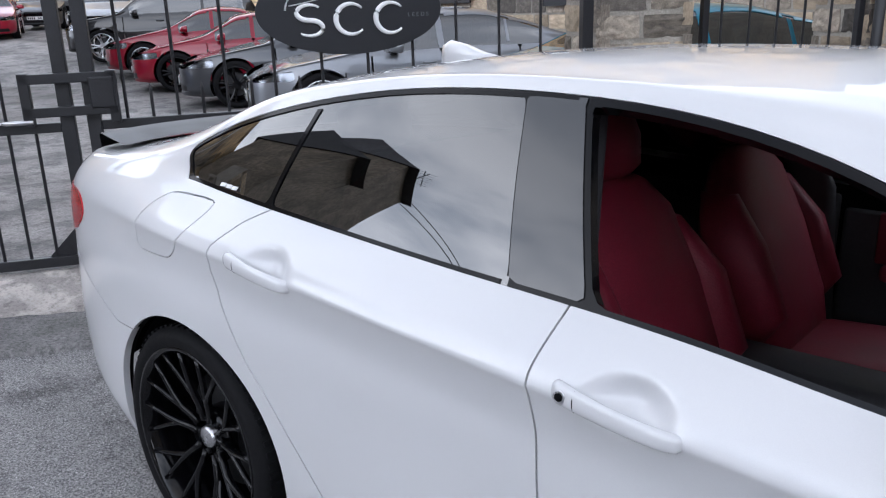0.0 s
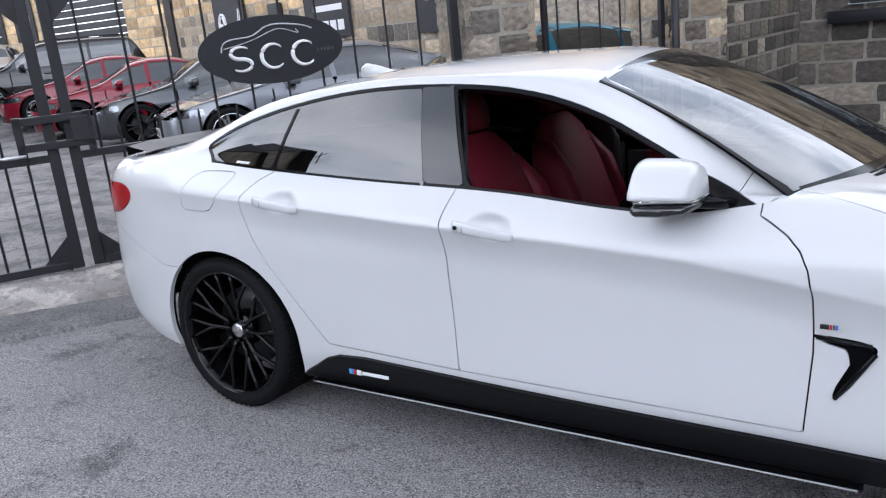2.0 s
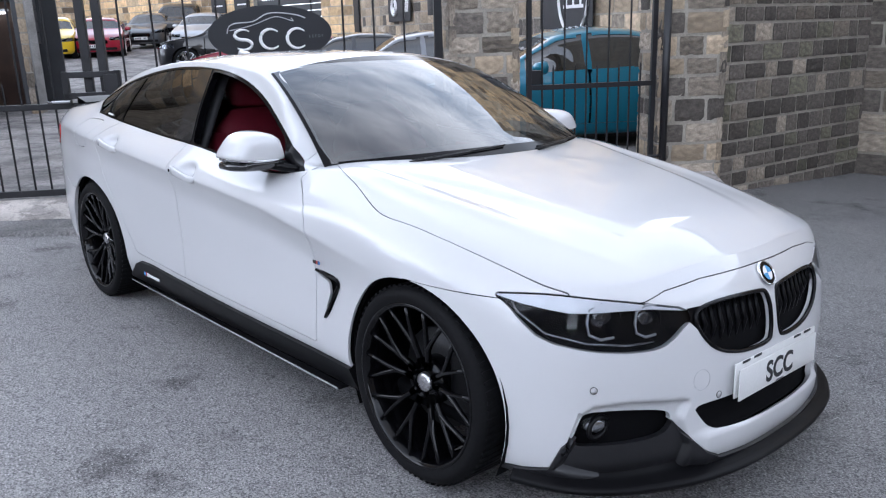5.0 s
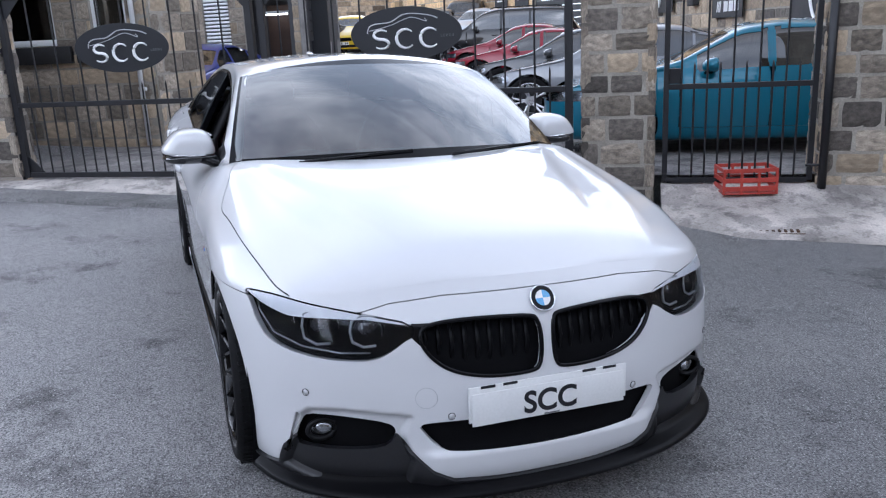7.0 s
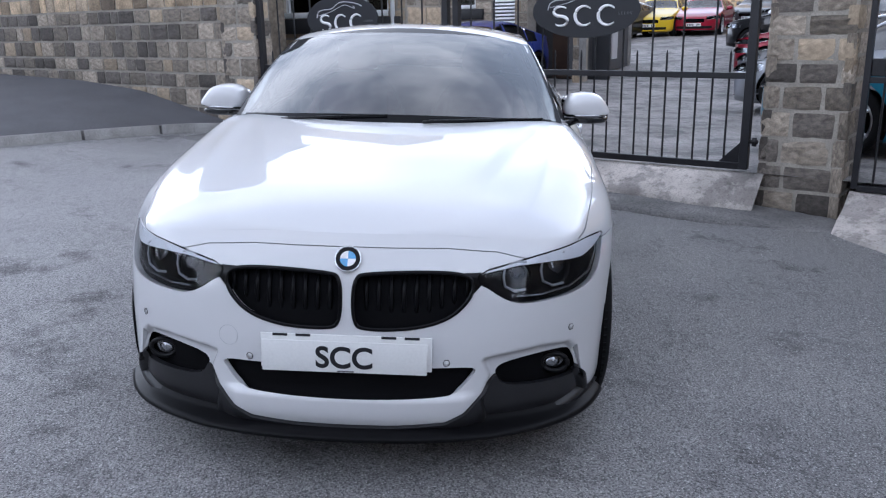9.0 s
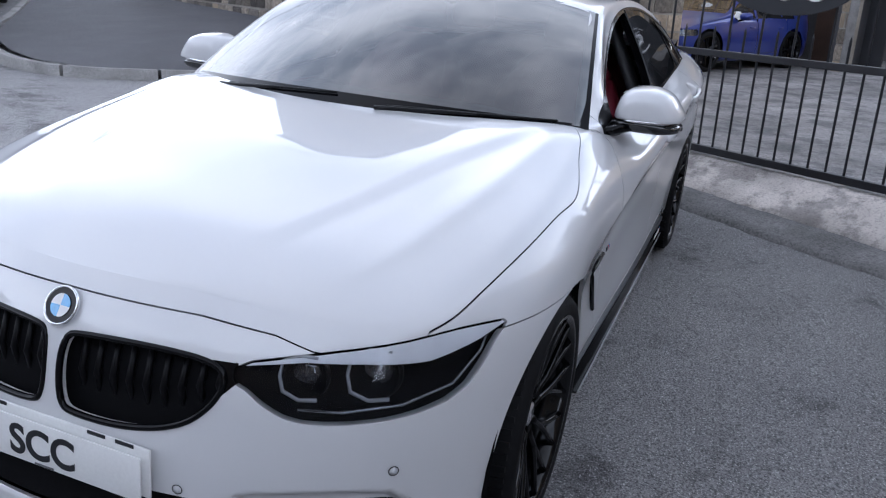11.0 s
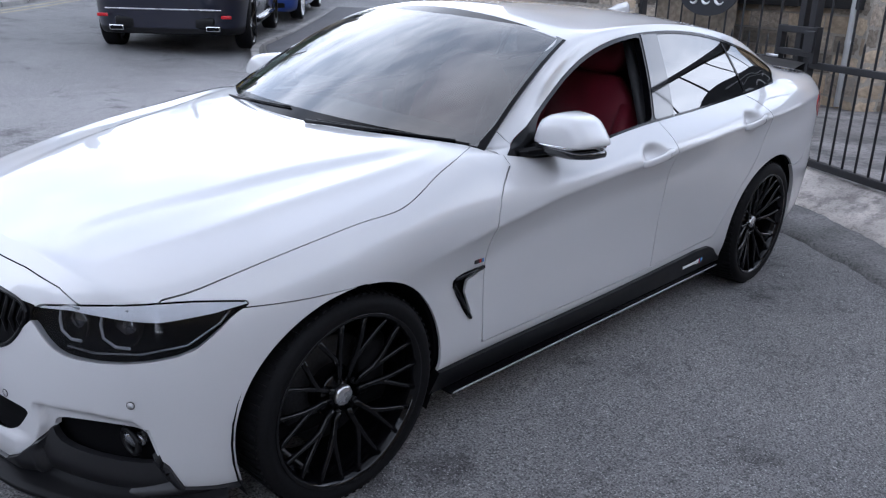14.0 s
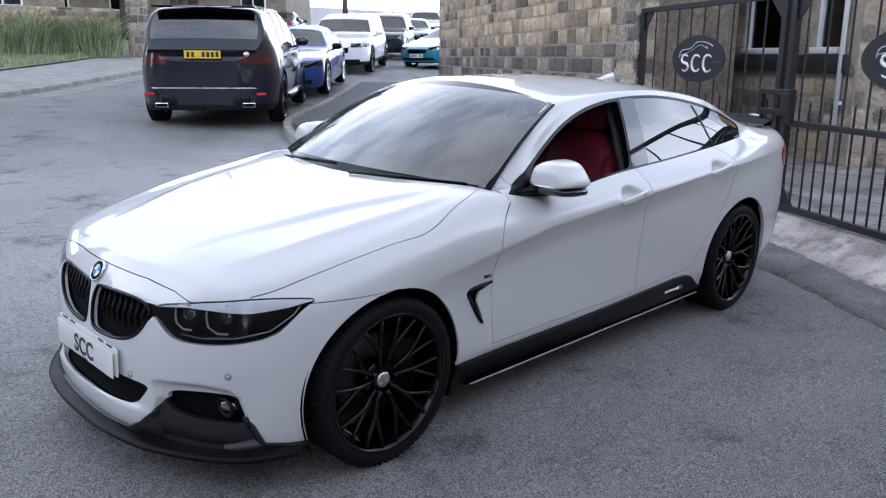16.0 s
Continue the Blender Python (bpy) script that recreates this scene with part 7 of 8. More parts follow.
M["car glass"] = glass("car windscreen glass", (0.22, 0.25, 0.25), ior=2.8)
M["dark tail"] = material("smoked tail lamp lens", (0.07, 0.006, 0.010), 0.2, vary=0.2, coat=0.4)
TEAL = paint("teal metallic paint", (0.008, 0.16, 0.25))
SILVER = paint("silver metallic paint", (0.42, 0.43, 0.45), 0.5)
GREY = paint("dark grey metallic paint", (0.06, 0.063, 0.07), 0.4)
MIDGREY = paint("mid grey metallic paint", (0.20, 0.21, 0.23), 0.4)
RED = paint("deep red paint", (0.25, 0.004, 0.020), 0.1)
BLACK = paint("black paint", (0.010, 0.010, 0.012), 0.1)
NAVY = paint("dark navy paint", (0.007, 0.008, 0.018), 0.0)
BLUE = paint("royal blue paint", (0.025, 0.06, 0.27), 0.3)
PURPLE = paint("violet blue paint", (0.03, 0.05, 0.26), 0.3)
YELLOW = paint("bright yellow paint", (0.62, 0.42, 0.01), 0.0)
PLAIN_WHITE = paint("white car paint", (0.72, 0.72, 0.72), 0.0)


def yard_height(t, off):
    return yard_z(t, off)


def in_yard(t, off, heading, wb=2.7):
    """Pose on the yard for a car's middle at t, off; heading in degrees from the gate line."""
    a = GATE_TURN + radians(heading)
    p = at_gate(t, off)
    d = Vector((math.cos(a), math.sin(a), 0))

    def hz(q):
        v = q - GP
        return yard_height(v.dot(GD), v.dot(GN))
    zf, zr = hz(p + d * wb / 2), hz(p - d * wb / 2)
    return pose(p.x, p.y, (zf + zr) / 2, 0, -math.degrees(math.atan2(zf - zr, wb)), math.degrees(a))


def on_street(x, y, deg, wb=2.8):
    d = Vector((math.cos(radians(deg)), math.sin(radians(deg)), 0))
    zf, zr = ground_z(x + d.x * wb / 2, y + d.y * wb / 2), ground_z(x - d.x * wb / 2, y - d.y * wb / 2)
    return pose(x, y, (zf + zr) / 2, 0, -math.degrees(math.atan2(zf - zr, wb)), deg)


ROW = "cars parked in a row in the yard"
street_car("teal metallic two-door coupe behind the gates", TEAL, in_yard(-1.82, -2.42, 0), 4.64, 1.84, 1.39, "coupe", group=ROW)
street_car("mid grey saloon with silver alloy wheels in the yard", MIDGREY, in_yard(-0.45, -6.1, 0), 4.65, 1.84, 1.44, "saloon", group=ROW)
street_car("dark grey saloon with black wheels in the yard", GREY, in_yard(0.45, -9.3, 0), 4.65, 1.84, 1.43, "saloon", M["rim"], group=ROW)
street_car("deep red coupe with black wheels in the yard", RED, in_yard(1.5, -12.2, 0), 4.4, 1.83, 1.40, "coupe", M["rim"], group=ROW)
street_car("deep red hatchback in the yard row", RED, in_yard(2.2, -14.6, 0), 4.4, 1.83, 1.42, "coupe", group=ROW)
street_car("black off-road car with roof rails in the yard", BLACK, in_yard(3.2, -17.6, 0), 4.7, 1.92, 1.70, "suv", group=ROW, rails=True)
street_car("violet blue saloon parked beside the stone house", PURPLE, in_yard(8.4, -8.6, 90), 4.3, 1.80, 1.45, "coupe", M["rim"])
FAR = "cars parked at the far end of the yard"
for lab, mt, t, off, hd, L_, w_, h_, st in (
        ("silver hatchback facing the gates in the yard", SILVER, 5.2, -25.6, 84, 4.3, 1.80, 1.43, "coupe"),
        ("black off-road car at the back of the yard", BLACK, 6.9, -31.6, 86, 4.8, 1.98, 1.80, "suv"),
        ("dark saloon at the back of the yard", GREY, 8.0, -30.4, 88, 4.6, 1.82, 1.43, "saloon"),
        ("red coupe with silver wheels facing the gates", RED, 9.0, -25.6, 98, 4.2, 1.83, 1.36, "coupe"),
        ("bright yellow hatchback facing the gates in the yard", YELLOW, 10.5, -25.0, 98, 4.2, 1.80, 1.42, "coupe"),
        ("black saloon parked beside the dark cabin", BLACK, 11.4, -22.3, 84, 4.7, 1.85, 1.43, "saloon")):
    street_car(lab, mt, in_yard(t, off, hd), L_, w_, h_, st, group=FAR, fine=False)

street_car("dark navy off-road car with a black spoiler on the street", NAVY, on_street(-4.35, -9.72, 228.7), 4.88, 2.09, 1.80, "suv", M["rim"], tail_extras=True)
street_car("royal blue saloon with black mirrors on the street", BLUE, on_street(-8.05, -13.05, 45), 4.7, 1.82, 1.43, "saloon", nose_black=True)
street_car("white off-road car with dark wheels on the street", PLAIN_WHITE, on_street(-13.0, -17.35, 42), 5.0, 1.97, 1.67, "suv", M["rim"])
street_car("black off-road car parked up the street", BLACK, on_street(-18.7, -22.0, 42), 4.7, 1.90, 1.68, "suv")
street_car("black saloon parked up the street", BLACK, on_street(-25.2, -27.4, 42), 4.7, 1.85, 1.43, "saloon", fine=False)
street_car("white van parked up the street", PLAIN_WHITE, on_street(-31.0, -32.5, 42), 4.9, 1.95, 1.9, "suv", fine=False)
street_car("bright teal coupe behind the wall's end", TEAL, on_street(-17.9, -17.6, 12), 4.5, 1.83, 1.40, "coupe", fine=False)
street_car("grey car parked across the street", GREY, on_street(-18.5, -29.0, 227), 4.4, 1.80, 1.45, "coupe", fine=False)
street_car("red car parked across the street", RED, on_street(-14.8, -24.9, 227), 4.3, 1.80, 1.46, "coupe", fine=False)


# ---------------------------------------------------------------- buildings in the yard
M["white frame"] = material("white window paint", (0.72, 0.73, 0.74), 0.4, vary=0.06)
M["brown wood"] = material("dark brown door wood", (0.055, 0.030, 0.020), 0.5, vary=0.3, scale=3, fine=40, bump=0.2)
M["black band"] = material("black painted stone", (0.022, 0.022, 0.024), 0.6, vary=0.3, scale=6, bump=0.4)
M["cladding"] = material("dark grey cladding", (0.055, 0.057, 0.062), 0.55, vary=0.15, scale=1.5)
M["shutter"] = material("dark shutter steel", (0.035, 0.036, 0.040), 0.5, vary=0.2, scale=2)
M["slate"] = material("grey roof slate", (0.075, 0.075, 0.082), 0.7, vary=0.3, scale=3, fine=30, bump=0.5, random_tint=0.3)
M["window glass"] = glass("house window glass", (0.55, 0.57, 0.58), ior=1.7)
M["grass"] = material("grass blade", (0.30, 0.34, 0.19), 0.7, vary=0.4, scale=30)
gn, gl = M["grass"].node_tree.nodes, M["grass"].node_tree.links
each, span, mul = gn.new("ShaderNodeNewGeometry"), gn.new("ShaderNodeMapRange"), gn.new("ShaderNodeMixRGB")
span.inputs["To Min"].default_value, span.inputs["To Max"].default_value = 0.45, 1.35
mul.blend_type, mul.inputs["Fac"].default_value = "MULTIPLY", 1
gl.new(each.outputs["Random Per Island"], span.inputs["Value"])
gl.new(gn["Principled BSDF"].inputs["Base Color"].links[0].from_socket, mul.inputs["Color1"])
gl.new(span.outputs["Result"], mul.inputs["Color2"])
gl.new(mul.outputs["Color"], gn["Principled BSDF"].inputs["Base Color"])
M["flower"] = material("red flower", (0.42, 0.05, 0.05), 0.6, vary=0.3, scale=30)
M["bark"] = material("tree bark", (0.10, 0.075, 0.055), 0.9, vary=0.4, scale=12, bump=0.8)
M["leaf"] = material("tree leaf", (0.055, 0.095, 0.030), 0.6, vary=0.45, scale=8)
M["yellow line"] = material("worn yellow road paint", (0.44, 0.39, 0.26), 0.8, vary=0.4, scale=5, fine=60, second=(0.24, 0.21, 0.14))
M["lit tube"] = glow("lit tube lamp", (1.0, 0.97, 0.9), 6.0)
TAN = (("stone", 3), ("dark stone", 1), ("tan stone", 7))
HOUSE = (("stone", 6), ("dark stone", 0), ("tan stone", 6))


def wall_window(parent_pose, x, z, w, h, label, sill=True, band=True):
    """A sash window in a wall opening; parent_pose as for the wall, x and z its lower left corner."""
    wd = thing("window", label, "window", parent_pose @ Matrix.Translation((x, 0.10, z)), kind="structure")
    fr = bmesh.new()
    t = 0.06
    for sx, sz_, cx, cz in ((w, t, w / 2, t / 2), (w, t, w / 2, h - t / 2), (t, h - 2 * t, t / 2, h / 2), (t, h - 2 * t, w - t / 2, h / 2), (w - 2 * t, 0.05, w / 2, h * 0.52)):
        box(sx, 0.07, sz_, (cx, 0, cz), bm=fr)
    part("window_frame", fr, M["white frame"], wd, smooth=False)
    for z0, z1 in ((t, h * 0.52 - 0.025), (h * 0.52 + 0.025, h - t)):
        pn = part("pane", box(w - 2 * t, 0.006, z1 - z0, (w / 2, 0.01, (z0 + z1) / 2)), M["window glass"], wd, smooth=False)
        pn.visible_shadow = False
    # near-black board whose colour stands for the shade of the room inside
    part("room_back", box(w + 0.5, 0.05, h + 0.5, (w / 2, 0.75, h / 2)), M["interior"], wd, "dark board behind the glass in place of an unlit room", smooth=False)
    if sill:
        part("window_sill", box(w + 0.02, 0.16, 0.09, (w / 2, -0.06, 0.035), 0.008), M["white frame"], wd, "white painted sill")
    if band:
        part("sill_band", box(w + 0.50, 0.10, 0.24, (w / 2, -0.13, -0.14), 0.01), M["black band"], wd, "black painted stone band under the sill")
    return wd


# stone house beside the gate
h0, h1 = at_gate(13.4, -3.2), at_gate(6.08, -3.2)
house_pose = turned(h0.x, h0.y, 0.0, math.degrees(math.atan2(-GD.y, -GD.x)))
hx = lambda t: 13.4 - t
stone_wall("wall_house", h0.x, h0.y, h1.x, h1.y, 0.0, 5.6, 0.35, 31, "stone house front with black window bands", (0.20, 0.30), (0.28, 0.62), HOUSE, 300, 0.05,
           holes=((hx(8.74), hx(7.62), 1.56, 3.3), (hx(7.02), hx(6.45), 1.56, 3.3), (hx(11.80), hx(10.72), 0.12, 2.5)))
wall_window(house_pose, hx(8.74), 1.56, 1.12, 1.74, "white window with a red panel behind the glass")
wall_window(house_pose, hx(7.02), 1.56, 0.57, 1.74, "narrow white window in the stone house")
red_p = thing("display_panel", "red display panel standing behind the window", "panel", house_pose @ Matrix.Translation((hx(7.92), 0.32, 1.60)))
part("panel", box(0.20, 0.04, 1.3, (0, 0, 0.65), 0.01), M["badge red"], red_p)
part("panel_edge", box(0.05, 0.045, 1.3, (0.125, 0, 0.65), 0.01), M["white frame"], red_p)
pipe = thing("downpipe", "white rainwater pipe on the stone house", "downpipe", house_pose @ Matrix.Translation((hx(6.30), -0.07, 0.1)))
part("pipe", cyl(0.035, 5.2, (0, 0, 2.6), n=14), M["white frame"], pipe)
for z in (0.8, 2.4, 4.0):
    part("bracket", box(0.11, 0.05, 0.05, (0, 0.02, z), 0.004), M["white frame"], pipe)
door = thing("door", "dark brown panelled door in a white frame", "door", house_pose @ Matrix.Translation((hx(11.80), 0.08, 0.12)), kind="structure")
part("door_leaf", box(0.96, 0.05, 2.3, (0.54, 0, 1.15), 0.004), M["brown wood"], door, smooth=False)
for cx in (0.32, 0.76):
    for cz, hh in ((0.5, 0.7), (1.45, 0.95)):
        part("door_panel", box(0.30, 0.02, hh, (cx, -0.03, cz), 0.008), M["brown wood"], door)
for cx in (0.03, 1.05):
    part("door_frame", box(0.07, 0.10, 2.38, (cx, -0.02, 1.19), 0.005), M["white frame"], door, smooth=False)
e0 = at_gate(6.08, -3.2)
stone_wall("wall_house_end", e0.x, e0.y, *at_gate(6.08, -4.6).xy, 0.0, 5.6, 0.3, 32, "plain end wall of the stone house", (0.20, 0.30), (0.28, 0.6), HOUSE, 60)

# back building with the doorway and the louvre
b0, b1 = at_gate(14.5, -10.4), at_gate(6.75, -10.4)
back_pose = turned(b0.x, b0.y, 0.0, math.degrees(math.atan2(-GD.y, -GD.x)))
bx = lambda t: 14.5 - t
stone_wall("wall_back", b0.x, b0.y, b1.x, b1.y, 0.0, 6.0, 0.4, 33, "stone back building with an open doorway", (0.22, 0.32), (0.35, 0.75), HOUSE, 120,
           holes=((bx(10.66), bx(9.62), 1.80, 3.4), (bx(9.15), bx(8.50), 0.9, 3.4), (bx(8.14), bx(6.95), 0.05, 2.7)))
wall_window(back_pose, bx(10.66), 1.80, 1.04, 1.58, "white window in the back building")
lv = thing("louvre_panel", "white louvred vent panel in the wall", "louvre", back_pose @ Matrix.Translation((bx(9.15), 0.06, 0.9)))
part("back_board", box(0.65, 0.02, 2.5, (0.325, 0.06, 1.25)), M["shutter"], lv, smooth=False)
for k in range(30):
    part("slat", box(0.61, 0.05, 0.05, (0.325, 0, 0.06 + 0.082 * k), 0.004, turn=Matrix.Rotation(radians(-25), 4, "X")), M["white frame"], lv, smooth=False)
dw = thing("door", "brown inner door under a lit tube in the doorway", "door", back_pose @ Matrix.Translation((bx(8.14), 0.9, 0.1)), kind="structure")
part("door_leaf", box(0.75, 0.05, 2.2, (0.58, 0, 1.1), 0.004), M["brown wood"], dw, smooth=False)
part("back_wall", box(2.2, 0.05, 2.9, (0.6, 0.06, 1.4)), M["shutter"], dw, smooth=False)
tl = thing("tube_lamp", "lit white tube lamp in the doorway", "lamp", back_pose @ Matrix.Translation((bx(7.62), 0.62, 2.08)))
part("tube", cyl(0.018, 0.62, (0, 0, 0), "X", 10), M["lit tube"], tl)
part("housing", box(0.68, 0.06, 0.05, (0, 0, 0.05), 0.005), M["white frame"], tl)

# dark clad cabin
c0, c1 = at_gate(6.72, -10.45), at_gate(7.55, -15.0)
cab = thing("cabin", "dark grey clad cabin with a shuttered side", "cabin", Matrix.Translation((0, 0, 0)))
dv = (c1 - c0)
nrm_ = Vector((-dv.y, dv.x, 0)).normalized()
if nrm_.dot(GD) < 0:
    nrm_ = -nrm_
ang = math.atan2(dv.y, dv.x)
mid = (c0 + c1) / 2 + nrm_ * 0.16
part("wall", box(dv.length, 0.3, 5.6, (0, 0, 3.0), 0.02), M["cladding"], cab, smooth=False).matrix_local = Matrix.Translation((mid.x, mid.y, 0)) @ Matrix.Rotation(ang, 4, "Z")
side_mid = (c0 + c1) / 2 - nrm_ * 0.03
for k in range(18):
    part("cladding_board", box(dv.length * 0.98, 0.03, 0.22, (0, 0, 1.55 + 0.235 * k), 0.006), M["cladding"], cab, smooth=False).matrix_local = Matrix.Translation((side_mid.x, side_mid.y, 0)) @ Matrix.Rotation(ang, 4, "Z")
part("corner_post", box(0.12, 0.12, 5.6, (c1.x, c1.y, 3.0), 0.01), M["kerb stone"], cab)
part("corner_post", box(0.16, 0.16, 5.6, (c0.x, c0.y, 3.0), 0.01), M["kerb stone"], cab)
part("pale_board", box(0.55, 0.03, 0.9, (0, -0.05, 0.95), 0.005), M["sign silver"], cab, "pale board leaning on the cabin", smooth=False).matrix_local = Matrix.Translation(((c0 * 0.45 + c1 * 0.55) - nrm_ * 0.06)) @ Matrix.Rotation(ang, 4, "Z")

# tan stone showroom front
FA, FB = Vector((-21.0, 15.23, 0)), Vector((-2.27, 8.09, 0))
flen = (FB - FA).length
fdeg = math.degrees(math.atan2(FB.y - FA.y, FB.x - FA.x))
fpose = turned(FA.x, FA.y, 0.1, fdeg)
stone_wall("wall_showroom", FA.x, FA.y, FB.x, FB.y, -0.1, 7.2, 0.4, 41, "tan stone showroom front with black banners", (0.26, 0.36), (0.35, 0.8), TAN, 300, 0.05)
SA = Vector((-46.0, 13.9, 0))
spose = turned(SA.x, SA.y, 0.5, math.degrees(math.atan2(FA.y - SA.y, FA.x - SA.x)))
stone_wall("wall_garage", SA.x, SA.y, FA.x, FA.y, 0.5, 7.0, 0.4, 42, "tan stone wall with a dark garage door", (0.28, 0.38), (0.4, 0.9), TAN, 0, 0.05, holes=((18.3, 22.9, 0.1, 3.6), (13.0, 14.3, 4.2, 5.4)))
gd_ = thing("garage_door", "wide dark steel garage door", "garage door", spose @ Matrix.Translation((20.6, 0.2, 0.1)), kind="structure")
for k in range(14):
    part("slat", box(4.6, 0.04, 0.235, (0, 0, 0.125 + 0.25 * k), 0.01), M["shutter"], gd_, smooth=False)
lint = thing("lintel", "black painted lintel over the garage door", "lintel", spose @ Matrix.Translation((20.6, -0.05, 3.85)), kind="structure")
part("beam", box(5.2, 0.14, 0.35, (0, 0, 0), 0.01), M["black band"], lint)
wall_window(spose, 13.0, 4.2, 1.3, 1.2, "white window high in the tan wall", band=False)
for x, z in ((17.5, 1.95), (15.6, 1.95)):
    sb = thing("wall_sign", "black sign with pale marks on the tan wall", "sign", spose @ Matrix.Translation((x, -0.06, z)))
    part("board", box(1.2, 0.03, 1.5, (0, 0, 0.75), 0.006), M["sign black"], sb, smooth=False)
    for cx in (-0.28, 0.0, 0.28):
        part("mark", box(0.17, 0.006, 0.26, (cx, -0.018, 0.82), 0.002), M["sign white"], sb, smooth=False)
    part("mark", box(0.7, 0.006, 0.06, (0, -0.018, 0.3), 0.002), M["sign white"], sb, smooth=False)
stone_wall("wall_yard_end", -46.0, -12.0, -46.0, 13.9, 0.5, 6.5, 0.4, 43, "pale coursed wall at the yard's end", (0.28, 0.36), (0.5, 1.0), (("stone", 5), ("tan stone", 4)), 0, 0.05)


def ring(r, w, parent, x, z, mat, name="ring_mark", a0=0.0, a1=2 * math.pi, n=32):
    pts = [(x + r * math.cos(a), -0.022, z + r * math.sin(a)) for a in np.linspace(a0, a1, n)]
    return part(name, tube(pts, w, 6), mat, parent)


def banner(s, z0, w, h, label, kind_):
    """A tall black banner with plain emblem shapes on the showroom front; s metres from the near end."""
    b = thing("banner", label, "banner", fpose @ Matrix.Translation((flen - s, -0.09, z0 - 0.1)), "banners on the showroom")
    part("sheet", box(w, 0.012, h, (0, 0, h / 2), 0.003), M["sign black"], b, smooth=False)
    for sx in (-1, 1):
        part("edge_rail", box(0.025, 0.02, h, (sx * w / 2, 0, h / 2), 0.004), M["satin"], b, smooth=False)
    wh = M["sign white"]
    if kind_ == "quarters":
        for cx, cz, r in ((-0.12, h - 1.05, 0.62), (-0.45, 0.42, 0.24)):
            ring(r, 0.035, b, cx, cz, wh)
            ring(r * 0.66, 0.018, b, cx, cz, wh)
            for sx, sz_ in ((1, 1), (-1, -1)):
                part("quarter_mark", prism([(0, 0)] + [(sx * r * 0.62 * math.cos(a), sz_ * r * 0.62 * math.sin(a)) for a in np.linspace(0, math.pi / 2, 10)], 0.008), wh, b, smooth=False).matrix_local = Matrix.Translation((cx, -0.012, cz))
        for k in range(5):
            part("letter_bar", box(0.24, 0.008, 0.17, (w / 2 - 0.24, -0.012, h - 0.55 - 0.26 * k), 0.002), wh, b, smooth=False)
        for k in range(3):
            part("stripe_mark", box(0.06, 0.008, 0.5, (w / 2 - 0.40 + 0.11 * k, -0.012, 0.5), 0.002, turn=Matrix.Rotation(radians(14), 4, "Y")), wh, b, smooth=False)
    elif kind_ == "star":
        for cx, cz, r in ((0.12, h - 0.72, 0.58), (0.0, 1.12, 0.27)):
            ring(r, 0.03, b, cx, cz, wh)
            for k in range(3):
                a = math.pi / 2 + k * 2 * math.pi / 3
                n_ = Vector((-math.sin(a), math.cos(a))) * r * 0.13
                tip_ = (r * math.cos(a), r * math.sin(a))
                part("ray_mark", prism([(n_.x, n_.y), (-n_.x, -n_.y), tip_], 0.008), wh, b, smooth=False).matrix_local = Matrix.Translation((cx, -0.012, cz))
        for k in range(8):
            part("letter_bar", box(0.20, 0.008, 0.15, (-w / 2 + 0.20, -0.012, h - 0.5 - 0.23 * k), 0.002), wh, b, smooth=False)
        part("word_bar", box(1.3, 0.008, 0.13, (0.1, -0.012, 0.62), 0.002), wh, b, smooth=False)
        for k in range(3):
            part("letter_bar", box(0.26, 0.008, 0.22, (-0.05 + 0.34 * k, -0.012, 0.24), 0.002), wh, b, smooth=False)
        for k in range(3):
            part("stripe_mark", box(0.05, 0.008, 0.24, (-0.62 + 0.10 * k, -0.012, 0.24), 0.002, turn=Matrix.Rotation(radians(14), 4, "Y")), wh, b, smooth=False)
    else:
        # upright oval with a three-pronged mark, and a larger one beside it cut by the edge
        for cx, cz, r in ((-0.58, 0.95, 0.36), (0.30, 0.62, 0.72)):
            pts = [(cx + r * 0.75 * math.cos(a), -0.022, cz + r * math.sin(a)) for a in np.linspace(0, 2 * math.pi, 36)]
            part("oval_mark", tube(pts, 0.03, 6), wh, b)
            for dx in (-0.35, 0, 0.35):
                part("prong_mark", prism([(dx * r - 0.03, -r * 0.3), (dx * r + 0.03, -r * 0.3), (dx * r * 1.2 + 0.03, r * 0.35), (dx * r * 1.2 + 0.10, r * 0.35), (dx * r * 1.2, r * 0.65), (dx * r * 1.2 - 0.10, r * 0.35), (dx * r * 1.2 - 0.03, r * 0.35)], 0.008), wh, b, smooth=False).matrix_local = Matrix.Translation((cx, -0.012, cz))
            part("base_mark", box(r * 1.0, 0.008, 0.06, (cx, -0.012, cz - r * 0.32), 0.002), wh, b, smooth=False)
    return b


banner(14.9, 1.75, 2.1, 4.0, "black banner with a quartered white roundel", "quarters")
banner(9.35, 1.52, 2.0, 4.2, "black banner with white star rings", "star")
banner(4.85, 1.42, 1.95, 2.6, "black banner with white oval and prong marks", "oval")
for s_, z_, w_, h_ in ((20.5, 0.9, 1.9, 2.6),):
    dd = thing("door", "black double door with pale marks", "door", fpose @ Matrix.Translation((flen - s_, -0.06, z_ - 0.1)), kind="structure")
    for sx in (-1, 1):
        part("door_leaf", box(w_ / 2 - 0.02, 0.05, h_, (sx * w_ / 4, 0, h_ / 2), 0.006), M["sign black"], dd, smooth=False)
lb = thing("letter_box", "small black box on the showroom wall", "box", fpose @ Matrix.Translation((flen - 11.9, -0.10, 1.75)))
part("case", box(0.55, 0.16, 0.6, (0, 0, 0.3), 0.02), M["black band"], lb)

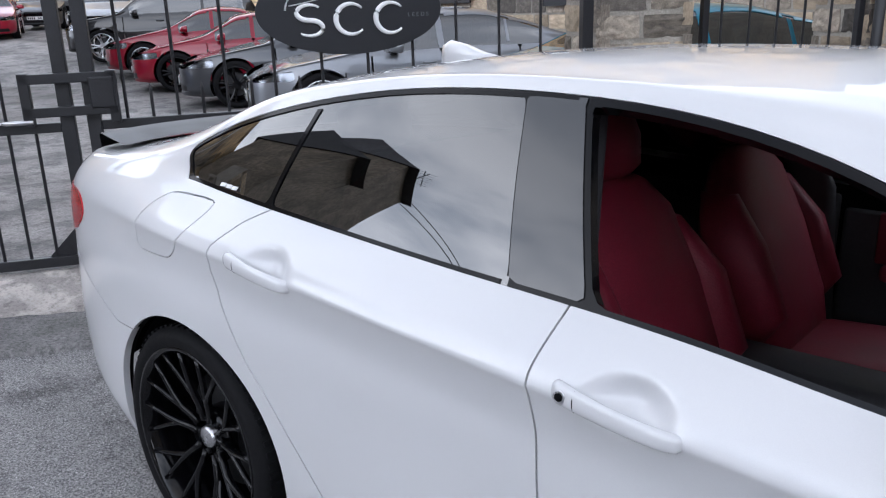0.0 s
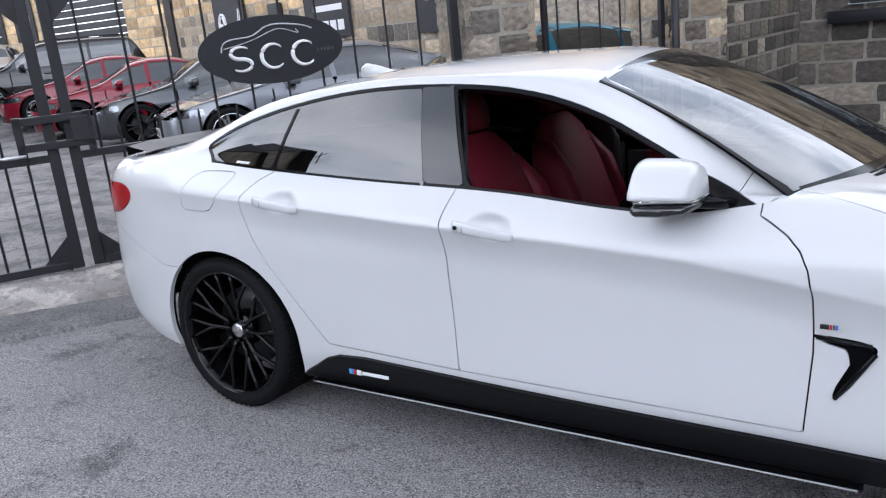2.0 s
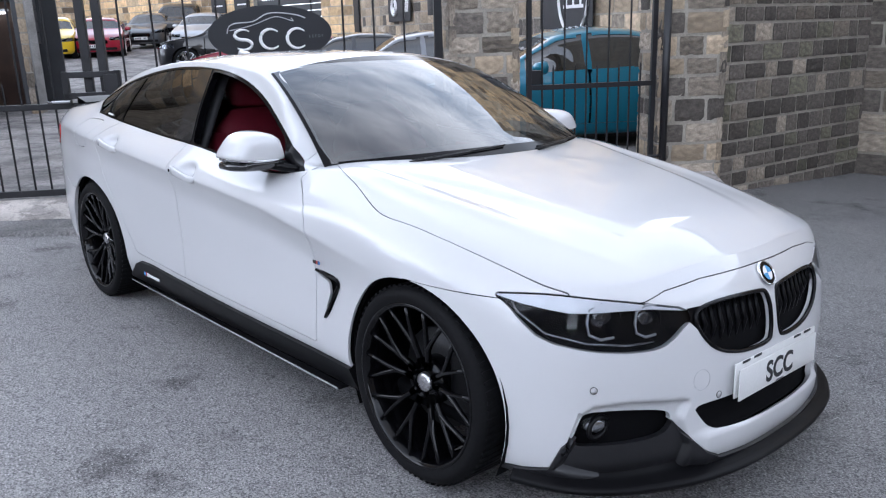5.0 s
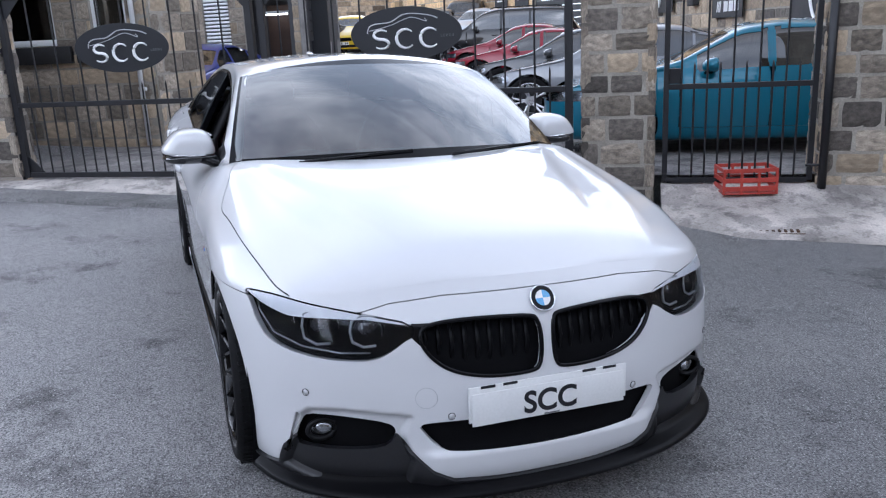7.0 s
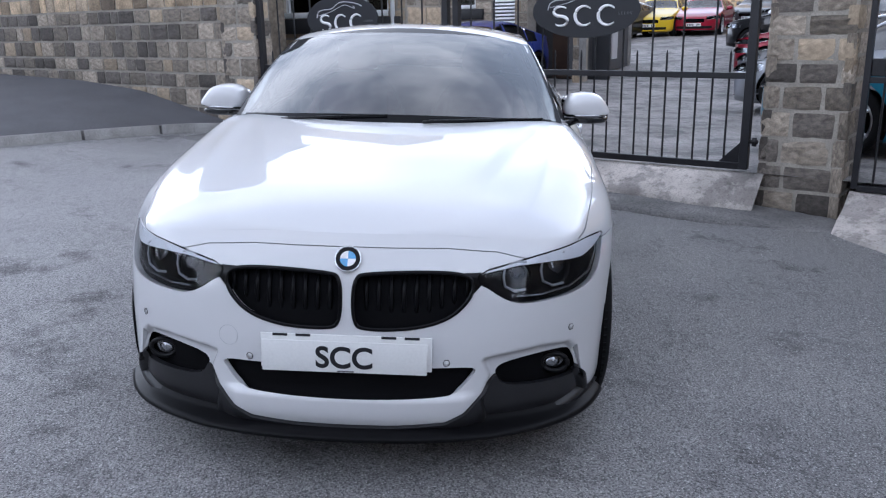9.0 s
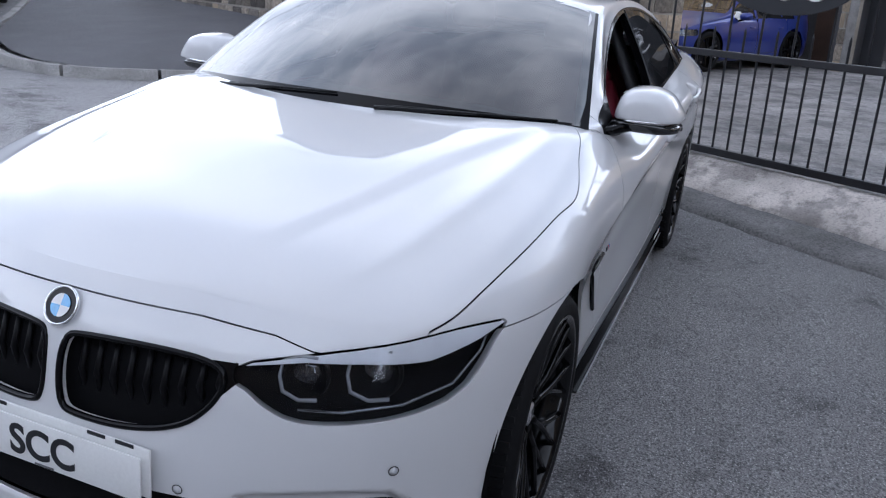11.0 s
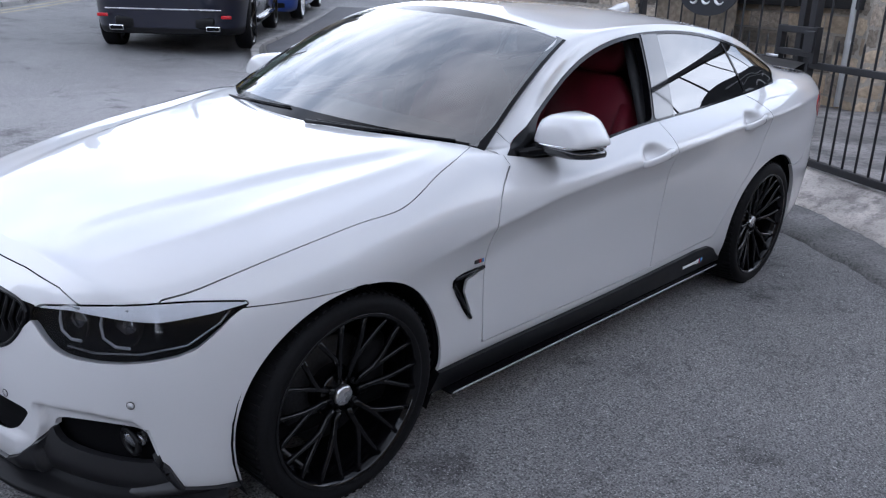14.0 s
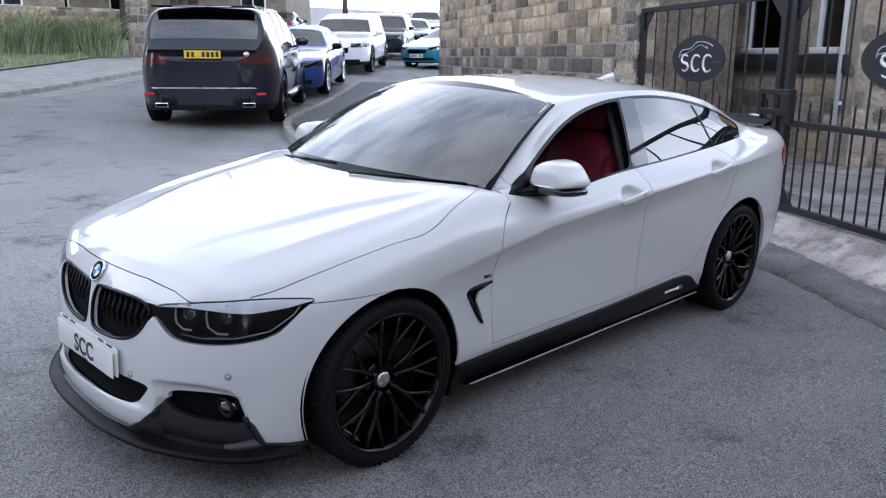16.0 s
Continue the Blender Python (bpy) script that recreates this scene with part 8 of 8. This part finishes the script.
# ---------------------------------------------------------------- the far side of the street
far_kerb = [Vector((x, y, 0)) for x, y in ((60, -13.0), (30, -11.5), (14, -11.0), (6, -11.2), (1.2, -11.8), (-1.75, -13.05), (-4.0, -15.0), (-6.2, -17.0), (-9.5, -20.6), (-14, -25.5), (-22, -33.5), (-40, -51)) ]
fk, fl = smooth_path(far_kerb, 500)
seg_n = [(Vector((fk[min(i + 1, 499)][0] - fk[max(i - 1, 0)][0], fk[min(i + 1, 499)][1] - fk[max(i - 1, 0)][1], 0)).normalized()) for i in range(500)]
far_n = [Vector((-d.y, d.x, 0)) for d in seg_n]
gz = lambda p, lift=0.0: Vector((p[0], p[1], ground_z(p[0], p[1]) + lift))
kerb2 = thing("kerb", "low worn stone kerb along the far pavement", "kerb", kind="structure")
step = 4
for i in range(0, 496, step):
    if not -25 < fk[i][0] < 12:
        continue
    bm = bmesh.new()
    rings = []
    for j in (i + 0.15, i + step / 2, i + step - 0.15):
        k = int(j)
        c = Vector(tuple(fk[k])).lerp(Vector(tuple(fk[min(k + 1, 499)])), j - k)
        base = gz(c)
        rings.append([bm.verts.new(base + far_n[k] * o + Vector((0, 0, h))) for o, h in ((-0.07, -0.1), (-0.065, 0.07), (-0.05, 0.085), (0.06, 0.088), (0.07, -0.1))])
    for r_, s2 in zip(rings, rings[1:]):
        for k in range(4):
            bm.faces.new((r_[k], r_[k + 1], s2[k + 1], s2[k]))
    bm.faces.new(rings[0])
    bm.faces.new(rings[-1][::-1])
    bmesh.ops.recalc_face_normals(bm, faces=bm.faces)
    part("kerb_stone", bm, M["kerb stone"], kerb2, sharp=40)
patch("far_pavement", [[gz(Vector(tuple(fk[i])) + far_n[i] * o, 0.078) for o in (0.06, 1.0, 2.2)] for i in range(0, 500, 4)], M["kerb stone"], "worn grey tarmac pavement across the street", "pavement")
patch("far_verge", [[gz(Vector(tuple(fk[i])) + far_n[i] * o, 0.070 + 0.02 * o) for o in (2.15, 4.0, 9.0, 30.0)] for i in range(0, 500, 10)], M["verge"] if "verge" in M else M["grass"], "rough green verge across the street", "verge")
for o in (-0.30, -0.50):
    patch("yellow_line", [[gz(Vector(tuple(fk[i])) + far_n[i] * (o + q), 0.004) for q in (-0.035, 0.035)] for i in range(60, 440, 2)], M["yellow line"], "faded yellow line along the far kerb", "road line")

# grasses and red flowers by the garden wall
rnd = random.Random(5)


def blades(name, n, area, h, w, mat, label, category, lean=0.35):
    verts, faces = [], []
    for _ in range(n):
        x, y = area(rnd)
        z = ground_z(x, y) + 0.10
        a, hh = rnd.uniform(0, 2 * math.pi), h * rnd.uniform(0.45, 1.15) * (0.82 + 0.28 * math.sin(x * 3.3 + 1) * math.cos(y * 2.9))
        lx, ly = rnd.gauss(0, lean) * hh, rnd.gauss(0, lean) * hh
        ca, sa = math.cos(a) * w, math.sin(a) * w
        k = len(verts)
        verts += [(x - ca, y - sa, z), (x + ca, y + sa, z), (x + lx * 0.35 + ca * 0.8, y + ly * 0.35 + sa * 0.8, z + hh * 0.62), (x + lx * 0.35 - ca * 0.8, y + ly * 0.35 - sa * 0.8, z + hh * 0.62), (x + lx, y + ly, z + hh * 0.92)]
        faces += [(k, k + 1, k + 2, k + 3), (k + 3, k + 2, k + 4)]
    me = bpy.data.meshes.new(name)
    me.from_pydata(verts, [], faces)
    me.materials.append(mat)
    return tagged(new(name, me), label, category, kind="stuff")


bed = lambda r: (lambda f, g: (-3.0 - 4.1 * f + 0.3 * g, -20.1 - 0.35 * f - 1.1 * g + 0.25 * math.sin(9 * f)))(r.random(), r.random())
blades("tall_grasses", 6500, bed, 1.25, 0.014, M["grass"], "tall arching green grasses by the wall", "grass")
bed2 = lambda r: (-1.6 - 2.4 * r.random(), -20.3 - 1.2 * r.random())
blades("flower_stems", 1500, bed2, 1.05, 0.012, M["grass"], "loose green stems with red flowers", "plants")
verts, faces = [], []
for _ in range(420):
    x, y = bed2(rnd) if rnd.random() < 0.75 else bed(rnd)
    z = ground_z(x, y) + rnd.uniform(0.75, 1.35)
    for _k in range(4):
        a, b_, k = rnd.uniform(0, 6.28), rnd.uniform(-0.5, 0.9), len(verts)
        dx, dy, dz = 0.05 * math.cos(a), 0.05 * math.sin(a), 0.05 * b_
        verts += [(x, y, z), (x + dx - dy * 0.5, y + dy + dx * 0.5, z + dz), (x + dx * 1.4, y + dy * 1.4, z + dz * 1.5), (x + dx + dy * 0.5, y + dy - dx * 0.5, z + dz)]
        faces.append((k, k + 1, k + 2, k + 3))
me = bpy.data.meshes.new("red_flowers")
me.from_pydata(verts, [], faces)
me.materials.append(M["flower"])
tagged(new("red_flowers", me), "small red flowers above the stems", "flowers", kind="stuff")
verge_area = lambda r: (-0.5 - 8.0 * r.random(), -16.9 - 3.2 * r.random())


def near_verge(r):
    while True:
        x, y = verge_area(r)
        i = int(np.argmin((fk[:, 0] - x) ** 2 + (fk[:, 1] - y) ** 2))
        dd = math.hypot(fk[i][0] - x, fk[i][1] - y)
        if 2.2 < dd < 6:
            return x, y


blades("short_grass", 6000, near_verge, 0.16, 0.008, M["grass"], "short rough grass on the verge", "grass", 0.5)

stone_wall("wall_garden", 3.0, -23.2, -7.35, -21.2, 0.8, 2.0, 0.35, 51, "low stone garden wall behind the grasses", (0.16, 0.24), (0.25, 0.55), MIX, 160)
pillar(-7.72, -20.55, 0.52, 0.52, 225 - 90, 1.1, 2.0, 52, "stone garden pillar beside black railings")
cap_ = thing("pillar_cap", "flat stone cap on the garden pillar", "pillar cap", turned(-7.72, -20.55, 3.1, 45))
part("cap", box(0.62, 0.62, 0.10, (0, 0, 0.05), 0.02), M["kerb stone"], cap_)
rl = thing("railing", "black steel railing on a low wall", "railing", turned(-7.95, -20.85, 0, 227))
for z in (1.55, 2.55):
    part("rail", box(6.0, 0.04, 0.04, (3.0, 0, z + 0.0), 0.004), IRON, rl, smooth=False)
for k in range(46):
    bar(rl, 0.1 + 0.13 * k, 1.30, 2.62)
stone_wall("wall_railing", -8.05, -20.8, -13.5, -26.7, 0.9, 0.75, 0.3, 53, "low stone wall under the railing", (0.16, 0.22), (0.25, 0.5), MIX, 40)


def town_house(x, y, deg, w, d, h, label, seed, cols=3):
    """A stone house: walls, slate roof with chimneys, windows on its front (local -y)."""
    hs = thing("house", label, "house", turned(x, y, ground_z(x, y) - 0.2, deg))
    part("wall", box(w, d, h, (0, 0, h / 2), 0.02), M["house stone"], hs, smooth=False)
    rise = d * 0.36
    rf = prism([(-d / 2 - 0.3, h - 0.1), (0, h + rise), (d / 2 + 0.3, h - 0.1)], w + 0.4)
    ro = part("roof", rf, M["slate"], hs, "grey slate roof", smooth=False)
    ro.matrix_local = Matrix.Rotation(radians(90), 4, "Z")
    for sx in (-0.42, 0.42):
        ch = part("chimney", box(0.6, 0.9, 1.7, (sx * w, 0, h + rise + 0.2), 0.03), M["house stone"], hs, smooth=False)
        for k in (-0.22, 0.22):
            part("chimney_pot", cyl(0.11, 0.4, (sx * w, k, h + rise + 1.2), n=12, r2=0.09), M["rust"], ch)
    n = 0
    for fl_ in range(2):
        for k in range(cols):
            cx = (k + 0.5) / cols * w - w / 2
            if fl_ == 0 and k == cols // 2:
                part("door", box(0.95, 0.08, 2.05, (cx, -d / 2 - 0.03, 1.25), 0.01), M["brown wood"], hs, smooth=False)
                continue
            wz = 1.0 + fl_ * (h * 0.5)
            wn_ = part("window", box(1.15, 0.10, 1.45, (cx, -d / 2 - 0.02, wz + 0.75), 0.01), M["white frame"], hs, smooth=False)
            for s2 in (-1, 1):
                part("pane", box(0.48, 0.02, 1.3, (cx + s2 * 0.27, -d / 2 - 0.075, wz + 0.75), 0.002), M["black"], wn_, smooth=False)
            part("sill", box(1.35, 0.2, 0.12, (cx, -d / 2 - 0.06, wz - 0.05), 0.01), M["kerb stone"], wn_, smooth=False)
    return hs


M["house stone"] = material("far house stone", (0.24, 0.20, 0.155), 0.9, vary=0.4, scale=2.5, fine=14, bump=0.6, bump_scale=9)
town_house(-3.0, -30.5, 168, 11, 8, 5.6, "stone terraced house with slate roof across the street", 1)
town_house(10.5, -24.0, 175, 10, 8, 5.8, "stone house with two chimneys across the street", 2)
town_house(-17.5, -36.5, 136, 12, 8, 5.6, "long stone house further up the street", 3, 4)
# two unseen houses, added to block the low sky ahead of the car's nose
town_house(23.0, -14.0, 235, 10, 8, 6.8, "unseen stone house added to block low sky beyond the street", 4)
town_house(17.0, 2.0, 270, 15, 8, 7.0, "unseen stone house added to shade the car's nose", 5, 4)


def tree(x, y, h, seed, label):
    """A tree: tapered trunk and limbs under a crown of many small leaves."""
    r = random.Random(seed)
    t = thing("tree", label, "tree", turned(x, y, ground_z(x, y), 0))
    bm = bmesh.new()
    tube([(0, 0, -0.1), (0.05, 0.03, h * 0.2), (-0.04, 0.06, h * 0.42), (0.1, 0, h * 0.75)], [0.20, 0.16, 0.12, 0.03], 10, bm)
    ends_ = []
    for k in range(11):
        a, z0 = k * 2.4 + r.random(), h * r.uniform(0.28, 0.6)
        ln = h * r.uniform(0.2, 0.34)
        e = Vector((math.cos(a) * ln, math.sin(a) * ln, z0 + h * r.uniform(0.12, 0.3)))
        tube([(0, 0, z0), (e.x * 0.5, e.y * 0.5, z0 + (e.z - z0) * 0.6), tuple(e)], [0.06, 0.04, 0.012], 6, bm)
        ends_.append(e)
    part("trunk", bm, M["bark"], t)
    verts_, faces_ = [], []
    for e in ends_ + [Vector((0, 0, h * 0.85)), Vector((0.3, -0.2, h * 0.7))]:
        for _ in range(520):
            c = e + Vector((r.gauss(0, h * 0.09), r.gauss(0, h * 0.09), r.gauss(0, h * 0.07)))
            n_ = Vector((r.gauss(0, 1), r.gauss(0, 1), r.gauss(0, 1))).normalized()
            u_ = n_.orthogonal().normalized() * r.uniform(0.05, 0.10)
            v_ = n_.cross(u_).normalized() * r.uniform(0.03, 0.06)
            k = len(verts_)
            verts_ += [tuple(c - u_), tuple(c - v_), tuple(c + u_), tuple(c + v_)]
            faces_.append((k, k + 1, k + 2, k + 3))
    me_ = bpy.data.meshes.new("crown")
    me_.from_pydata(verts_, [], faces_)
    me_.materials.append(M["leaf"])
    o = new("crown", me_)
    o.parent = t
    o["kind"] = "stuff"
    return t


hall = thing("building", "dark stone building with two slate roofs behind the pavement wall", "building", gate_pose(10.3))
for x, w, h in ((-1.25, 1.5, 6.1), (0.6, 2.2, 7.5)):
    part("wall", box(w, 2.3, h, (x, -1.65, h / 2), 0.02), M["house stone"], hall, smooth=False)
    hall_roof = part("roof", prism([(-1.35, h - 0.05), (0, h + 0.6), (1.35, h - 0.05)], w + 0.1), M["slate"], hall, "grey slate roof", smooth=False)
    hall_roof.matrix_local = Matrix.Translation((x, -1.65, 0)) @ Matrix.Rotation(radians(90), 4, "Z")
mast = thing("roof_aerial", "thin metal aerial on the roof's end", "aerial", gate_pose(12.0, -1.0))
part("mast", cyl(0.02, 2.0, (0, 0, 8.2), n=8), M["alu"], mast)
part("boom", cyl(0.014, 1.1, (0.2, 0, 9.0), "X", 8), M["alu"], mast)
for k in range(7):
    part("rod", cyl(0.008, 0.5 - 0.03 * k, (-0.25 + 0.15 * k, 0, 9.0), "Y", 6), M["alu"], mast)
pole = thing("utility_pole", "tall timber pole carrying two cables", "utility pole", turned(-11.5, -25.6, ground_z(-11.5, -25.6), 30))
part("pole", cyl(0.14, 8.6, (0, 0, 4.3), n=14, r2=0.10), M["bark"], pole)
part("cross_arm", box(1.3, 0.09, 0.10, (0, 0, 8.1), 0.01), M["bark"], pole)
for x in (-0.5, 0.5):
    part("insulator", cyl(0.035, 0.12, (x, 0, 8.21), n=10), M["white frame"], pole)
    a, b = Vector((-11.5 + 0.87 * x, -25.6 + 0.5 * x, 8.3 + ground_z(-11.5, -25.6))), at_gate(11.0 + x, -1.6, 7.9)
    cable = tube([a.lerp(b, q) - Vector((0, 0, 1.6 * q * (1 - q))) for q in np.linspace(0, 1, 14)], 0.012, 5)
    bmesh.ops.transform(cable, matrix=turned(-11.5, -25.6, ground_z(-11.5, -25.6), 30).inverted(), verts=cable.verts)
    part("cable", cable, M["sign black"], pole)
tree(-14.5, -30.5, 8.8, 5, "tall leafy tree behind the railings")
tree(-21.5, -34.0, 9.5, 6, "tall leafy tree further up the street")
tree(-28.5, -37.0, 10.5, 7, "tall leafy tree at the street's end")
tree(2.5, -25.5, 7.0, 3, "leafy green tree behind the garden wall")
tree(-10.5, -27.5, 6.0, 4, "leafy green tree beside the stone houses")


# ---------------------------------------------------------------- stones, one by one
bpy.context.view_layer.update()
for recipe in BLOCK_RECIPES:
    lay(*recipe)
